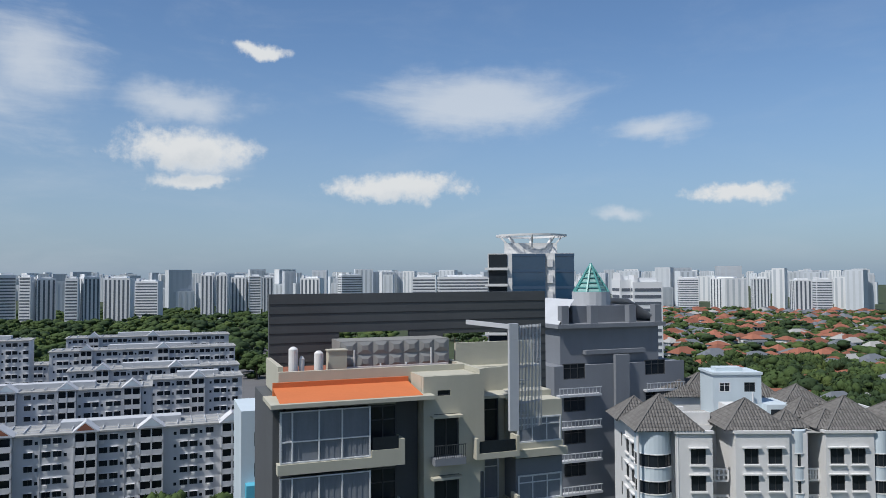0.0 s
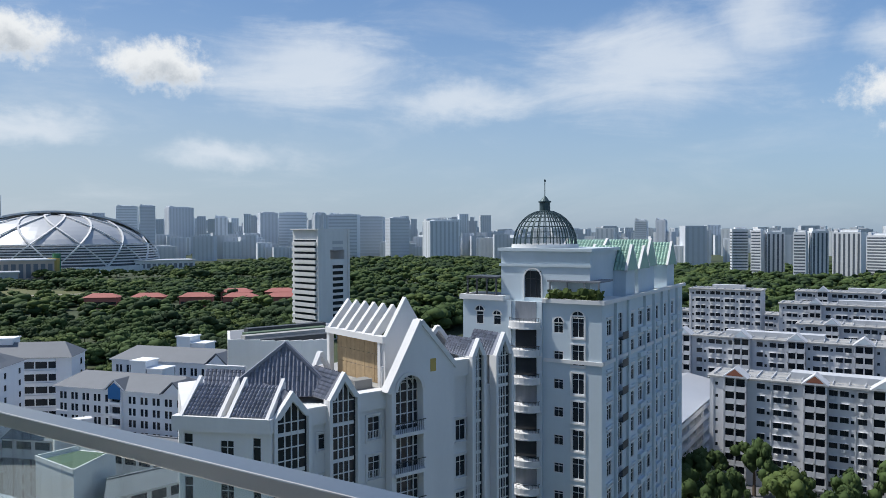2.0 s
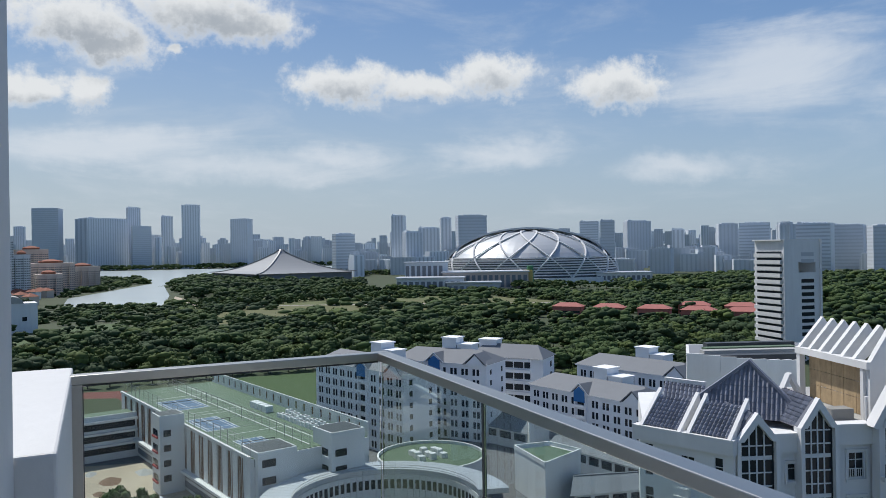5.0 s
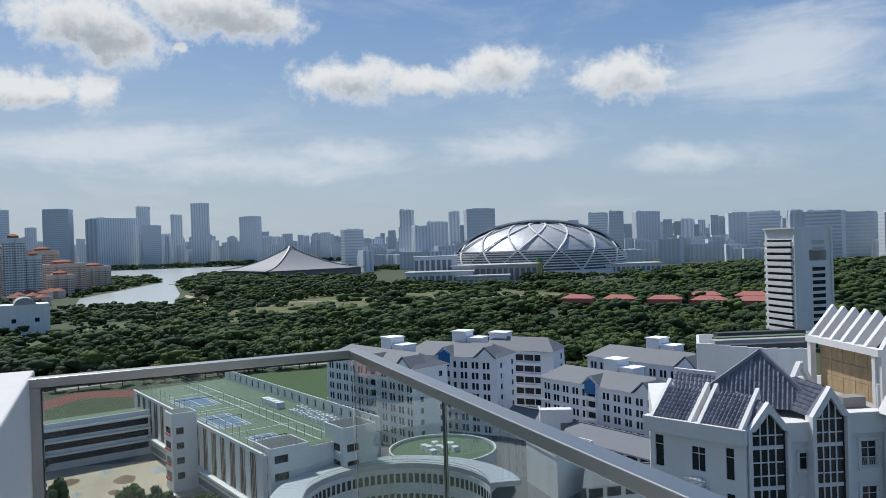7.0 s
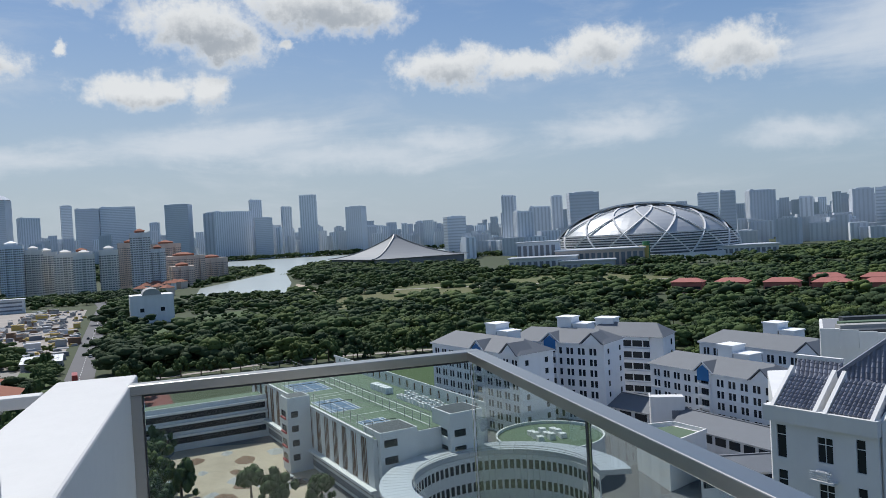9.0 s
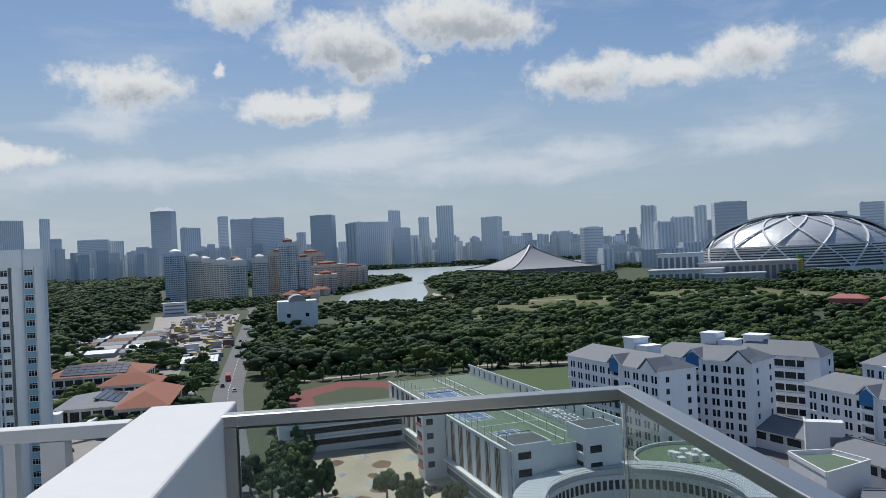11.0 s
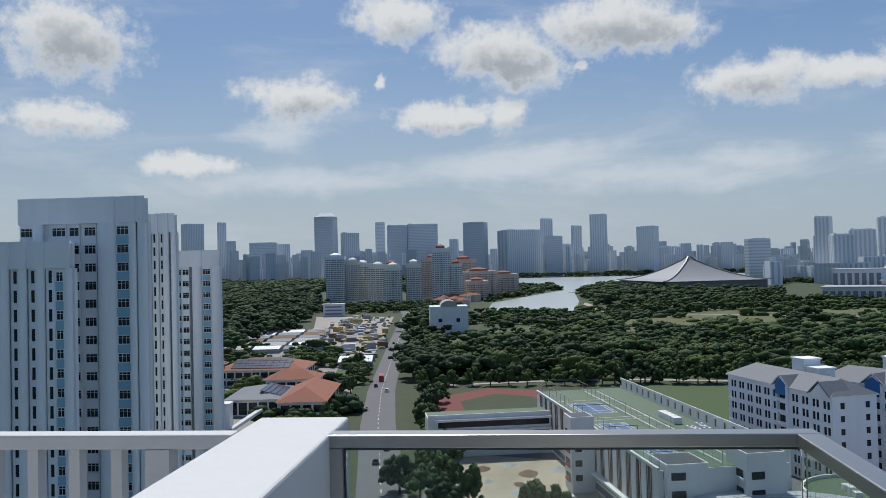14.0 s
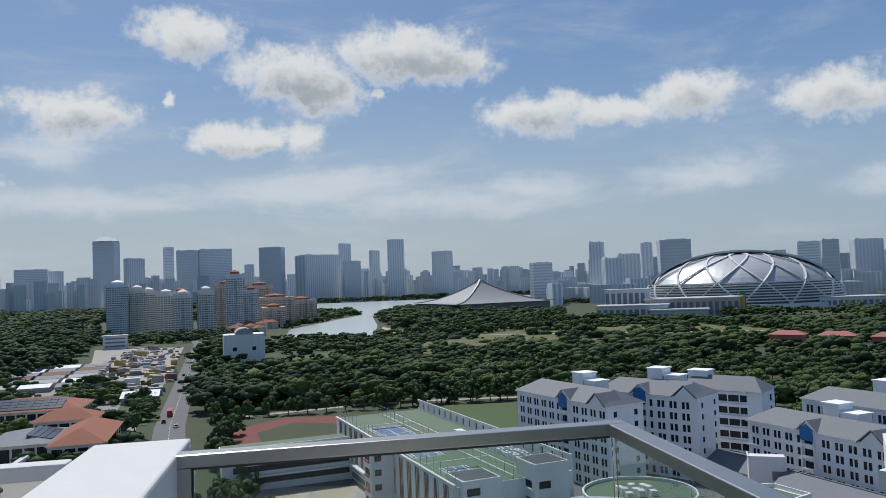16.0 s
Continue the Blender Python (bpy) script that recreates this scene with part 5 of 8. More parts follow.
    hut = thing("roof_hut", "pale blue stair hut on the white block's roof", "roof hut", pose(48.6, 71.6, 0, 0, 0, -20.3) @ pose(12.6, 11.5, 0))
    facade(hut, pose(0, 0, 0), 6.2, 30, 43.2, [(0.8, 41.0, 1.4, 1.2, "white"), (4.0, 41.0, 1.4, 1.2, "dark"), (0.9, 36.6, 0.6, 2.2, "plain"), (2.3, 36.6, 0.6, 2.2, "plain"), (3.7, 36.6, 0.6, 2.2, "plain")], PALEBLUE, "plain")
    part("core", Mesh().box(0.05, 0.3, 30, 6.2, 5, 43.1), PALEBLUE, hut)
    part("parapet", Mesh().box(-0.15, -0.15, 43.2, 6.35, 5.1, 43.5), PALEBLUE, hut)
    part("roof_box", Mesh().box(0.8, 1.0, 43.5, 4.2, 3.0, 44.0), PALEBLUE, hut)
    part("lower_wing", Mesh().box(6.21, -1.5, 30, 9.4, 4, 39.6), PALEBLUE, hut)
    part("door", Mesh().box(6.7, -1.56, 36.2, 8.4, -1.503, 39.0), GLASS, hut)
    part("vent_pipe", Mesh().cyl(4.9, -0.4, 36, 41.0, 0.12, 8), FRAMEW, hut)


pyramid_block()


def grey_block():
    th = thing("grey_apartment_block", "grey stepped apartment block with a green glass pyramid top", "building", Matrix.Translation((-1.84, -1.09, 55.95)) @ Matrix.Scale(1.42, 4) @ Matrix.Translation((1.84, 1.09, -55.95)) @ pose(33.2, 63, 0))
    ST = 3.1
    ops = [(1.0 + 3.1 * j, 46.0 - i * ST, 2.4, 1.5, "dark") for i in range(5) for j in (0, 3)]
    facade(th, pose(0, 0, 0), 15, 0, 47.3, ops, GREYP, "dark")
    b = Mesh()
    b.box(0.1, 0.3, 0, 15, 12, 47.2)
    b.box(1.5, 1.5, 47, 13, 11, 50.8)
    b.box(1.0, 1.0, 50.8, 13.6, 11.5, 51.2)
    b.box(3.8, 3.0, 51, 10.6, 9, 52.9)
    b.box(4.0, 0.9, 48.2, 11.0, 1.5, 48.6)
    b.box(6.6, -0.4, 30, 8.2, 0.0, 48.2)
    for x in (1.6, 4.9, 9.4, 12.5):
        b.box(x, 1.3, 51, x + 0.8, 2.1, 53.0)
    part("core", b, GREYP, th)
    for i in range(8):
        for x in (0.2, 10.0):
            b = Mesh()
            b.box(x, -0.7, 44.4 - i * ST, x + 4.6, -0.003, 44.6 - i * ST)
            b.box(x, -0.7, 45.2 - i * ST, x + 4.6, -0.62, 45.28 - i * ST)
            for k in range(12):
                b.box(x + k * 0.4, -0.68, 44.6 - i * ST, x + k * 0.4 + 0.06, -0.64, 45.2 - i * ST)
            part("balcony", b, PALEGREY, th)
    b = Mesh()
    b.add([(1.2, 1.2, 51.2), (4.0, 3.0, 53.6), (4.0, 9, 53.6), (1.2, 11.3, 51.2)], [(0, 1, 2, 3)])
    part("sloping_roof", b, PALEGREY, th)
    b = Mesh()
    b.add([(13.4, 1.2, 51.2), (10.4, 3.0, 53.6), (10.4, 9, 53.6), (13.4, 11.3, 51.2)], [(3, 2, 1, 0)])
    part("sloping_roof", b, PALEGREY, th)
    part("drum", Mesh().cyl(7.2, 5.0, 52.6, 54.3, 2.0, 20), PALEGREY, th)
    b = Mesh()
    green = mat("green_glazing_bars", (0.12, 0.36, 0.34), 0.4, vary=0.1)
    for k in range(8):
        a = 2 * math.pi * k / 8
        b.bar((7.2 + 1.9 * math.cos(a), 5 + 1.9 * math.sin(a), 54.3), (7.2, 5, 57.3), 0.14, 0.14)
    for q in range(6):
        r = 1.9 * (1 - q / 6)
        for k in range(8):
            a0, a1 = 2 * math.pi * k / 8, 2 * math.pi * (k + 1) / 8
            b.bar((7.2 + r * math.cos(a0), 5 + r * math.sin(a0), 54.3 + q * 0.5), (7.2 + r * math.cos(a1), 5 + r * math.sin(a1), 54.3 + q * 0.5), 0.1, 0.1)
    part("pyramid_bars", b, green, th)
    part("pyramid_glass", Mesh().cyl(7.2, 5, 54.3, 57.1, 1.75, 8, 0.02), mat("pale_green_glass", (0.25, 0.42, 0.40), 0.2, vary=0.1), th)


grey_block()


def glass_tower():
    th = thing("glass_office_tower", "white and blue glass tower with a steel ring on top", "building", pose(58, 135.5, 0, 0, 0, -25))
    b = Mesh()
    b.box(0.2, 0.2, 0, 17, 14, 60.5)
    part("core", b, WHITE, th)
    for i in range(18):
        z = 57.2 - i * 3.2
        b = Mesh()
        b.box(5.0, -0.35, z, 11.5, 0.19, z + 2.7)
        b.box(13.4, -0.2, z, 17.1, 0.19, z + 2.7)
        part("glazing", b, BLUEGL, th)
        b = Mesh()
        b.box(5.0, -0.38, z + 2.7, 11.5, 0.19, z + 3.2)
        b.box(13.4, -0.25, z + 2.7, 17.15, 0.19, z + 3.2)
        part("spandrel", b, mat("navy_spandrel", (0.05, 0.09, 0.15), 0.3, vary=0.1) if i == 0 else bpy.data.materials["navy_spandrel"], th)
        b = Mesh()
        b.box(-0.4, -0.5, z, 4.2, 0.19, z + 0.5)
        b.box(11.9, -0.1, z + 0.6, 13.0, 0.19, z + 2.2)
        part("balcony", b, WHITE, th)
        part("recess_glazing", Mesh().box(0.4, 0.0, z + 0.5, 4.0, 0.18, z + 3.1), GLASS, th)
    b = Mesh()
    b.box(3.5, 2, 60.5, 14, 12, 62.6)
    part("plant_room", b, WHITE, th)
    b = Mesh()
    for k in range(24):
        a0, a1 = 2 * math.pi * k / 24, 2 * math.pi * (k + 1) / 24
        for r in (7.0, 5.6):
            b.bar((9 + r * math.cos(a0), 6 + r * math.sin(a0), 64.2), (9 + r * math.cos(a1), 6 + r * math.sin(a1), 64.2), 0.5, 0.35)
        b.bar((9 + 5.6 * math.cos(a0), 6 + 5.6 * math.sin(a0), 64.2), (9 + 7 * math.cos(a0), 6 + 7 * math.sin(a0), 64.2), 0.2, 0.2)
        if k % 3 == 0:
            b.bar((9 + 4 * math.cos(a0), 6 + 4 * math.sin(a0), 61.5), (9 + 6.4 * math.cos(a0), 6 + 6.4 * math.sin(a0), 64.2), 0.35, 0.35)
    part("roof_ring", b, WHITE, th)


glass_tower()


# ---- white residential towers beside the road ----
def white_tower(x, y, yaw, top, strips, ST=2.93, floors=21, crown=4.2):
    """strips along the front: (kind, u0, u1, setback); kinds: pier, windows, blue, slits, joint."""
    th = thing("white_residential_tower", "tall white residential tower with blue window strips", "building", pose(x, y, 0, 0, 0, yaw), group="white towers")
    u_end = max(q[2] for q in strips)
    u_start = min(q[1] for q in strips)
    for kind, u0, u1, back in strips:
        w = u1 - u0
        if kind == "pier":
            pts = [(u0 + w / 2 + w / 2 * math.cos(a), back - min(0.9, w * 0.42) * math.sin(a)) for a in [math.pi * q / 10 for q in range(11)]]
            part("rounded_pier", Mesh().prism(pts[::-1] + [(u0, back + 1.4), (u1, back + 1.4)], 0, top - crown), TOWERW, th)
            continue
        ops = []
        for i in range(floors):
            z = top - crown - 2.0 - i * ST
            if kind in ("windows", "blue"):
                ops.append((0.12, z, w - 0.24, 1.45, "white"))
            elif kind == "slits":
                ops.append((w * 0.3, z - 0.2, w * 0.4, 1.9, "plain"))
        facade(th, pose(u0, back, 0), w, 0, top - crown, ops, TOWERW if kind != "joint" else GREYP, "white")
        if kind == "blue":
            for i in range(1, floors):
                z = top - crown - 2.0 - i * ST
                part("blue_panel", Mesh().box(u0 + 0.1, back - 0.04, z + 1.5, u1 - 0.1, back - 0.003, z + ST - 0.05), TEALGL, th)
        elif kind == "windows":
            for i in range(floors):
                z = top - crown - 2.0 - i * ST
                part("sill", Mesh().box(u0, back - 0.22, z - 0.16, u1, back - 0.003, z - 0.03), TOWERW, th)
    part("core", Mesh().prism([(u_start + 0.1, 1.2), (u_end - 0.1, 1.2), (u_end - 7.2, 14), (u_start - 6, 14)], 0, top - 0.3), TOWERW, th)
    pts = []
    for kind, u0, u1, back in strips:
        k = 0.55 if kind == "pier" else 0.2
        pts += [(u0 + 0.02, min(back, 0.3) - k), (u1 - 0.02, min(back, 0.3) - k)]
    part("crown_band", Mesh().prism(pts + [(u_end - 6.4, 13), (u_start - 6, 13)], top - crown, top), TOWERW, th)
    return th


white_tower(-118.2, -74.8, 92, 68.4, [("windows", -6.0, -3.6, 0.6), ("pier", -3.6, -1.8, 0.2), ("windows", -0.9, 1.65, 0.9), ("windows", 2.0, 3.9, 0.9), ("windows", 4.5, 6.7, 0.9), ("joint", 6.75, 7.05, 0.9),
                                      ("pier", 7.1, 10.2, 0.5), ("blue", 10.2, 12.45, 0.3), ("pier", 12.5, 13.7, 0.1), ("pier", 13.7, 15.3, 0.5)])
white_tower(-110.8, -76.1, 92, 61.2, [("pier", -3.0, -1.2, 0.2), ("slits", -1.2, 0.2, 0.5), ("pier", 0.2, 1.6, 0.2), ("slits", 1.6, 3.0, 0.5), ("pier", 3.0, 4.4, 0.2), ("slits", 4.4, 5.8, 0.4), ("blue", 5.9, 7.3, 0.3), ("pier", 7.3, 8.6, 0.4)])
white_tower(-161.9, -81.5, 92, 69.0, [("pier", 0.0, 1.2, 0.3), ("slits", 1.2, 2.3, 0.6), ("pier", 2.3, 2.9, 0.3), ("slits", 2.9, 3.9, 0.6), ("pier", 3.9, 5.2, 0.3), ("joint", 5.2, 5.5, 0.6), ("pier", 5.6, 6.8, 0.3)], floors=22)
white_tower(-186.8, -85.8, 92, 61.4, [("blue", 0.0, 0.9, 0.4), ("windows", 1.0, 2.9, 0.4), ("joint", 3.3, 3.6, 0.4), ("pier", 3.7, 6.2, 0.3), ("blue", 6.3, 8.5, 0.3), ("pier", 8.6, 10.9, 0.4)], floors=19)


# ---- slab tower over the woods ----
th = thing("slab_tower", "white narrow slab tower with balconies and a sky void", "building", pose(-259, 297, 0, 0, 0, 78))
for q in ((0, 0, 0, 20, 22, 42.5), (0, 0, 47.5, 20, 22, 58), (0, 0, 42.5, 8, 22, 47.5), (17.5, 0, 42.5, 20, 22, 47.5)):
    part("core", Mesh().box(*q), LILAC, th)
for i in range(16):
    z = 3.2 * i + 2
    if not 40 < z < 46:
        part("glazing", Mesh().box(9.5, -0.06, z + 0.4, 16.5, -0.004, z + 2.2), GLASS if z < 46 else PALEGREY, th)
    b = Mesh()
    b.box(-1.4, 1.0, z, -0.003, 21, z + 1.75)
    part("balcony", b, WHITE, th)
    part("recess_glazing", Mesh().box(-0.06, 1.5, z + 1.8, -0.004, 20.5, z + 2.8), GLASS, th)
b = Mesh()
for x in (-0.5, 19.5):
    b.box(x, -0.8, 0, x + 1.0, -0.003, 58.5)
b.box(-1.5, 0, 58, 20.6, 22, 58.6)
part("frame", b, WHITE, th)


# ---- school ----
SY = 11.2   # the school's grid


def local(x, y, yaw=SY):
    return pose(x, y, 0, 0, 0, yaw)


def dorm(x, y, yaw, w, deep, top, floors, gables, label):
    """x, y: the front right corner; the front runs back along -u."""
    th = thing("school_block", label, "building", local(x, y, yaw), group="school blocks")
    ST = (top - 1.0) / floors
    ops = []
    for i in range(floors):
        u = 1.5
        k = 0
        while u < w - 1.4:
            if not any(abs(u + 0.45 - g) < 2.3 for g in gables):
                ops.append((u, 0.7 + i * ST, 0.9, ST * 0.62, "plain"))
            u += 1.3 if k % 2 == 0 else 2.4
            k += 1
        for gq in gables:
            ops.append((gq - 1.5, 0.7 + i * ST, 3.0, ST * 0.62, "plain"))
    facade(th, pose(-w, 0, 0), w, 0, top, ops, TOWERW, "plain")
    facade(th, pose(0, 0.26, 0, 0, 0, 90), deep - 0.26, 0, top, [(u, 0.9 + i * ST, 1.2, 1.5, "plain") for i in range(floors) for u in (2.0, deep - 3.4)], TOWERW, "plain")
    part("core", Mesh().box(-w + 0.05, 0.3, 0, -0.3, deep, top - 0.05), TOWERW, th)
    RH = 3.4
    b = Mesh()
    b.hip(-w - 0.5, -0.6, 0.5, deep + 0.5, top, RH, inset=5.0)
    part("roof", b, SLATE2, th)
    part("eave", Mesh().box(-w - 0.4, -0.5, top - 0.35, 0.4, deep + 0.4, top - 0.003), TOWERW, th)
    # string course over each second floor
    for i in range(1, floors, 2):
        part("string_course", Mesh().box(-w, -0.12, 0.35 + i * ST, 0, -0.003, 0.55 + i * ST), TOWERW, th)
    for gq, wide, blue in [(g, 3.2, True) for g in gables] + [(w - 3.4, 3.6, False)]:
        x0 = gq - w
        h = wide * 0.86
        b = Mesh()
        b.add([(x0 - wide, -1.0, top), (x0 + wide, -1.0, top), (x0, -1.0, top + h), (x0 - wide, 6, top), (x0 + wide, 6, top), (x0, 6, top + h)], [(1, 4, 5, 2), (3, 0, 2, 5)])
        part("gable_roof", b, SLATE2, th)
        b = Mesh()
        b.add([(x0 - wide + 0.3, -0.85, top - 0.3), (x0 + wide - 0.3, -0.85, top - 0.3), (x0, -0.85, top + h - 0.35)], [(0, 1, 2)])
        part("gable_wall", b, TOWERW, th)
        b = Mesh()
        for q in (-1, 1):
            b.bar((x0 + q * (wide + 0.2), -1.02, top - 0.12), (x0, -1.02, top + h + 0.06), 0.12, 0.3)
        part("barge_board", b, FRAMEW if blue else SLATE2, th)
        if blue:
            b = Mesh()
            b.add([(x0 - wide * 0.62, -0.93, top - 2.2), (x0 + wide * 0.62, -0.93, top - 2.2), (x0 + wide * 0.62, -0.93, top + h * 0.22), (x0, -0.93, top + h * 0.72), (x0 - wide * 0.62, -0.93, top + h * 0.22)], [(0, 1, 2, 3, 4)])
            part("gable_panel", b, BLUE, th, "bright blue gable panel")
            for i in range(floors):
                part("balcony", Mesh().box(x0 - 1.7, -0.95, 0.3 + i * ST, x0 + 1.7, -0.003, 0.95 + i * ST), TOWERW, th)
            for q in (-1.9, 1.7):
                part("pier", Mesh().box(x0 + q, -0.8, 0, x0 + q + 0.25, -0.003, top - 0.36), TOWERW, th)
    for u, hh in ((-w * 0.42, 4.4), (-w * 0.42 - 5.2, 6.2)):
        part("stair_tower", Mesh().box(u, deep * 0.55, top - 0.4, u + 4.8, deep * 0.55 + 5, top + hh), TOWERW, th)
        part("tower_cap", Mesh().box(u - 0.3, deep * 0.55 - 0.3, top + hh, u + 5.1, deep * 0.55 + 5.3, top + hh + 0.35), TOWERW, th)
    return th


dorm(-190.2, 73.5, 18.4, 41.5, 12.5, 22.6, 7, [24], "white school block with grey hipped roof and blue gables")
dorm(-193.8, 100.9, 35.7, 32, 13, 22.6, 7, [15], "white seven-storey school block with blue gable windows")
dorm(-153, 124.3, 12.9, 41.3, 12, 16.0, 5, [20], "white school block with a blue framed gable")
dorm(-166, 150, 14.8, 40, 12, 18.6, 5, [], "white school block set behind with grey roof")
th = thing("corridor_block", "white school block with open dark corridors", "building", local(-199.2, 123.5, 39))
part("core", Mesh().box(-24, 0, 0, 0, 11, 22), TOWERW, th)
for i in range(6):
    part("corridor_opening", Mesh().box(-23.5, -0.06, 1.6 + 3.45 * i, -4.2, -0.003, 3.5 + 3.45 * i), GLASS, th)
    part("parapet", Mesh().box(-24, -0.9, 3.6 + 3.45 * i, -4.0, -0.003, 4.6 + 3.45 * i), TOWERW, th)
    for k in range(6):
        part("corridor_pier", Mesh().box(-23.4 + 3.4 * k, -0.3, 1.6 + 3.45 * i, -23.1 + 3.4 * k, -0.07, 3.59 + 3.45 * i), TOWERW, th)
    part("window", Mesh().box(0.003, 7, 1.4 + 3.45 * i, 0.06, 8.2, 3.2 + 3.45 * i), GLASS, th)
b = Mesh()
b.hip(-25, -1.4, 0.6, 11.6, 22, 3.6, inset=4)
part("roof", b, SLATE2, th)
part("stair_tower", Mesh().box(-23, 4, 22, -17, 9, 26.5).box(-23.3, 3.7, 26.5, -16.7, 9.3, 26.9), TOWERW, th)


def court_block():
    th = thing("sports_court_block", "white school block with rooftop tennis courts and patterned screens", "building", local(-153, 26, 192.6))
    LN, WD = 94, 27.5
    part("core", Mesh().box(0, -WD, 0, LN, 0, 15.2), WHITE, th)
    part("court_surface", Mesh().box(0.3, -WD + 0.3, 15.2, LN - 0.3, -0.3, 15.3), COURTG, th, "green painted court surface")
    for u0, u1, v0, v1 in ((4, 16, -9.4, -3), (28, 43, -9.4, -1.8), (56, 71, -12.5, -3)):
        part("court", Mesh().box(u0, v0, 15.304, u1, v1, 15.31), COURTB, th, "blue tennis court")
        vm, um = (v0 + v1) / 2, (u0 + u1) / 2
        for v in (v0, v0 + 0.9, vm, v1 - 0.9, v1):
            part("court_line", Mesh().box(u0, v - 0.09, 15.314, u1, v + 0.09, 15.318), LINE, th)
        for u in (u0, u0 + 3.2, u1 - 3.2, u1):
            part("court_line", Mesh().box(u - 0.09, v0, 15.320, u + 0.09, v1, 15.324), LINE, th)
        part("net", Mesh().box(um - 0.02, v0 - 0.5, 16.1, um + 0.02, v1 + 0.5, 16.25).box(um - 0.05, v0 - 0.55, 15.33, um + 0.05, v0 - 0.45, 16.25).box(um - 0.05, v1 + 0.45, 15.33, um + 0.05, v1 + 0.55, 16.25), FRAMED, th)
    for v in (-18.2, -14.5):
        part("court_line", Mesh().box(3, v - 0.12, 15.304, 90, v + 0.12, 15.31), LINE, th)
    for u in (22, 47, 50, 75):
        part("court_line", Mesh().box(u - 0.1, -18.1, 15.312, u + 0.1, -1, 15.316), LINE, th)
    # tall ball-stop fences: posts and rails
    for v, top in ((-0.21, 19.0), (-13.2, 18.4)):
        for u in range(0, LN + 1, 4):
            part("fence_post", Mesh().box(u - 0.05, v - 0.04, 15.3, u + 0.05, v + 0.04, top), STEELD, th)
        for z in (15.8, 16.6, 17.4, 18.2, top - 0.06):
            part("fence_rail", Mesh().box(0, v - 0.02, z, LN, v + 0.02, z + 0.05), STEELD, th)
    for u in (23, 52, 93.5):
        for z in (16.6, 17.8, 18.9):
            part("fence_rail", Mesh().box(u - 0.02, -13, z, u + 0.02, -0.3, z + 0.05), STEELD, th)
    # patterned front: white panels between criss-crossed brown timber strips
    rnd = random.Random(19)
    for i in range(16):
        u = 3 + i * 5.6
        part("screen_panel", Mesh().box(u + 3.1, 0.004, 5.2, u + 5.5, 0.22, 15.0), WHITE, th)
        part("screen_backing", Mesh().box(u, 0.004, 5.2, u + 3.1, 0.06, 15.0), WHITE, th)
        for k in range(4):
            a, c = u + 0.3 + 0.76 * k, u + 0.3 + 0.76 * k + rnd.uniform(-0.45, 0.45)
            part("timber_strip", Mesh().bar((a, 0.14, 5.3), (c, 0.14, 14.9), 0.1, 0.27), WOODSCR, th, "brown timber strip")
    for z0, m in ((0.8, GREYP), (3.0, CONC)):
        part("window_band", Mesh().box(1, 0.004, z0, LN - 2, 0.05, z0 + 1.5), m, th)
    for k in range(8):
        part("window", Mesh().box(4 + k * 11, 0.055, 3.2, 8 + k * 11, 0.1, 4.2), GLASS, th)
    part("ledge", Mesh().box(-1, 0.004, 4.5, LN, 1.4, 5.1), WHITE, th)
    part("roof_kerb", Mesh().box(0, -0.28, 15.3, LN, 0.3, 15.75), WHITE, th)
    # stair towers
    for u, v, s, top in ((37.5, 0.3, 5.8, 18.4), (-1.5, -9.5, 8.5, 16.6), (-4, -24, 8, 18.6)):
        b = Mesh()
        b.box(u, v, 0, u + s, v + s, top)
        part("stair_tower", b, WHITE, th)
        part("roof_deck", Mesh().box(u + 0.35, v + 0.35, top, u + s - 0.35, v + s - 0.35, top + 0.06), FRAMED, th)
        for z in (3, 6.5, 10, 13.5):
            part("stair_window", Mesh().box(u + 1.4, v + s + 0.003, z, u + s - 0.9, v + s + 0.05, z + 1.5), GLASS, th)
            part("stair_window", Mesh().box(u - 0.05, v + s * 0.55, z, u - 0.003, v + s - 0.9, z + 1.5), GLASS, th)
            part("stair_sill", Mesh().box(u + 1.2, v + s + 0.003, z - 0.5, u + s - 0.7, v + s + 0.3, z - 0.05), RED if s < 6 else WHITE, th)
    # slotted white wall along the dormitory side
    for k in range(21):
        u = k * 4.45
        part("parapet_panel", Mesh().box(u, -WD, 15.3, u + 3.0, -WD + 0.3, 18.6), WHITE, th)
        part("parapet_rail", Mesh().box(u + 3.0, -WD + 0.02, 17.9, u + 4.45, -WD + 0.28, 18.6), WHITE, th)
        part("parapet_rail", Mesh().box(u + 3.0, -WD + 0.02, 15.3, u + 4.45, -WD + 0.28, 16.0), WHITE, th)
        part("timber_strip", Mesh().box(u + 3.5, -WD + 0.1, 16.0, u + 3.9, -WD + 0.2, 17.9), WOODSCR, th)
    for i in range(28):
        u = 6 + (i % 14) * 1.9 + (0 if i < 14 else 0.6)
        v = -20.6 - (2.6 if i >= 14 else 0)
        zt = 16.3 + 0.5 * rnd.random()
        part("cooling_unit", Mesh().box(u, v - 1.5, 15.302, u + 1.25, v, zt), LILAC, th)
        part("fan_grille", Mesh().cyl(u + 0.62, v - 0.75, zt + 0.002, zt + 0.05, 0.42, 10), FRAMED, th)
    for i in range(4):
        part("cooling_unit", Mesh().box(38 + i * 2.6, -22.5, 15.32, 40.1 + i * 2.6, -20.4, 16.9), LILAC, th)


court_block()

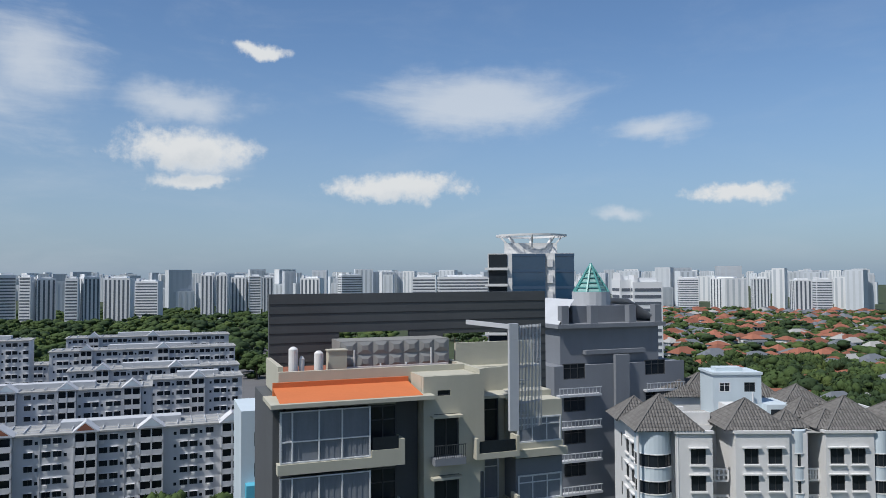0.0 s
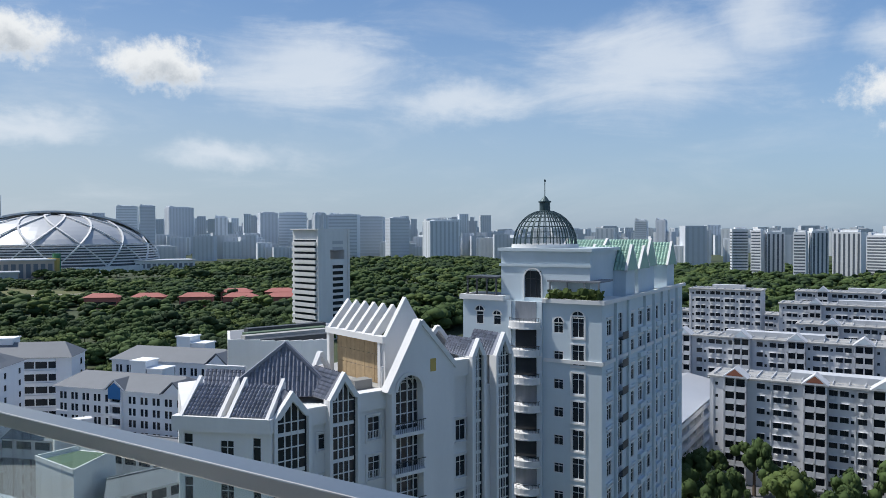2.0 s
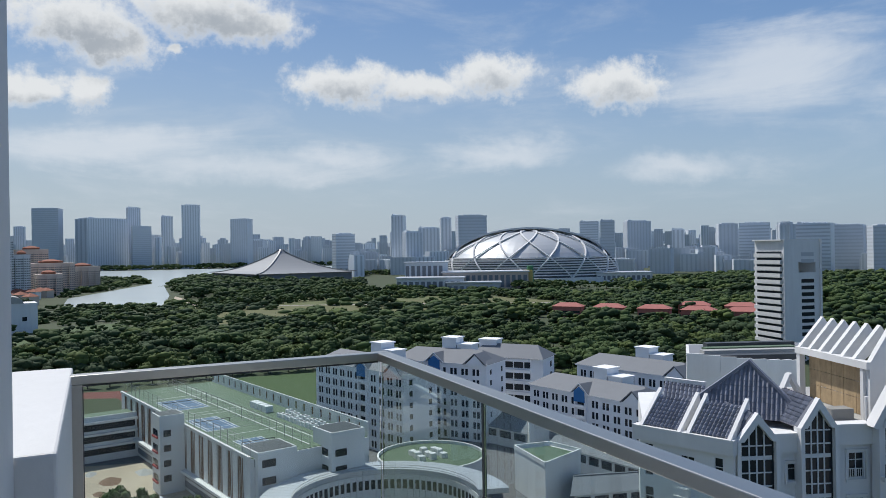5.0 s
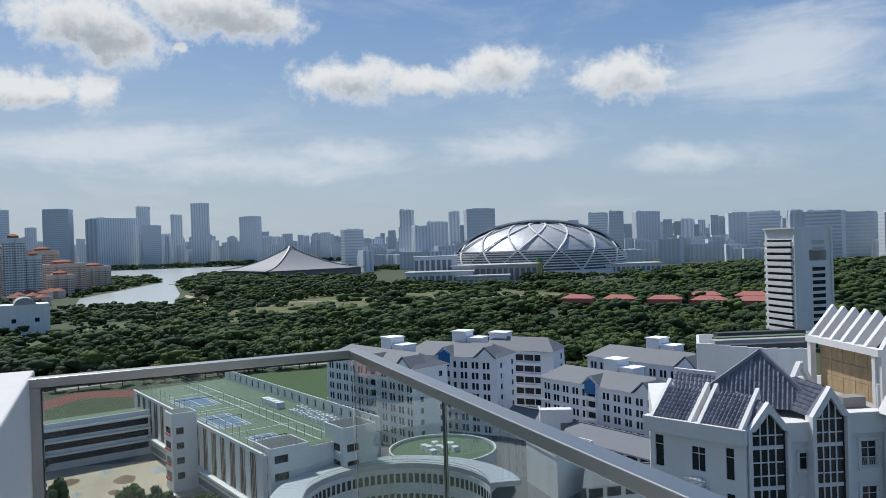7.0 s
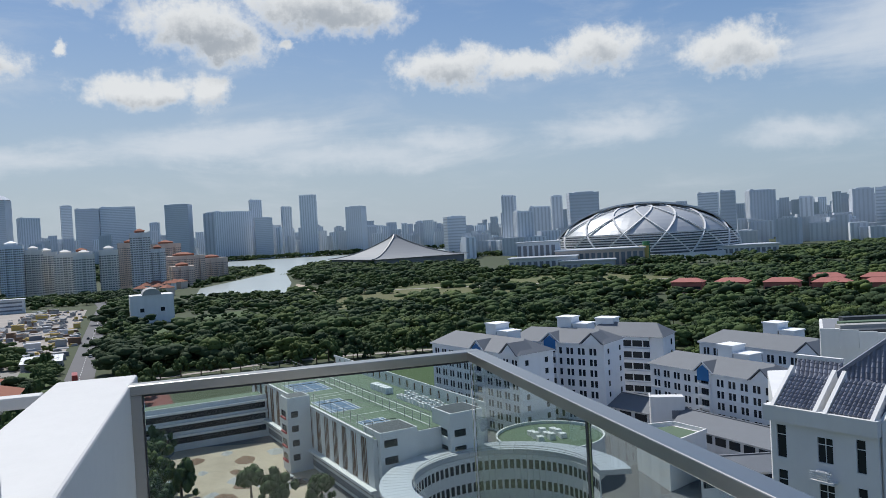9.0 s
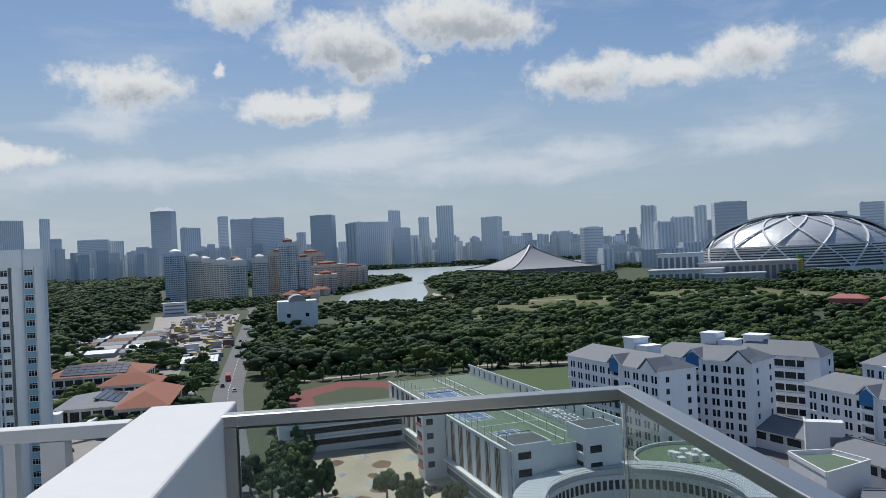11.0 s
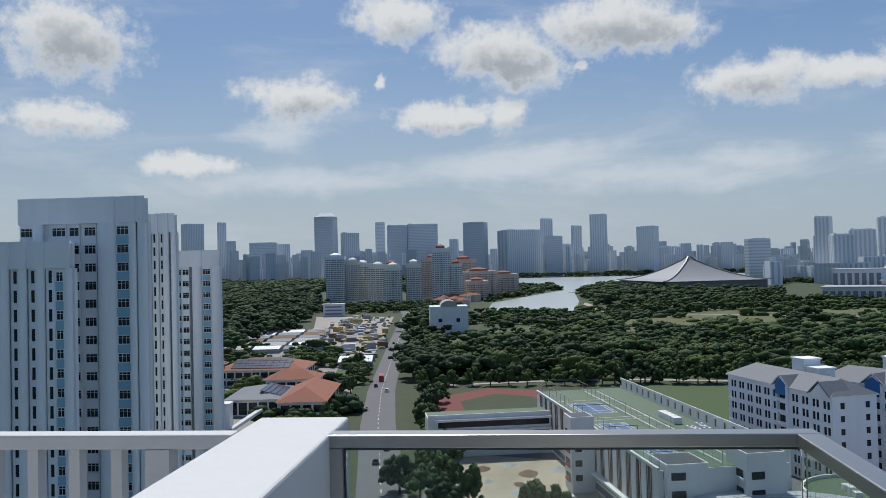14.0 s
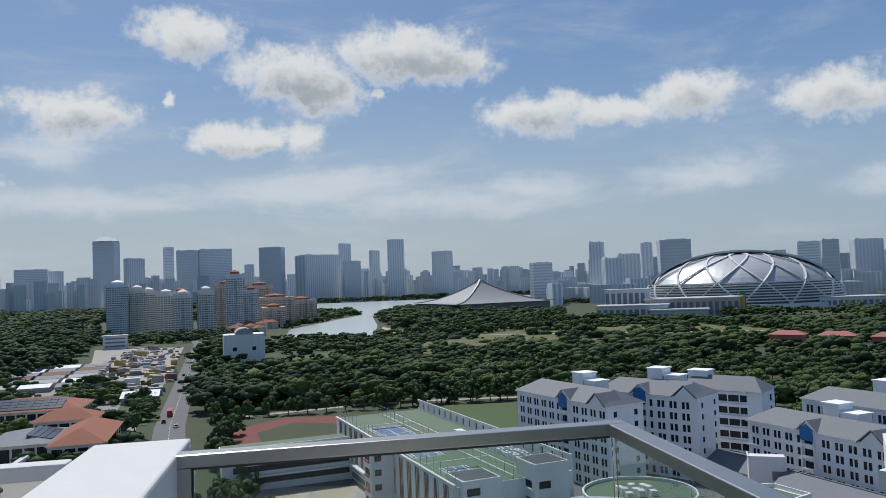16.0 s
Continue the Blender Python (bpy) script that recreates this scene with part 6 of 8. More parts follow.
th = thing("school_wing", "white three-storey school wing with long window bands", "building", local(-222, -24, SY))
part("core", Mesh().box(-10, -3, 0, 0, 34, 11.5), WHITE, th)
for z in (2.0, 5.4, 8.6):
    part("window_band", Mesh().box(0.003, 0, z, 0.06, 33, z + 1.7), GLASS, th)
    part("sunshade", Mesh().box(0.003, -1, z + 1.9, 1.1, 33.5, z + 2.5), WHITE, th)
part("roof_deck", Mesh().box(-9.7, -2.7, 11.5, -0.3, 33.7, 11.6), COURTG, th)
part("parapet", Mesh().box(-0.28, -3, 11.5, 0, 34, 12.4), WHITE, th)

# curved block below the balcony
th = thing("curved_school_hall", "curved white hall with ribbed metal roof and arcade", "building", pose(-133, 47, 0))
b, d2, gl = Mesh(), Mesh(), Mesh()
N = 48
A0, A1 = radians(75), radians(285)
for i in range(N):
    a0, a1 = A0 + (A1 - A0) * i / N, A0 + (A1 - A0) * (i + 0.96) / N
    for r0, r1, z0, z1, tgt in ((17.5, 23.5, 9.6, 10.6, b), (17.4, 17.7, 0, 9.5, d2)):
        q = [(r0 * math.cos(a0), r0 * math.sin(a0)), (r1 * math.cos(a0), r1 * math.sin(a0)), (r1 * math.cos(a1), r1 * math.sin(a1)), (r0 * math.cos(a1), r0 * math.sin(a1))]
        tgt.add([(*p, z0) for p in q] + [(*p, z1) for p in q], [(3, 2, 1, 0), (4, 5, 6, 7), (0, 1, 5, 4), (1, 2, 6, 5), (2, 3, 7, 6), (3, 0, 4, 7)])
    for zz in (2.4, 6.6):
        am = (a1 - a0) * 0.3
        q = [(17.35 * math.cos(a), 17.35 * math.sin(a)) for a in (a0, a0 + 2.2 * am)]
        gl.add([(*q[0], zz), (*q[1], zz), (*q[1], zz + 1.9), (*q[0], zz + 1.9)], [(0, 1, 2, 3)])
part("roof", b, ROOFM, th)
part("wall", d2, WHITE, th)
part("glazing", gl, GLASS, th, kind="stuff")
b = Mesh()
for i in range(N):
    a0, a1 = A0 + (A1 - A0) * i / N, A0 + (A1 - A0) * (i + 1) / N
    for r, z in ((17.2, 11.5), (17.2, 11.0)):
        b.bar((r * math.cos(a0), r * math.sin(a0), z), (r * math.cos(a1), r * math.sin(a1), z), 0.08, 0.08)
part("roof_rail", b, STEELD, th)
th = thing("green_roof_hall", "round hall with a green roof deck and plant units", "building", pose(-162, 69, 0))
part("wall", Mesh().cyl(0, 0, 0, 8.0, 12.5, 40), WHITE, th)
part("roof_deck", Mesh().cyl(0, 0, 8.0, 8.1, 12.1, 40), COURTG, th)
b = Mesh()
for k in range(40):
    a0, a1 = 2 * math.pi * k / 40, 2 * math.pi * (k + 1) / 40
    b.bar((12.3 * math.cos(a0), 12.3 * math.sin(a0), 8.4), (12.3 * math.cos(a1), 12.3 * math.sin(a1), 8.4), 0.4, 0.8)
part("parapet", b, WHITE, th)
for k in range(9):
    part("plant_unit", Mesh().box(-4 + (k % 3) * 2.6, -4 + (k // 3) * 2.8, 8.1, -2.4 + (k % 3) * 2.6, -2.6 + (k // 3) * 2.8, 9.2 + 0.3 * (k % 2)), LILAC, th)


def pitched(name, label, front, back, z0, ze, zr, over=0.8):
    """A long low building: its front and back ground lines, eave and ridge heights."""
    (ax, ay), (bx, by) = front
    (cx, cy), (dx, dy) = back
    th = thing(name, label, "building", group="school annexes")
    part("wall", Mesh().prism([(ax, ay), (bx, by), (dx, dy), (cx, cy)], 0, ze), WHITE, th)
    mx, my, nx, ny = (ax + cx) / 2, (ay + cy) / 2, (bx + dx) / 2, (by + dy) / 2
    b = Mesh()
    e = Vector((bx - ax, by - ay)).normalized() * over
    f = Vector((ax - cx, ay - cy)).normalized() * over
    A, B, C, D = [(ax - e.x + f.x, ay - e.y + f.y), (bx + e.x + f.x, by + e.y + f.y), (cx - e.x - f.x, cy - e.y - f.y), (dx + e.x - f.x, dy + e.y - f.y)]
    b.add([(*A, ze), (*B, ze), (nx + e.x, ny + e.y, zr), (mx - e.x, my - e.y, zr), (*C, ze), (*D, ze)], [(0, 1, 2, 3), (3, 2, 5, 4), (0, 3, 4), (1, 5, 2)])
    part("roof", b, SLATE2, th)
    part("ridge_cap", Mesh().bar((mx - e.x, my - e.y, zr + 0.08), (nx + e.x, ny + e.y, zr + 0.08), 0.5, 0.16), SLATE2, th)
    n = max(2, int(math.hypot(bx - ax, by - ay) / 4))
    for k in range(n):
        p, q = Vector((ax, ay)).lerp(Vector((bx, by)), (k + 0.12) / n) + f * 0.06, Vector((ax, ay)).lerp(Vector((bx, by)), (k + 0.88) / n) + f * 0.06
        part("window", Mesh().bar((p.x, p.y, ze - 1.6), (q.x, q.y, ze - 1.6), 0.06, 1.9), GLASS, th)
    return th


pitched("school_corridor", "low school corridor under a long grey pitched roof", [(-164.7, 103.9), (-137, 109.5)], [(-172, 115.5), (-147, 121.5)], 0, 6.2, 8.6)
pitched("school_corridor", "low school wing with a grey ribbed roof", [(-132, 88), (-128.5, 104)], [(-143, 97), (-139, 106.5)], 0, 5.0, 6.8)
pitched("school_corridor", "low school link roof between the white blocks", [(-196, 101), (-181, 106.5)], [(-203, 117), (-187, 121)], 0, 5.0, 7.0)
th = thing("white_stair_box", "plain white stair tower with a curved top edge", "building", pose(-172, 101.7, 0, 0, 0, 62))
part("wall", Mesh().box(0, 0, 0, 8.4, 5.0, 11.2).box(-0.15, -0.15, 11.2, 8.55, 0.2, 11.7).box(-0.15, 0.2, 11.2, 0.2, 5.1, 11.7), WHITE, th)
for z in (2.0, 6.0):
    part("louvre", Mesh().box(5.2, -0.1, z, 7.6, -0.003, z + 2.2), GREYP, th)
th = thing("green_deck_hall", "angular white hall with a sloping green roof deck", "building")
poly = [(-154.5, 87), (-139, 85.5), (-144.5, 98.5), (-153.5, 96)]
part("wall", Mesh().prism(poly, 0, 9.4), WHITE, th)
cx_, cy_ = sum(p[0] for p in poly) / 4, sum(p[1] for p in poly) / 4
part("roof_deck", Mesh().prism([(cx_ + 0.86 * (x - cx_), cy_ + 0.86 * (y - cy_)) for x, y in poly], 9.4, 9.46), COURTG, th)
for (x0, y0), (x1, y1) in zip(poly, poly[1:] + poly[:1]):
    part("parapet", Mesh().bar((x0, y0, 9.85), (x1, y1, 9.85), 0.35, 0.9), WHITE, th)

sheet("excavation", [(-226, -16), (-219, 14), (-180, 22), (-160, 12), (-165, -10), (-195, -22)], 0.1, SAND, "bare sandy ground of a dug-up school yard", "ground")
rnd = random.Random(8)
for i in range(16):
    s = rnd.uniform(1.0, 2.6)
    b = Mesh()
    n = 9
    b.add([(s * 1.6 * rnd.uniform(.7, 1.2) * math.cos(2 * math.pi * k / n), s * rnd.uniform(.7, 1.2) * math.sin(2 * math.pi * k / n), 0) for k in range(n)] + [(rnd.uniform(-.3, .3), 0, s * 0.45)],
          [(k, (k + 1) % n, n) for k in range(n)])
    single("earth_heap", b, SOIL if i % 2 else CONC, "low heap of dug earth and rubble", "heap", pose(rnd.uniform(-215, -172), rnd.uniform(-12, 14), 0.1), group="earth heaps")
sheet("running_track", [(-345, -14), (-338, 10), (-300, 22), (-270, 8), (-268, -24), (-285, -38), (-320, -36)], 0.16, TRACKR, "red rubber running track", "track")
sheet("sports_field", [(-348, 50), (-344, 96), (-262, 76), (-262, 58)], 0.16, TURF, "mown green sports field", "field")
sheet("track_infield", [(-330, -10), (-322, 6), (-296, 12), (-282, 0), (-286, -20), (-312, -24)], 0.2, GRASS, "grass inside the running track", "field")


# ---- stadium and the far shore ----
def stadium():
    th = thing("domed_stadium", "huge silver domed stadium with white lattice ribs", "stadium", pose(-1171, 712, 0, 0, 0, 149))
    R, Hh = 156.0, 82.0

    def pt(a, e, k=1.0):
        return (k * R * math.cos(e) * math.cos(a), k * R * math.cos(e) * math.sin(a), 8 + k * Hh * math.sin(e) ** 0.92)
    b = Mesh()
    nA, nE = 64, 16
    grid_ = [[pt(2 * math.pi * i / nA, radians(90 * j / nE)) for i in range(nA)] for j in range(nE)]
    for j in range(nE - 1):
        for i in range(nA):
            b.add([grid_[j][i], grid_[j][(i + 1) % nA], grid_[j + 1][(i + 1) % nA], grid_[j + 1][i]], [(0, 1, 2, 3)], 1 if j < 4 else 0)
    b.add([*grid_[nE - 1]], [tuple(range(nA))])
    part("shell", b, [mat("silver_membrane", (0.46, 0.48, 0.50), 0.45, 0.3, vary=0.05, scale=0.02), mat("dark_louvre_gap", (0.10, 0.11, 0.125), 0.6)], th)
    for j in range(8):
        b = Mesh()
        e = radians(2.5 + j * 2.7)
        for i in range(72):
            p, q = pt(2 * math.pi * i / 72, e, 1.012), pt(2 * math.pi * (i + 1) / 72, e, 1.012)
            b.bar(p, q, 2.0, 1.9)
        part("louvre", b, WHITE, th)
    for s in (1, -1):
        for i in range(14):
            b = Mesh()
            a = 2 * math.pi * i / 14
            pts = [pt(a + s * 0.75 * k / 12, radians(k * 6.2), 1.015) for k in range(13)]
            for p, q in zip(pts, pts[1:]):
                b.bar(p, q, 2.9, 1.6)
            part("rib", b, WHITE, th)
    b = Mesh()
    for i in range(24):
        a = -1.25 + 2.5 * i / 24
        c = -1.25 + 2.5 * (i + 1) / 24
        f = lambda t, y: (y, R * 0.98 * math.sin(t), 8 + Hh * 1.03 * max(math.cos(t), 0) ** 0.9)
        b.add([f(a, -44), f(c, -44), f(c, 44), f(a, 44)], [(0, 1, 2, 3)])
        b.bar(f(a, 44), f(c, 44), 3, 3)
        b.bar(f(a, -44), f(c, -44), 3, 3)
    part("sliding_roof", b, mat("pale_sliding_roof", (0.50, 0.53, 0.56), 0.4, 0.2, vary=0.06, scale=0.03), th)
    part("podium", Mesh().cyl(0, 0, 0, 8.5, 168, 64), LILAC, th)


stadium()


def indoor():
    th = thing("tented_arena", "grey arena with sweeping tent-like metal roof", "arena", pose(-1568, 353, 0, 0, 0, 12))
    b = Mesh()
    n, W, D = 20, 125.0, 107.0
    prof = lambda t: 16 + 46 * (1 - t) ** 1.8
    rings = []
    for j in range(11):
        t = j / 10
        rings.append([(-W * t, -D * t, prof(t)), (W * t, -D * t, prof(t)), (W * t, D * t, prof(t)), (-W * t, D * t, prof(t))] if j else [(-3, -3, prof(0)), (3, -3, prof(0)), (3, 3, prof(0)), (-3, 3, prof(0))])
    for r0, r1 in zip(rings, rings[1:]):
        for i in range(4):
            b.add([r1[i], r1[(i + 1) % 4], r0[(i + 1) % 4], r0[i]], [(0, 1, 2, 3)])
    part("roof", b, mat("dull_arena_roof", (0.24, 0.25, 0.26), 0.5, 0.2, vary=0.06, scale=0.02), th)
    part("wall", Mesh().box(-118, -100, 0, 118, 100, 16.5), GREYP, th)
    b = Mesh()
    for i in range(4):
        for r0, r1 in zip(rings, rings[1:]):
            b.bar((*r0[i][:2], r0[i][2] + 1), (*r1[i][:2], r1[i][2] + 1), 3.0, 1.5)
    part("ridge", b, STEELD, th)


indoor()


def slabs(name, rows, wallmat, bandmat, label, category, group):
    """Far towers (x, y, width, top): each a body with window bands and a roof box."""
    for i, (x, y, w, top) in enumerate(rows):
        rnd = random.Random(i * 7 + len(rows))
        yaw = math.degrees(math.atan2(y, x)) - 90 + rnd.uniform(-25, 25)
        th = thing(name, label, category, pose(x, y, 0, 0, 0, yaw), group=group)
        dp = max(12, w * rnd.uniform(0.45, 0.8))
        n = max(2, round(w / (9 if top > 65 else 5)))
        b = Mesh()
        b.box(-w / 2, -dp / 2, 0, w / 2, dp / 2, top - 2)
        part("body", b, wallmat[i % len(wallmat)], th)
        b = Mesh()
        st = 3.4 if top < 80 else 7.5
        k = 0
        if rnd.random() < 0.5:
            z = 4.0
            while z < top - 5:
                b.box(-w / 2 + 0.8, -dp / 2 - 0.15, z, w / 2 - 0.8, -dp / 2 - 0.02, z + st * 0.42)
                b.box(-w / 2 - 0.15, -dp / 2 + 1, z, -w / 2 - 0.02, dp / 2 - 1, z + st * 0.42)
                z += st
        else:
            # upright strips lie flat on the wall; slab_block's dark ones paint recess shade
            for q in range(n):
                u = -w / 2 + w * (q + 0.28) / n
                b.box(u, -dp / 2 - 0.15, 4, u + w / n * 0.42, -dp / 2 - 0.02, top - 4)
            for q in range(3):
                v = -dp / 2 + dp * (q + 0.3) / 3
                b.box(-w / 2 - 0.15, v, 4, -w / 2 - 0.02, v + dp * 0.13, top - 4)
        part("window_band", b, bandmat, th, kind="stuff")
        b = Mesh()
        b.box(-w * 0.3, -dp * 0.3, top - 2, w * 0.35, dp * 0.3, top)
        if rnd.random() < 0.5:
            b.box(-w * 0.45, -dp * 0.45, top - 2, -w * 0.33, dp * 0.4, top + 1.5)
        if name == "office_tower" and i == 5:
            b.cyl(0, 0, top - 2, top + 16, w * 0.62, 8, w * 0.3)
        part("roof_box", b, wallmat[i % len(wallmat)], th)


# concrete paled and blued in its base colour to stand for aerial haze
FAR3 = mat("haze_paled_grey_concrete", (0.58, 0.62, 0.67), 0.7, vary=0.12, scale=0.02)
DOWNTOWN = [
    (-2383, -1047, 61, 214), (-2512, -999, 28, 224), (-2430, -935, 31, 156), (-2276, -772, 81, 142),
    (-2342, -729, 40, 138), (-2136, -538, 55, 206), (-2054, -450, 46, 154), (-2465, -438, 30, 206),
    (-2276, -350, 60, 183), (-2306, -277, 92, 186), (-2296, -180, 26, 138), (-2000, -99, 57, 170),
    (-2002, 17, 97, 146), (-2101, 93, 31, 180), (-1950, 103, 43, 126), (-1996, 166, 25, 153),
    (-1941, 217, 42, 178), (-1874, 327, 44, 141), (-1770, 697, 32, 147), (-1864, 581, 53, 104),
]
NORTHSHORE = [
    (-1722, 805, 27, 140), (-1649, 840, 71, 142), (-1923, 847, 58, 121), (-1514, 1149, 34, 125),
    (-1864, 1349, 55, 137), (-1780, 1458, 72, 135), (-1482, 1344, 31, 102), (-1332, 1356, 43, 110),
    (-1355, 1471, 70, 113), (-1109, 1289, 26, 104), (-1190, 1481, 40, 105), (-1140, 1520, 66, 100),
    (-785, 1278, 63, 83), (-1108, 1290, 32, 100), (-1098, 1363, 67, 102), (-1029, 1477, 49, 95),
    (-372, 1245, 20, 78), (-354, 1302, 17, 79), (-1664, 690, 41, 103),
]
SLABS = [
    (-164, 935, 18, 62), (-142, 928, 12, 60), (-125, 936, 19, 58), (-96, 914, 13, 58),
    (-80, 926, 18, 59), (-51, 957, 29, 58), (-19, 989, 28, 54), (50, 998, 15, 62),
    (68, 996, 14, 62), (90, 1005, 19, 59), (109, 1003, 15, 60), (124, 991, 13, 59),
    (180, 982, 26, 57), (251, 1069, 32, 61), (273, 803, 26, 58), (318, 796, 58, 58),
    (213, 360, 5, 56), (220, 332, 6, 56), (229, 325, 15, 55), (743, 940, 29, 54),
    (850, 981, 43, 54), (853, 910, 24, 54), (786, 767, 22, 52), (840, 782, 21, 52),
]


slabs("office_tower", [(1.6 * x, 1.6 * y, 1.6 * w, 56 + 1.6 * (h - 56)) if i < 18 else (x, y, w, h) for i, (x, y, w, h) in enumerate(DOWNTOWN)], [FAR1, FAR1, FAR3], FARW, "distant office tower on the skyline in haze-paled blue-grey", "tower", "skyline towers")
slabs("distant_tower", NORTHSHORE, [FAR1, FAR3], FARW, "distant apartment tower on the skyline in haze-paled grey", "tower", "skyline towers")
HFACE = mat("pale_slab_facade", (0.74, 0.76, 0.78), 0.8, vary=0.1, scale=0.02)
# dark band colour: windows, and the shade of recesses that are not modelled
slabs("slab_block", SLABS, [HFACE], mat("slab_window_and_recess_shade", (0.11, 0.13, 0.16), 0.7, vary=0.15, scale=0.05), "distant white housing slab with dark strips painted as recess shade", "tower", "distant slabs")


def city(name, count, a0, a1, d0, d1, h0, h1, w0, w1, mats, seed, label):
    """Thousands of small far buildings, joined."""
    rnd = random.Random(seed)
    b, wn = Mesh(), Mesh()
    for _ in range(count):
        a, d = radians(rnd.uniform(a0, a1)), math.sqrt(rnd.uniform(d0 * d0, d1 * d1))
        x, y, w, dp, h = d * math.cos(a), d * math.sin(a), rnd.uniform(w0, w1), rnd.uniform(w0, w1) * 0.6, rnd.uniform(h0, h1) * (0.8 + 0.2 * d / d1)
        t = a + math.pi / 2 + rnd.uniform(-0.5, 0.5)
        c, s = math.cos(t), math.sin(t)
        q = [(x + u * c - v * s, y + u * s + v * c) for u, v in ((-w / 2, -dp / 2), (w / 2, -dp / 2), (w / 2, dp / 2), (-w / 2, dp / 2))]
        b.prism(q, 0, h, rnd.randrange(len(mats)))
        n = max(2, int(w / 8))
        for (p0, p1) in (((q[2]), (q[3])), ((q[0]), (q[1]))):
            for j in range(n):
                f0, f1 = (j + 0.25) / n, (j + 0.65) / n
                e0 = Vector(p0).lerp(Vector(p1), f0)
                e1 = Vector(p0).lerp(Vector(p1), f1)
                o = (Vector(p1) - Vector(p0)).normalized()
                o = Vector((o.y, -o.x)) * 0.3
                e0, e1 = e0 + o, e1 + o
                wn.add([(*e0, 2), (*e1, 2), (*e1, h - 2), (*e0, h - 2)], [(0, 1, 2, 3)])
    th = thing(name, label, "buildings", kind="stuff")
    part("bodies", b, mats, th, kind="stuff")
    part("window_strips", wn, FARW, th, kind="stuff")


city("north_city", 1000, 40, 118, 1250, 4500, 38, 84, 18, 42, [HFACE, FAR2, FAR2, FAR3], 3, "countless apartment blocks in haze-paled colours far to the horizon")
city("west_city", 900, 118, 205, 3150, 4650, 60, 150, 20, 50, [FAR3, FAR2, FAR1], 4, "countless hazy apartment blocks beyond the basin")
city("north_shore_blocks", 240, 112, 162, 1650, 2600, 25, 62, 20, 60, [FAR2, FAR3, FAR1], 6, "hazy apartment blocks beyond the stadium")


# condominiums by the basin
CONDOW = mat("shaded_condominium_glass", (0.14, 0.15, 0.16), 0.35, vary=0.2, scale=0.05)
def condo(x, y, w, dp, top, wm, roof):
    th = thing("condominium_tower", "pale condominium tower with terracotta roof by the basin", "tower", pose(x, y, 0, 0, 0, 8), group="condominiums")
    part("body", Mesh().box(-dp / 2, -w / 2, 0, dp / 2, w / 2, top), wm, th)
    bays = max(2, int(w / 10))
    bw = w / bays
    b = Mesh()
    for k in range(bays):
        v = -w / 2 + bw * k
        part("bay", Mesh().box(dp / 2 + 0.003, v + bw * 0.2, 0, dp / 2 + 2.6, v + bw * 0.8, top - 3 + 2 * (k % 2)), wm, th)
        for i in range(1, int(top / 3.2) - 1):
            z = 3.2 * i
            for u0, u1, x0 in ((0.02, 0.17, 0.02), (0.27, 0.46, 2.62), (0.54, 0.73, 2.62), (0.83, 0.98, 0.02)):
                b.box(dp / 2 + x0, v + bw * u0, z + 1.0, dp / 2 + x0 + 0.25, v + bw * u1, z + 2.4)
    for side in (-1, 1):
        for i in range(1, int(top / 3.2) - 1):
            for k in range(3):
                u = -dp / 2 + dp * (k + 0.25) / 3
                y0, y1 = sorted((side * (w / 2 + 0.02), side * (w / 2 + 0.25)))
                b.box(u, y0, 3.2 * i + 0.9, u + dp / 6, y1, 3.2 * i + 2.6)
    part("window_band", b, CONDOW, th, kind="stuff")
    part("parapet", Mesh().box(-dp / 2 - 0.5, -w / 2 - 0.5, top + 0.004, dp / 2 + 0.5, w / 2 + 0.5, top + 1.2), wm, th)
    b = Mesh()
    b.box(-dp / 4, -w / 4, top + 1.2, dp / 4, w / 4, top + 4)
    b.hip(-dp / 4 - 1, -w / 4 - 1, dp / 4 + 1, w / 4 + 1, top + 4, 3)
    part("roof", b, roof, th)


for x, y, w, top, wm, roof in ((-1150, -112, 26, 82, LILAC, TERRA), (-1120, -150, 24, 60, PALEC, PALEC), (-1100, -178, 26, 56, PALEC, PALEC), (-1180, -215, 28, 58, PALEC, PALEC), (-1230, -250, 30, 62, PALEC, PALEC), (-1250, -205, 30, 60, LILAC, TERRA),
                               (-1300, -140, 40, 70, PEACH, TERRA), (-1330, -90, 45, 66, PEACH, TERRA), (-1260, -60, 60, 45, PEACH, TERRA), (-1200, -60, 34, 30, PEACH, TERRA), (-1350, -20, 50, 38, PEACH, TERRA), (-1190, -285, 30, 74, FAR1, FAR1), (-1210, -262, 24, 66, PALEC, PALEC), (-1160, -90, 20, 58, LILAC, TERRA)):
    condo(x, y, w, w * 0.8, top, wm, roof)
rnd = random.Random(12)
for i in range(26):
    x, y = rnd.uniform(-1330, -985), rnd.uniform(-105, -50)
    th = thing("terrace_house", "peach waterfront house with terracotta roof", "house", pose(x, y, 0, 0, 0, rnd.uniform(0, 90)), group="waterfront houses")
    part("wall", Mesh().box(-7, -6, 0, 7, 6, 10), PEACH if i % 3 else LILAC, th)
    b = Mesh()
    b.hip(-8, -7, 8, 7, 10, 4)
    part("roof", b, TERRA, th)

# white hall with a barrel roof beside the road
th = thing("white_hall", "white windowless hall with a barrel roof", "building", pose(-640, -57, 0, 0, 0, 8))
part("wall", Mesh().box(-12, -16, 0, 12, 16, 22), LILAC, th)
b = Mesh()
k = [(7 * math.cos(math.pi * i / 10), 5 * math.sin(math.pi * i / 10)) for i in range(11)]
b.add([(12.5, y, 22 + z) for y, z in k] + [(-12, y, 22 + z) for y, z in k], [tuple(range(11)), tuple(range(21, 10, -1))] + [(i, i + 11, i + 12, i + 1) for i in range(10)])
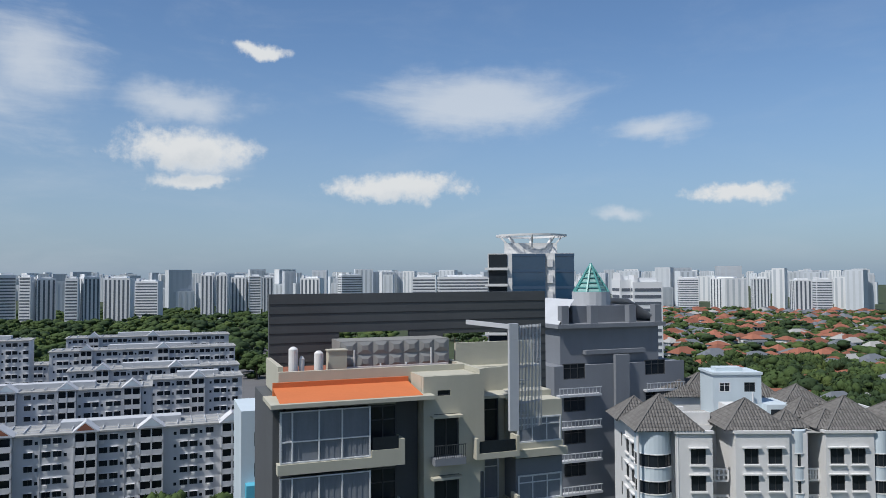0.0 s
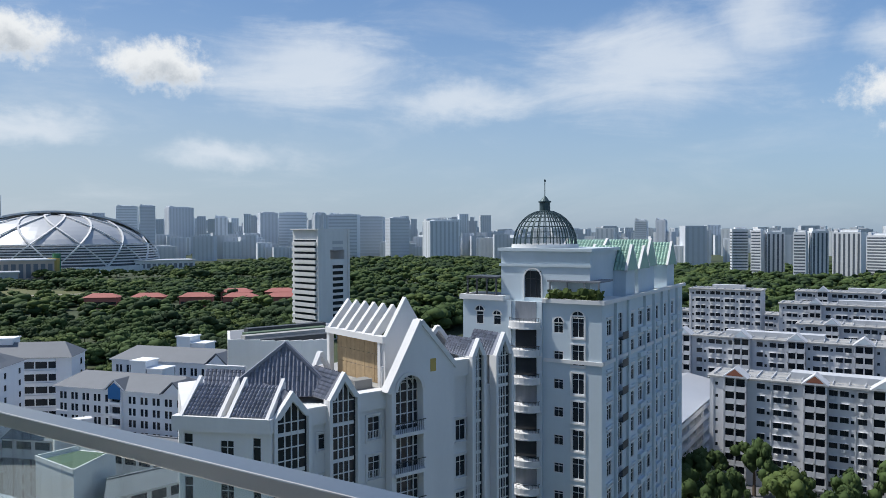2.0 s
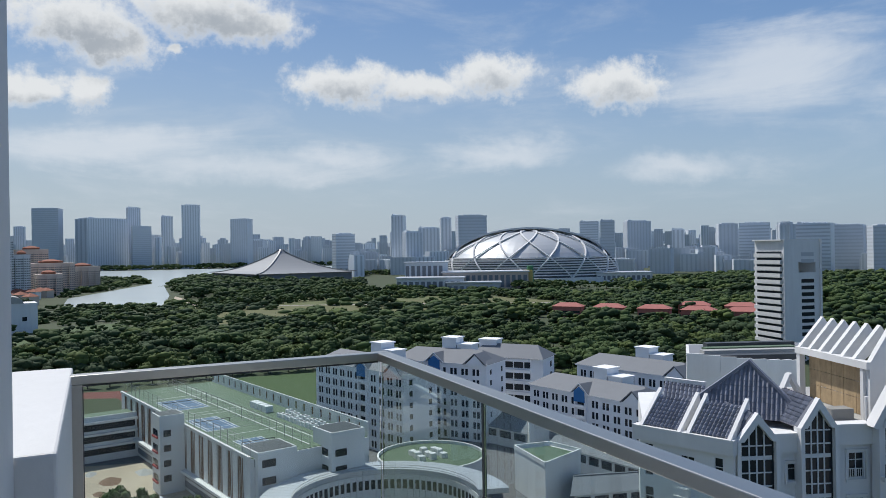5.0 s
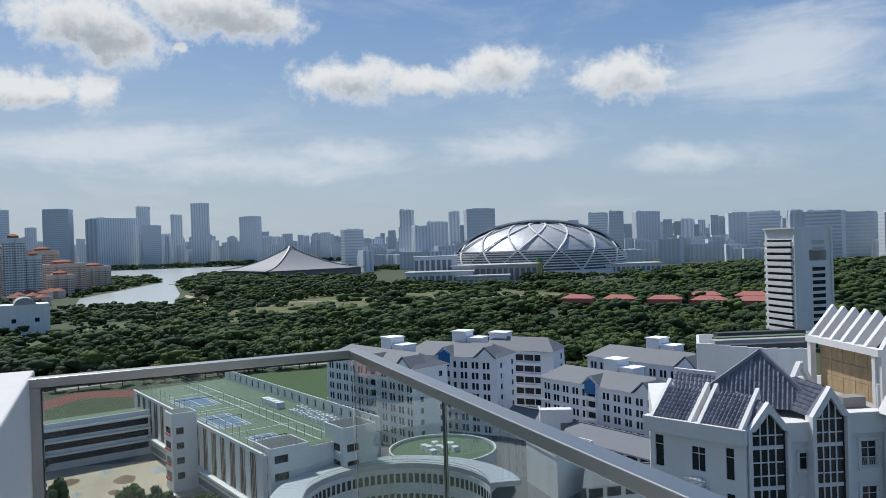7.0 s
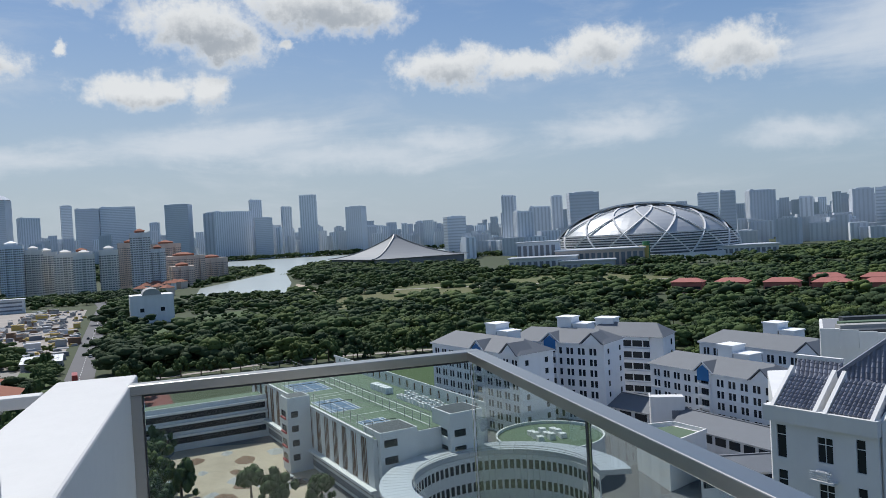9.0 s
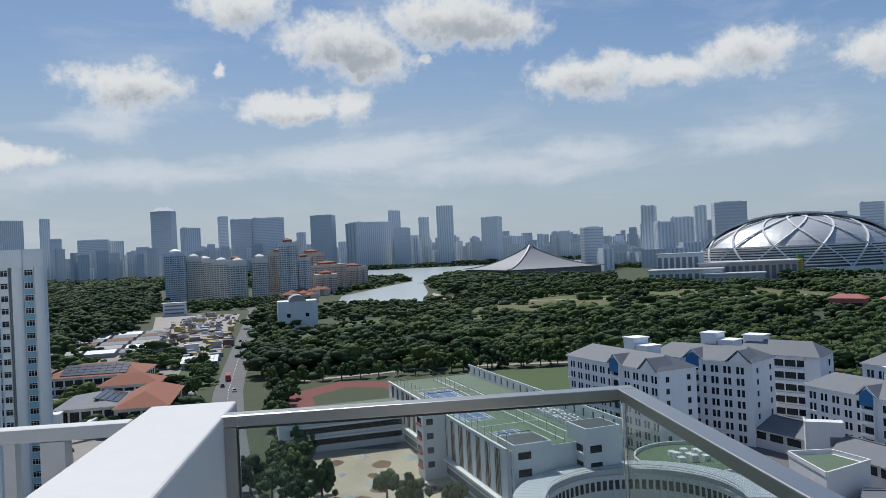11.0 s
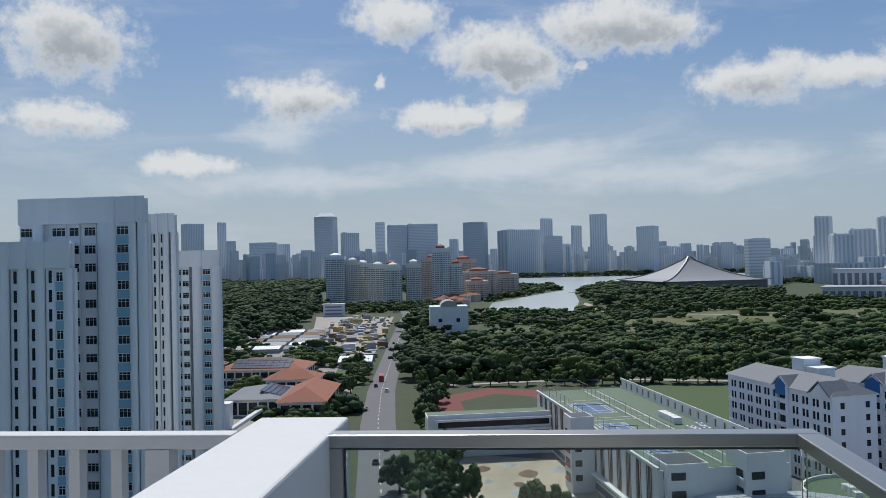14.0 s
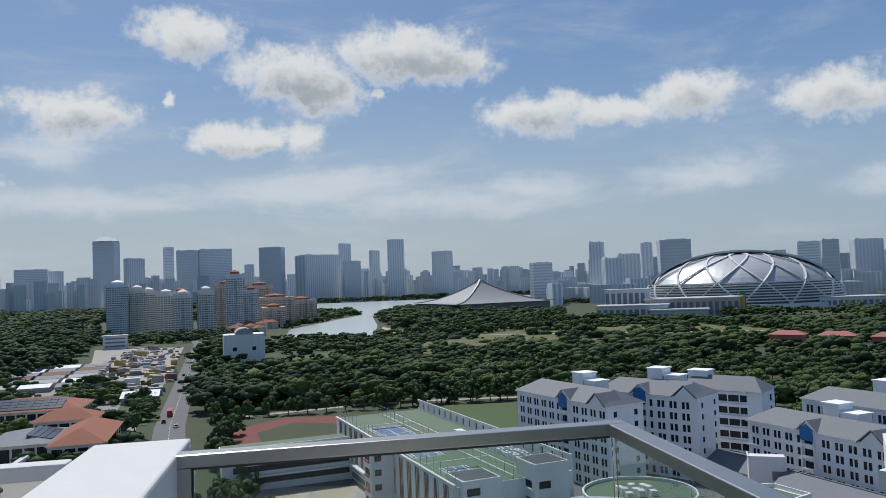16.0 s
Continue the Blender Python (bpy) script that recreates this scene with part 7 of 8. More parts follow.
part("barrel_roof", b, CONC, th)
for y in (-9, 6):
    part("window", Mesh().box(12.003, y, 9, 12.06, y + 3, 12), GLASS, th)

# buildings near the stadium
for nm, x, y, w, dp, h, m1, lab in (("sports_hall", -950, 420, 90, 50, 18, LILAC, "low white sports hall with a curved roof"), ("shopping_block", -960, 510, 120, 60, 24, PEACH, "long buff shopping block near the stadium"),
                                    ("theatre_block", -1010, 440, 60, 40, 38, FAR2, "stepped white block beside the arena"), ("canopy_hall", -900, 460, 70, 30, 12, PALEGREY, "grey low hall with glass front"), ("white_canopy", -1020, 800, 90, 60, 14, LILAC, "white canopy in front of the stadium")):
    th = thing(nm, lab, "building", pose(x, y, 0, 0, 0, -28))
    part("body", Mesh().box(-dp / 2, -w / 2, 0, dp / 2, w / 2, h), m1, th)
    b = Mesh()
    for k in range(int(w / 8)):
        b.box(dp / 2 + 0.02, -w / 2 + 1 + k * 8, 3, dp / 2 + 0.4, -w / 2 + 6 + k * 8, h - 4)
    part("glazing", b, GREYP, th, kind="stuff")
    part("roof", Mesh().box(-dp / 2 - 2, -w / 2 - 2, h, dp / 2 + 2, w / 2 + 2, h + 1.5), ROOFM, th)
th = thing("advertising_balloon", "green and ochre round sign by the stadium", "sign", pose(-925, 560, 0))
part("panel", Mesh().cyl(0, 0, 4, 26, 7, 10), YEL, th)
part("band", Mesh().cyl(-5, 7, 8, 32, 5, 10), mat("deep_green_paint", (0.05, 0.2, 0.1), 0.6), th)
for i, (x, y) in enumerate(((-520, 352), (-492, 372), (-462, 392), (-432, 408), (-405, 425), (-470, 440), (-440, 460))):
    th = thing("pink_row_house", "low pink building with red roof among trees", "house", pose(x, y, 0, 0, 0, 38), group="pink buildings")
    part("wall", Mesh().box(-12, -5, 0, 12, 5, 8.5), PINK, th)
    b = Mesh()
    b.hip(-13, -6, 13, 6, 8.5, 3)
    part("roof", b, PINK, th)
    part("window_band", Mesh().box(-11, -5.06, 3, 11, -5.003, 5), GLASS, th)

# school buildings with clay roofs below the road
def clay_building(x0, y0, x1, y1, yaw, h, rh, solar, label, roofmat=TERRA):
    """A long hall: x runs back from the near end; the near end faces +x."""
    th = thing("clay_roof_building", label, "building", pose(x0, y0, 0, 0, 0, yaw), group="clay roof buildings")
    w, dp = x1, y1
    part("core", Mesh().box(-w, 0.5, 0, -0.5, dp - 0.5, h - 0.1), CREAM, th)
    n = max(3, round(dp / 4.2))
    facade(th, pose(-0.25, 0, 0, 0, 0, 90), dp, 0, h, [(0.7 + (dp - 0.7) / n * k, h - 4.0, (dp - 0.7) / n - 0.7, 2.7, "dark") for k in range(n)] + [(0.7 + (dp - 0.7) / n * k, 0.6, (dp - 0.7) / n - 0.7, 2.2, "dark") for k in range(n)], PALEC, "dark")
    m = max(3, round(w / 4.5))
    facade(th, pose(0, dp, 0, 0, 0, 180), w, 0, h, [(0.8 + (w - 0.8) / m * k, h - 4.0, (w - 0.8) / m - 1.0, 2.6, "dark") for k in range(m)], PALEC, "dark")
    part("cornice", Mesh().box(-w - 0.5, -0.6, h - 0.5, 0.6, dp + 0.6, h - 0.004), PALEC, th)
    b = Mesh()
    b.hip(-w - 1.2, -1.2, 1.2, dp + 1.2, h, rh)
    part("roof", b, roofmat, th)
    if solar:
        nu, nv = solar
        long_y = dp > w
        run = (min(w, dp) + 2.4) / 2
        for q in range(nu):
            for r in range(nv):
                f0, f1 = 0.12 + 0.76 * r / nv, 0.12 + 0.76 * (r + 0.88) / nv
                if long_y:
                    v0 = dp * (0.16 + 0.68 * q / nu)
                    v1 = v0 + dp * 0.64 / nu
                    c = [(1.2 - run * f0, v0, h + rh * f0 + 0.3), (1.2 - run * f0, v1, h + rh * f0 + 0.3), (1.2 - run * f1, v1, h + rh * f1 + 0.3), (1.2 - run * f1, v0, h + rh * f1 + 0.3)]
                else:
                    u0 = -w * (0.16 + 0.68 * q / nu)
                    u1 = u0 - w * 0.64 / nu
                    c = [(u0, dp + 1.2 - run * f0, h + rh * f0 + 0.3), (u1, dp + 1.2 - run * f0, h + rh * f0 + 0.3), (u1, dp + 1.2 - run * f1, h + rh * f1 + 0.3), (u0, dp + 1.2 - run * f1, h + rh * f1 + 0.3)]
                part("solar_panel", Mesh().add(c + [(px, py, pz - 0.12) for px, py, pz in c], [(0, 1, 2, 3), (7, 6, 5, 4), (0, 4, 5, 1), (1, 5, 6, 2), (2, 6, 7, 3), (3, 7, 4, 0)]), SOLAR, th)
    return th


clay_building(-270, -87, 40, 16.5, 6, 8.0, 4.2, None, "cream school hall with a clay hipped roof and tall windows")
clay_building(-356, -145, 26, 42, 3, 8.0, 4.5, (9, 4), "cream school building with solar panels on a clay roof")
clay_building(-284, -112, 30, 20, 6, 6.5, 2.6, (7, 4), "low school building with rows of solar panels", SLATE2)
clay_building(-318, -108, 14, 22, 4, 9.0, 3.6, None, "small cream school building with a clay roof")
clay_building(-352, -152, 9, 9, 3, 11.5, 2.6, None, "square cream turret with a clay cap")
th = thing("white_stair_house", "white stair tower and ramps beside the clay roofs", "building", pose(-256, -103, 0, 0, 0, 8))
part("wall", Mesh().box(-5, -4, 0, 0, 3, 9.5), WHITE, th)
part("parapet", Mesh().box(-5.2, -4.2, 9.5, 0.2, 3.2, 10.1), WHITE, th)
part("ramp", Mesh().bar((0.5, 3.2, 1.0), (-9, 12, 6.0), 2.2, 1.0), WHITE, th)
part("ramp", Mesh().bar((-2, -10, 3.0), (-2, -4.2, 6.5), 2.2, 1.0), WHITE, th)
for z in (2.0, 5.5):
    part("window", Mesh().box(0.003, -2, z, 0.06, 1, z + 1.6), GLASS, th)
th = thing("grey_shed", "open shed with a pale ribbed metal roof", "shed", pose(-416, -100, 0, 0, 0, 8))
part("wall", Mesh().box(-14, 0.5, 0, -0.5, 19, 3.6), CONC, th)
for k in range(9):
    part("roof_sheet", Mesh().add([(0.6, k * 2.15, 3.7), (0.6, k * 2.15 + 2.05, 3.7), (-15, k * 2.15 + 2.05, 5.4), (-15, k * 2.15, 5.4), (0.6, k * 2.15, 3.6), (0.6, k * 2.15 + 2.05, 3.6), (-15, k * 2.15 + 2.05, 5.3), (-15, k * 2.15, 5.3)], [(0, 1, 2, 3), (7, 6, 5, 4), (0, 4, 5, 1), (1, 5, 6, 2), (2, 6, 7, 3), (3, 7, 4, 0)]), ROOFM, th)
th = thing("site_office", "white three-storey site office at the edge of the woods", "building", pose(-860, -222, 0, 0, 0, 8))
part("wall", Mesh().box(-12, 0, 0, 0, 24, 14), LILAC, th)
part("roof", Mesh().box(-13, -1, 14, 1, 25, 14.8), ROOFM, th)
for z in (2.5, 6.5, 10.5):
    part("window_band", Mesh().box(0.003, 2, z, 0.1, 22, z + 1.6), GREYP, th)
sheet("school_lawn", [(-350, -90), (-349, -73), (-408, -80), (-412, -99)], 0.13, TURF, "mown lawn between the clay roofed hall and the sheds", "lawn")
sheet("nursery_yard", [(-222, -58), (-300, -70), (-430, -88), (-520, -172), (-500, -215), (-370, -190), (-225, -120)], 0.07, mat("worn_concrete_yard", (0.27, 0.26, 0.24), 0.95, vary=0.3, scale=0.05), "worn concrete yard round the low buildings", "pavement")
sheet("building_site", [(-430, -86), (-520, -96), (-680, -116), (-840, -136), (-860, -230), (-700, -190), (-520, -170), (-440, -130)], 0.1, PALEGR, "pale bare ground of a construction site", "ground")
rnd = random.Random(21)
for i in range(220):
    x = rnd.uniform(-830, -430)
    y = -0.135 * (-x) - rnd.uniform(26, 85) + 4
    s = rnd.uniform(1.2, 4.6)
    single("site_stack" if i % 3 else "site_shed", Mesh().box(-s / 2, -s, 0, s / 2, s, rnd.uniform(1.2, 4)).box(-s / 2 - 0.3, -s - 0.3, 4.0, s / 2 + 0.3, s + 0.3, 4.3) if i % 3 == 0 else Mesh().box(-s / 3, -s / 1.5, 0, s / 3, s / 1.5, 0.8).box(-s / 4, -s / 2, 0.8, s / 4, s / 2, 1.5),
           [CONC, STEELD, SOIL, CONC, YEL, GREYP, ROOFM][i % 7], "stacked material or shed on the construction site", "site stack", pose(x, y, 0.1, 0, 0, rnd.uniform(0, 20)), group="site stacks")
for i in range(18):
    x, y = -505 - 26 * (i % 6), -148 - 21 * (i // 6) - 4 * (i % 6)
    th = thing("long_shed", "long low nursery shed with grey roof", "shed", pose(x, y, 0, 0, 0, SY - 4), group="long sheds")
    part("wall", Mesh().box(-10, -8.5, 0, 10, 8.5, 3), CONC, th)
    b = Mesh()
    b.gable(-10.5, -9, 10.5, 9, 3, 1.3, "y")
    part("roof", b, (SLATE2, ROOFM, CONC, SLATE2, SOIL)[i % 5], th)

# landed houses to the north-east
rnd = random.Random(33)
walls, roofs, rw = Mesh(), Mesh(), Mesh()
for i in range(900):
    a, d = radians(rnd.uniform(34, 66)), math.sqrt(rnd.uniform(230 ** 2, 1150 ** 2))
    x, y, w, dp, h = d * math.cos(a), d * math.sin(a), rnd.uniform(9, 17), rnd.uniform(8, 13), rnd.uniform(6.5, 9.5)
    if abs(x - 66) < 16 and abs(y - 130) < 20:
        continue
    walls.box(x - w / 2, y - dp / 2, 0, x + w / 2, y + dp / 2, h)
    roofs.hip(x - w / 2 - 0.8, y - dp / 2 - 0.8, x + w / 2 + 0.8, y + dp / 2 + 0.8, h, rnd.uniform(2.5, 4.2), slot=0 if rnd.random() < 0.6 else rnd.choice((1, 1, 1, 2)))
    for k in range(3):
        rw.box(x - w / 2 + 1 + k * w / 3, y - dp / 2 - 0.08, h - 2.6, x - w / 2 + 0.7 + (k + 0.7) * w / 3, y - dp / 2 - 0.01, h - 1)
th = thing("landed_houses", "countless low houses with clay and grey roofs", "houses", kind="stuff")
part("walls", walls, LILAC, th, kind="stuff")
part("roofs", roofs, [TERRA, SLATE2, CONC], th, kind="stuff")
part("window_rows", rw, GLASS, th, kind="stuff")


# ---- trees ----
def crown_proto(seed, flatness=0.5, lump=38, T=680):
    """Numpy crown of radius about 1: a spreading dome of leafy clumps with ragged tufts and gaps."""
    rng = np.random.RandomState(seed)
    V, F = [], []
    lumps = []
    lobes = [(rng.uniform(0, 2 * np.pi), rng.uniform(0.2, 0.55), rng.uniform(0.38, 0.6)) for _ in range(5)]
    for q in range(lump):
        la, lr, ls = lobes[q % 5]
        a, r = rng.uniform(0, 2 * np.pi), np.sqrt(rng.uniform(0, 1)) * ls
        x, y = lr * np.cos(la) + r * np.cos(a), lr * np.sin(la) + r * np.sin(a)
        d = min(1.0, (r / ls) ** 2)
        lumps.append((x, y, flatness * (0.9 - 0.55 * d - 0.3 * (x * x + y * y)) + rng.uniform(-0.05, 0.05), rng.uniform(0.13, 0.27)))
    ico = bmesh.new()
    bmesh.ops.create_icosphere(ico, subdivisions=1, radius=1)
    iv = np.array([v.co[:] for v in ico.verts])
    if_ = np.array([[v.index for v in f.verts] for f in ico.faces])
    ico.free()
    k = 0
    for x, y, z, s in lumps:
        p = iv * s * rng.uniform(0.82, 1.12, (len(iv), 1))
        p[:, 2] *= 0.6
        V.append(p + (x, y, z))
        F.append(if_ + k)
        k += len(iv)
    which = rng.randint(0, len(lumps), T)
    dirs = rng.normal(size=(T, 3))
    dirs[:, 2] = np.abs(dirs[:, 2]) * 0.9 - 0.15
    dirs /= np.linalg.norm(dirs, axis=1)[:, None]
    L = np.array(lumps)
    c = L[which, :3] + dirs * L[which, 3:4] * rng.uniform(0.88, 1.12, (T, 1)) * (1, 1, 0.6)
    t = np.cross(dirs, rng.normal(size=(T, 3)))
    t /= np.linalg.norm(t, axis=1)[:, None]
    u = np.cross(dirs, t) + dirs * rng.uniform(-0.6, 0.6, (T, 1))
    s = rng.uniform(0.025, 0.075, (T, 1))
    tri = np.stack([c + t * s, c + u * s, c - t * s * 0.9 - u * s * 0.3], 1).reshape(-1, 3)
    V.append(tri)
    F.append(np.arange(3 * T).reshape(-1, 3) + k)
    return np.concatenate(V), np.concatenate(F)


PROTOS = [crown_proto(40 + i, 0.5 + 0.14 * (i % 4)) for i in range(12)]
FAR_PROTOS = [crown_proto(70 + i, 0.5 + 0.14 * (i % 4), 20, 110) for i in range(8)]


def np_mesh(name, V, F, material):
    me = bpy.data.meshes.new(name)
    me.vertices.add(len(V))
    me.vertices.foreach_set("co", V.astype(np.float32).ravel())
    me.loops.add(F.size)
    me.loops.foreach_set("vertex_index", F.astype(np.int32).ravel())
    me.polygons.add(len(F))
    me.polygons.foreach_set("loop_start", np.arange(0, F.size, 3, dtype=np.int32))
    me.polygons.foreach_set("loop_total", np.full(len(F), 3, dtype=np.int32))
    me.polygons.foreach_set("use_smooth", np.ones(len(F), dtype=bool))
    me.materials.append(material)
    me.update(calc_edges=True)
    return me


def woods(name, spots, label, seed, material=None, share=(0.55, 0.3, 0.15)):
    """Joined trees at (x, y, height, spread)."""
    rng = np.random.RandomState(seed)
    V = [[], [], []]
    F = [[], [], []]
    K = [0, 0, 0]
    tv = Mesh()
    for x, y, h, r in spots:
        m = rng.choice(3, p=share)
        near = x * x + y * y < 480 ** 2
        pool = PROTOS if near else FAR_PROTOS
        pv, pf = pool[rng.randint(len(pool))]
        a = rng.uniform(0, 2 * np.pi)
        R = np.array([[np.cos(a), -np.sin(a), 0], [np.sin(a), np.cos(a), 0], [0, 0, 1]])
        p = pv @ R.T * (r * rng.uniform(0.85, 1.2), r * rng.uniform(0.85, 1.2), r * rng.uniform(0.9, 1.2) * min(2.4, max(0.9, h / r)))
        V[m].append(p + (x, y, h - p[:, 2].max()))
        F[m].append(pf + K[m])
        K[m] += len(pv)
        tv.cyl(x, y, 0, h - 0.4 * r, 0.16 + 0.02 * h, 5, 0.1)
    th = thing(name, label, "trees", kind="stuff")
    for m, mt, nm in ((0, LEAF, "crowns"), (1, LEAFD, "dark_crowns"), (2, LEAFB, "bright_crowns")):
        if V[m]:
            o = part(nm, np_mesh(nm, np.concatenate(V[m]), np.concatenate(F[m]), mt), None, th, kind="stuff")
    part("trunks", tv, BARK, th, kind="stuff")


def inside(p, poly):
    x, y = p
    c = False
    for (x0, y0), (x1, y1) in zip(poly, poly[1:] + poly[:1]):
        if (y0 > y) != (y1 > y) and x < (x1 - x0) * (y - y0) / (y1 - y0) + x0:
            c = not c
    return c


def scatter(poly, step, h0, h1, seed, holes=(), keep=1.0):
    rnd = random.Random(seed)
    xs, ys = [p[0] for p in poly], [p[1] for p in poly]
    out = []
    x = min(xs)
    while x < max(xs):
        y = min(ys)
        while y < max(ys):
            p = (x + rnd.uniform(-.5, .5) * step, y + rnd.uniform(-.5, .5) * step)
            if rnd.random() < keep and inside(p, poly) and not any(inside(p, q) for q in holes):
                r = step * rnd.choice((0.42, 0.5, 0.55, 0.65, 0.75, 0.95, 1.15))
                out.append((*p, h0 + (h1 - h0) * min(1.15, 0.7 * (r / step - 0.3) + rnd.uniform(0, 0.4)), r))
            y += step
        x += step
    return out


MEADOW = [(-640, 40), (-590, 150), (-570, 330), (-640, 450), (-830, 430), (-850, 200), (-800, 80)]
PINKPLOT = [(-545, 335), (-500, 312), (-370, 430), (-395, 490), (-540, 385)]
LAWN1 = [(-530, -64), (-565, -66), (-605, -38), (-570, -6), (-528, -14)]
LAWN2 = [(-612, -28), (-668, -24), (-676, 14), (-624, 12)]
BANK = [(-900, -80), (-560, -52), (-530, 55), (-760, 120), (-900, 150)]
FARHALF = [(-920, -80), (-520, -80), (-500, 300), (-470, 640), (-920, 640)]
GLADE = [(-470, 230), (-420, 260), (-430, 330), (-500, 300)]
HALLPLOT = [(-680, -90), (-600, -80), (-600, -20), (-680, -20)]
FOREST = [(-372, -54), (-376, 110), (-250, 150), (-250, 330), (-330, 560), (-640, 640), (-900, 420), (-880, 130), (-850, 70), (-860, -20), (-860, -112), (-700, -96), (-600, -84), (-420, -61)]
woods("park_woods", scatter(FOREST, 16, 6, 14, 1, (MEADOW, PINKPLOT, LAWN1, LAWN2, BANK, GLADE, FARHALF, HALLPLOT), keep=0.95) + scatter(FOREST, 17, 5, 11, 19, (MEADOW, PINKPLOT, LAWN1, LAWN2, BANK, HALLPLOT, [(-500, 300), (-520, -80), (-100, -80), (-100, 700), (-470, 640)]), keep=0.9) + scatter(FOREST, 17, 4, 7, 23, (MEADOW, PINKPLOT, LAWN1, LAWN2, BANK, HALLPLOT), keep=0.5), "dense green park woods of spreading rain trees", 1, share=(0.52, 0.33, 0.15))
woods("bank_trees", scatter(BANK, 16, 4, 8, 77, (BASIN, LAWN1, LAWN2, HALLPLOT), keep=0.7), "low trees and bushes near the water", 77)
woods("spit_trees", scatter([(-1110, -44), (-1337, 20), (-1545, 84), (-1640, 98), (-1830, 84), (-2030, -36), (-1500, -60)], 20, 6, 12, 78, keep=0.55), "trees along a low spit in the basin", 78)
sheet("park_path", ribbon([(-352, -44), (-366, 20), (-366, 54), (-358, 100), (-322, 175)], 4.5), 0.16, PALEGR, "pale footpath in front of the park woods", "path")
sheet("park_path_far", ribbon([(-875, 92), (-800, 170), (-770, 235), (-720, 330), (-660, 430)], 7), 0.12, PALEGR, "pale path crossing the meadow", "path")
sheet("far_lawn", [(-815, 70), (-930, 128), (-940, 300), (-900, 420), (-780, 420), (-790, 200)], 0.08, mat("park_grass", (0.11, 0.125, 0.05), 0.95, vary=0.35, scale=0.03), "open park grass near the basin", "lawn")
woods("path_trees", [(-352 - 0.05 * k * (k % 3), -30 + 8.5 * k, random.Random(k + 61).uniform(6.5, 9.5), random.Random(k + 91).uniform(3.6, 5.2)) for k in range(17)] + [(-822 - 9 * (k % 4), 90 + 12 * k, 10, random.Random(k).uniform(6, 9)) for k in range(20)], "rows of rounded trees beside the park paths", 62)
woods("meadow_trees", scatter(MEADOW, 27, 5, 9, 2, keep=0.4), "scattered small trees on a dry meadow", 2)
sheet("meadow", [(x, y) for x, y in MEADOW], 0.05, mat("dry_grass", (0.115, 0.12, 0.05), 0.95, vary=0.35, scale=0.03), "dry grassy meadow in the park", "meadow")
sheet("lawn", LAWN1, 0.05, TURF, "bright mown lawn among the trees", "lawn")
sheet("lawn_far", LAWN2, 0.05, TURF, "bright mown lawn by the white hall", "lawn")
woods("shore_trees", scatter([(-880, 130), (-900, 420), (-860, 640), (-1000, 620), (-940, 380), (-1010, 150)], 17, 8, 14, 3, keep=0.75), "trees along the basin and the stadium grounds", 3)
woods("far_woods", scatter([(-640, 640), (-330, 560), (-250, 330), (-190, 380), (-120, 520), (-160, 900), (-420, 1250), (-900, 1150), (-960, 900)], 21, 10, 17, 4, keep=0.85), "wide woods stretching to the distant flats", 4)
woods("west_woods", scatter([(-400, -190), (-520, -185), (-700, -205), (-870, -245), (-1150, -300), (-1500, -420), (-1500, -900), (-700, -700), (-380, -420)], 19, 9, 17, 5), "dark woods beyond the nursery sheds", 5, share=(0.35, 0.6, 0.05))
woods("basin_far_trees", scatter([(-1500, -90), (-2100, -110), (-3000, -120), (-3000, -330), (-2200, -360), (-1700, -400)], 34, 12, 18, 6, keep=0.8), "trees on the far bank", 6)
woods("condominium_trees", scatter([(-905, -245), (-1085, -300), (-1085, -70), (-905, -70)], 15, 6, 11, 31, keep=0.75), "dark trees at the foot of the condominium towers", 31, share=(0.35, 0.6, 0.05))
woods("far_shore_trees", scatter([(-3000, -100), (-2945, 200), (-2920, 460), (-3050, 1160), (-3130, 1160), (-3010, 460), (-3030, 200), (-3090, -100)], 26, 14, 24, 32, keep=0.95), "hazy line of trees on the distant shore", 32)
woods("arena_trees", scatter([(-1095, 104), (-1447, 128), (-1690, 172), (-1925, 280), (-2280, 870), (-1650, 640), (-1700, 430), (-1450, 290), (-1250, 430), (-1010, 330), (-950, 120)], 22, 8, 15, 81, keep=0.85), "trees round the arena beside the basin", 81, share=(0.5, 0.45, 0.05))
woods("far_west_woods", scatter([(-1480, -420), (-2100, -520), (-3300, -320), (-3900, -1500), (-2600, -1500), (-1500, -900)], 48, 14, 22, 82, keep=0.9), "hazy dark woods below the distant towers", 82, share=(0.4, 0.6, 0.0))
woods("stadium_trees", scatter([(-700, 600), (-900, 640), (-1000, 900), (-1050, 1100), (-900, 1150), (-760, 800)], 24, 8, 14, 7, keep=0.6), "trees around the stadium car parks", 7)
woods("estate_trees", scatter([(-110, 360), (130, 380), (200, 640), (160, 1200), (-320, 1200), (-160, 600)], 20, 9, 15, 8, keep=0.7), "trees between the housing blocks and distant slabs", 8)
woods("house_garden_trees", scatter([(120, 260), (270, 190), (900, 620), (640, 980), (260, 700)], 15, 8, 15, 9, keep=0.55), "garden trees between the low houses", 9)
woods("east_grove", scatter([(105, 160), (150, 100), (330, 230), (330, 330), (230, 330)], 11, 10, 17, 10), "dense dark grove beside the low houses", 10, share=(0.4, 0.55, 0.05))
woods("street_trees", [(x, y, random.Random(i).uniform(9, 13), random.Random(i + 5).uniform(5, 7)) for i, (x, y) in enumerate(
    [(-46 + 9 * k, 160 + 4 * (k % 3)) for k in range(8)] + [(-40 + 10 * k, 152 - 3 * (k % 2)) for k in range(6)])], "row of dense street trees before the housing block", 11, share=(0.7, 0.1, 0.2))
road_trees = []
rnd = random.Random(44)
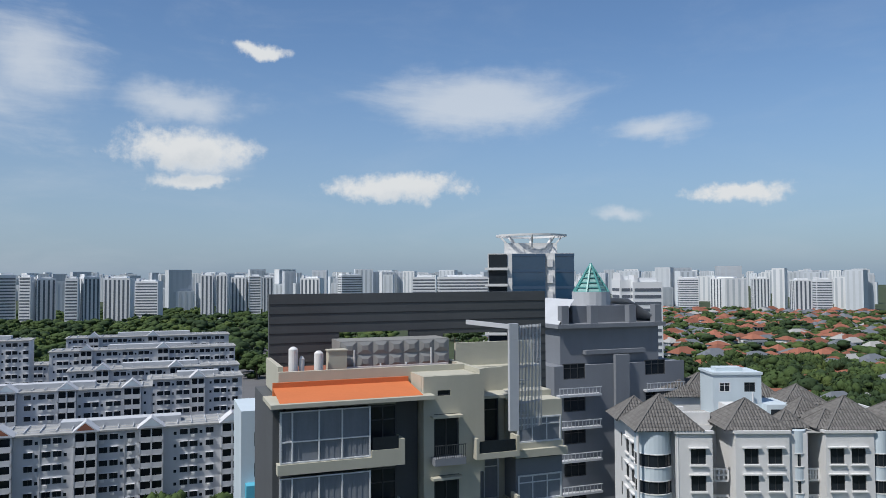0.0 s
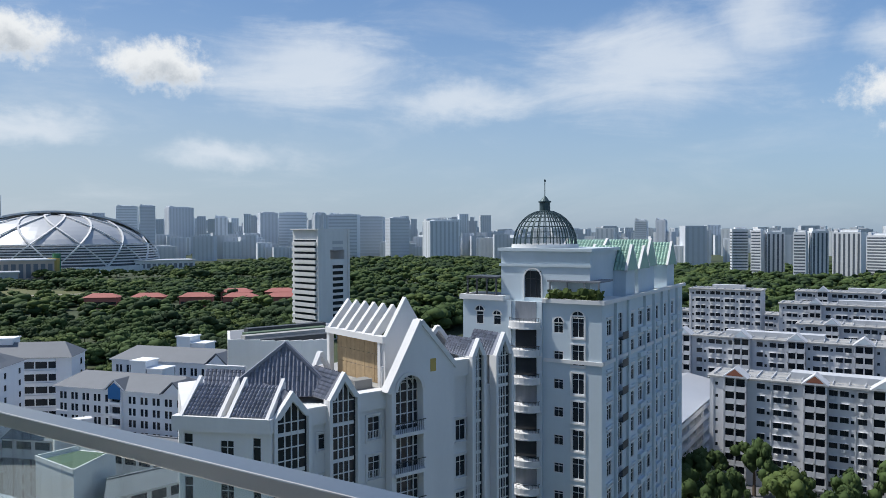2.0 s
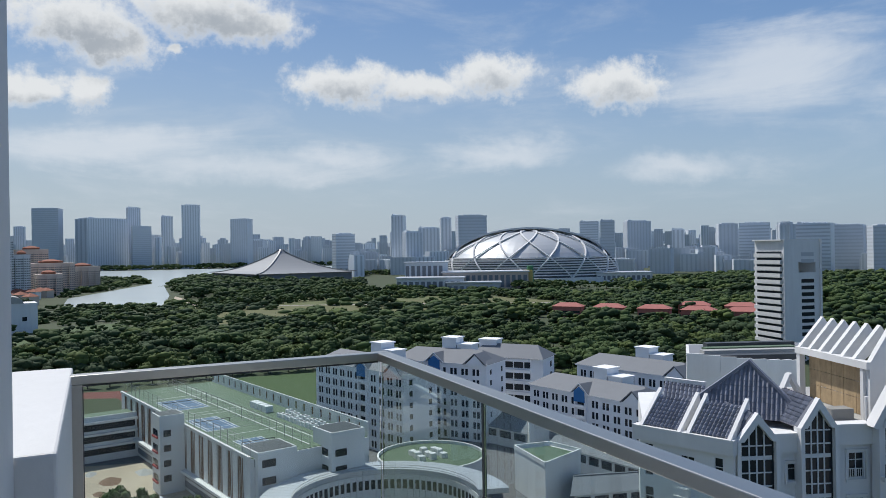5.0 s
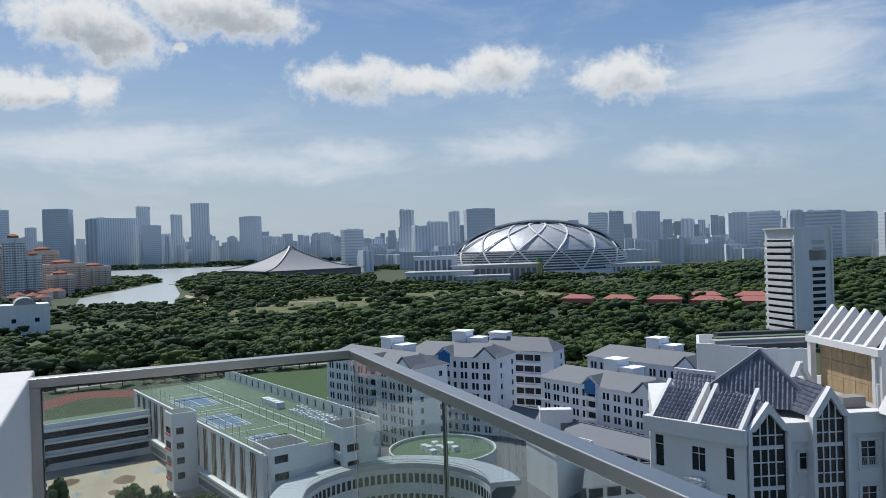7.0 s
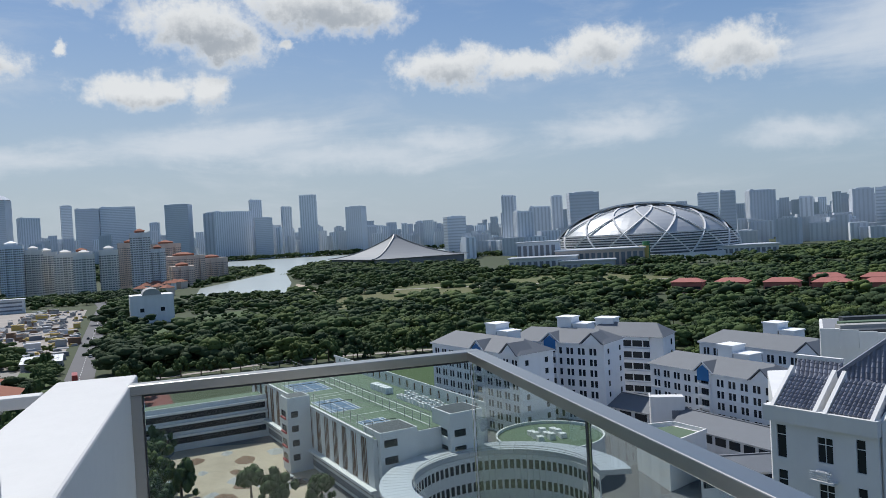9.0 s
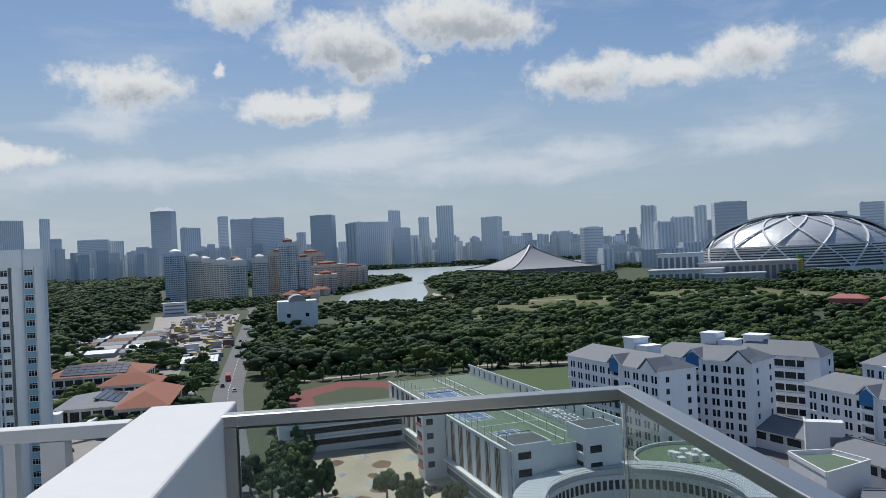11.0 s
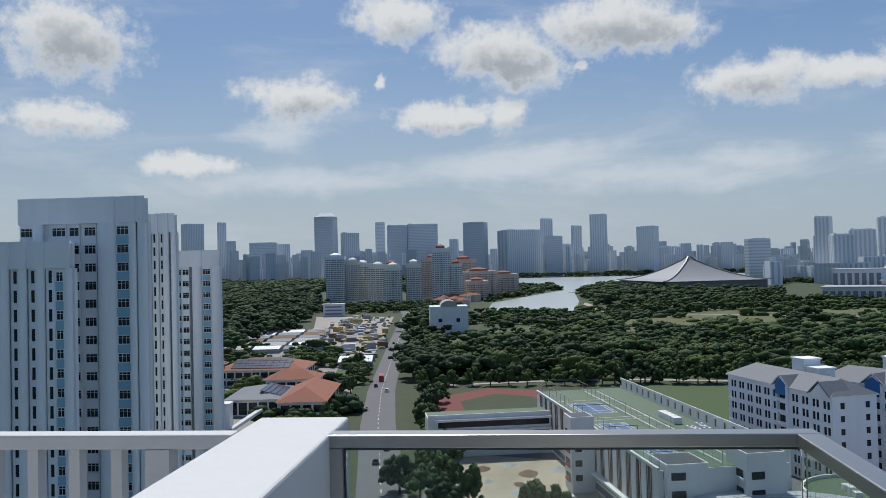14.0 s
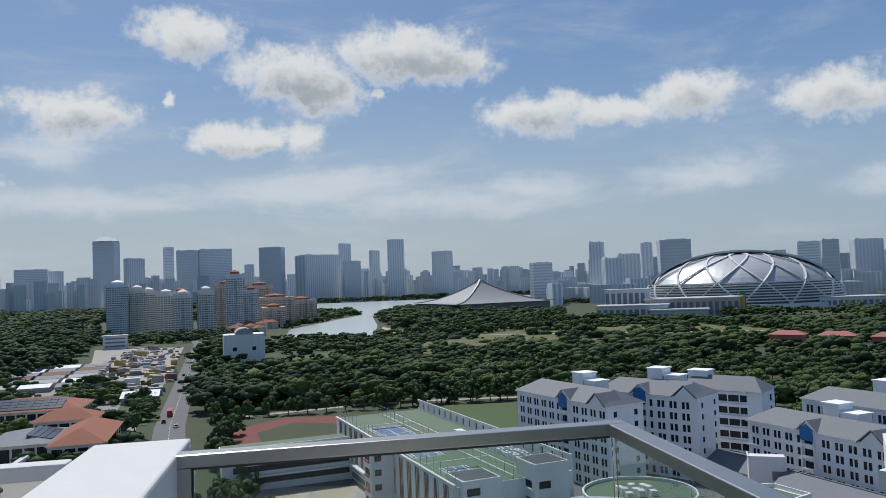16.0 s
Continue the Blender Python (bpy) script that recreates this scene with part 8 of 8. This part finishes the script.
for k in range(46):
    x = -200 - 11 * k
    y0 = -0.137 * (-x) - 10
    if -x < 350 or rnd.random() < 0.8:
        road_trees.append((x, y0 + rnd.uniform(13, 22), rnd.uniform(7, 12), rnd.uniform(4, 6)))
    if rnd.random() < 0.45 and -x < 420:
        road_trees.append((x, y0 - rnd.uniform(16, 24), rnd.uniform(6, 10), rnd.uniform(3, 5)))
woods("road_trees", road_trees, "roadside trees with rounded crowns", 12, share=(0.5, 0.35, 0.15))
woods("school_yard_trees", [(-196, -22, 9, 4.5), (-190, -17, 8, 4), (-205, -26, 8, 4), (-182, -13, 9, 4), (-172, 2, 8, 4.5), (-166, 8, 9, 4.5), (-160, 16, 8, 4), (-178, -24, 10, 5.5), (-186, -30, 11, 6), (-170, -18, 9, 5), (-354, 30, 11, 6), (-356, 44, 11, 6), (-358, 58, 11, 6), (-357, 72, 11, 6), (-355, 86, 11, 6), (-352, 100, 11, 6)], "leafy trees round the school yard", 13, share=(0.6, 0.15, 0.25))
woods("house_trees", scatter([(-225, -60), (-420, -84), (-520, -105), (-520, -180), (-380, -190), (-300, -150), (-225, -110)], 13, 5, 9, 14, keep=0.45), "small trees among the clay roofed buildings", 14)


# ---- vehicles ----
def car(x, y, yaw, paint, big=1.0, label="small car driving on the road", z=0.15):
    th = thing("car" if big < 1.5 else "bus", label, "car" if big < 1.5 else "bus", pose(x, y, z, 0, 0, yaw))
    L, W = 4.4 * big, 1.8 * (1.3 if big > 1.5 else 1)
    hgt = 0.75 if big < 1.5 else 2.9
    body = Mesh()
    body.add([(-L / 2, -W / 2, 0.3), (L / 2, -W / 2, 0.3), (L / 2, W / 2, 0.3), (-L / 2, W / 2, 0.3), (-L / 2 + 0.05, -W / 2, hgt), (L / 2 - 0.15, -W / 2, hgt), (L / 2 - 0.15, W / 2, hgt), (-L / 2 + 0.05, W / 2, hgt)],
             [(3, 2, 1, 0), (4, 5, 6, 7), (0, 1, 5, 4), (1, 2, 6, 5), (2, 3, 7, 6), (3, 0, 4, 7)])
    part("body", body, paint, th)
    if big < 1.5:
        cab = Mesh()
        cab.add([(-L * 0.4, -W * 0.46, hgt), (L * 0.22, -W * 0.46, hgt), (L * 0.22, W * 0.46, hgt), (-L * 0.4, W * 0.46, hgt), (-L * 0.3, -W * 0.38, 1.4), (L * 0.06, -W * 0.38, 1.4), (L * 0.06, W * 0.38, 1.4), (-L * 0.3, W * 0.38, 1.4)],
                [(0, 1, 5, 4), (1, 2, 6, 5), (2, 3, 7, 6), (3, 0, 4, 7)])
        part("glazing", cab, GLASS, th)
        part("roof_panel", Mesh().box(-L * 0.3, -W * 0.38, 1.4, L * 0.06, W * 0.38, 1.44), paint, th)
    else:
        for s in (-1, 1):
            part("glazing", Mesh().box(-L * 0.45, s * (W / 2 + 0.01) - 0.01, 1.5, L * 0.45, s * (W / 2 + 0.01) + 0.01, 2.4), GLASS, th)
    for u in (-0.32, 0.32):
        for s in (-1, 1):
            w = Mesh()
            n = 10
            w.add([(u * L + 0.32 * math.cos(2 * math.pi * i / n), s * W / 2 - 0.1, 0.32 + 0.32 * math.sin(2 * math.pi * i / n)) for i in range(n)] + [(u * L + 0.32 * math.cos(2 * math.pi * i / n), s * W / 2 + 0.1, 0.32 + 0.32 * math.sin(2 * math.pi * i / n)) for i in range(n)],
                  [tuple(range(n - 1, -1, -1)), tuple(range(n, 2 * n))] + [(i, (i + 1) % n, n + (i + 1) % n, n + i) for i in range(n)])
            part("wheel", w, FRAMED, th)


CARW, CARD, CARR = mat("white_car_paint", (0.7, 0.7, 0.7), 0.3, vary=0.02), mat("dark_car_paint", (0.04, 0.045, 0.05), 0.3, vary=0.05), mat("red_car_paint", (0.4, 0.06, 0.04), 0.3, vary=0.05)
for x, y, p in ((-208, -36, CARW), (-216, -41.5, CARD), (-232, -41, CARD), (-338, -59, CARW), (-352, -66.5, CARD), (-450, -73, CARW), (-545, -89, CARD), (-630, -94, CARW)):
    car(x, y, 190, p)
car(-372, -67.5, 190, CARR, 2.4, "red bus waiting beside the road")
for x, y, p in ((-184, 10, CARW), (-179, 13, CARD), (-192, -18, CARW), (-200, -22, CARD)):
    car(x, y, 105, p, 1.0, "small car parked by the school yard", 0.12)
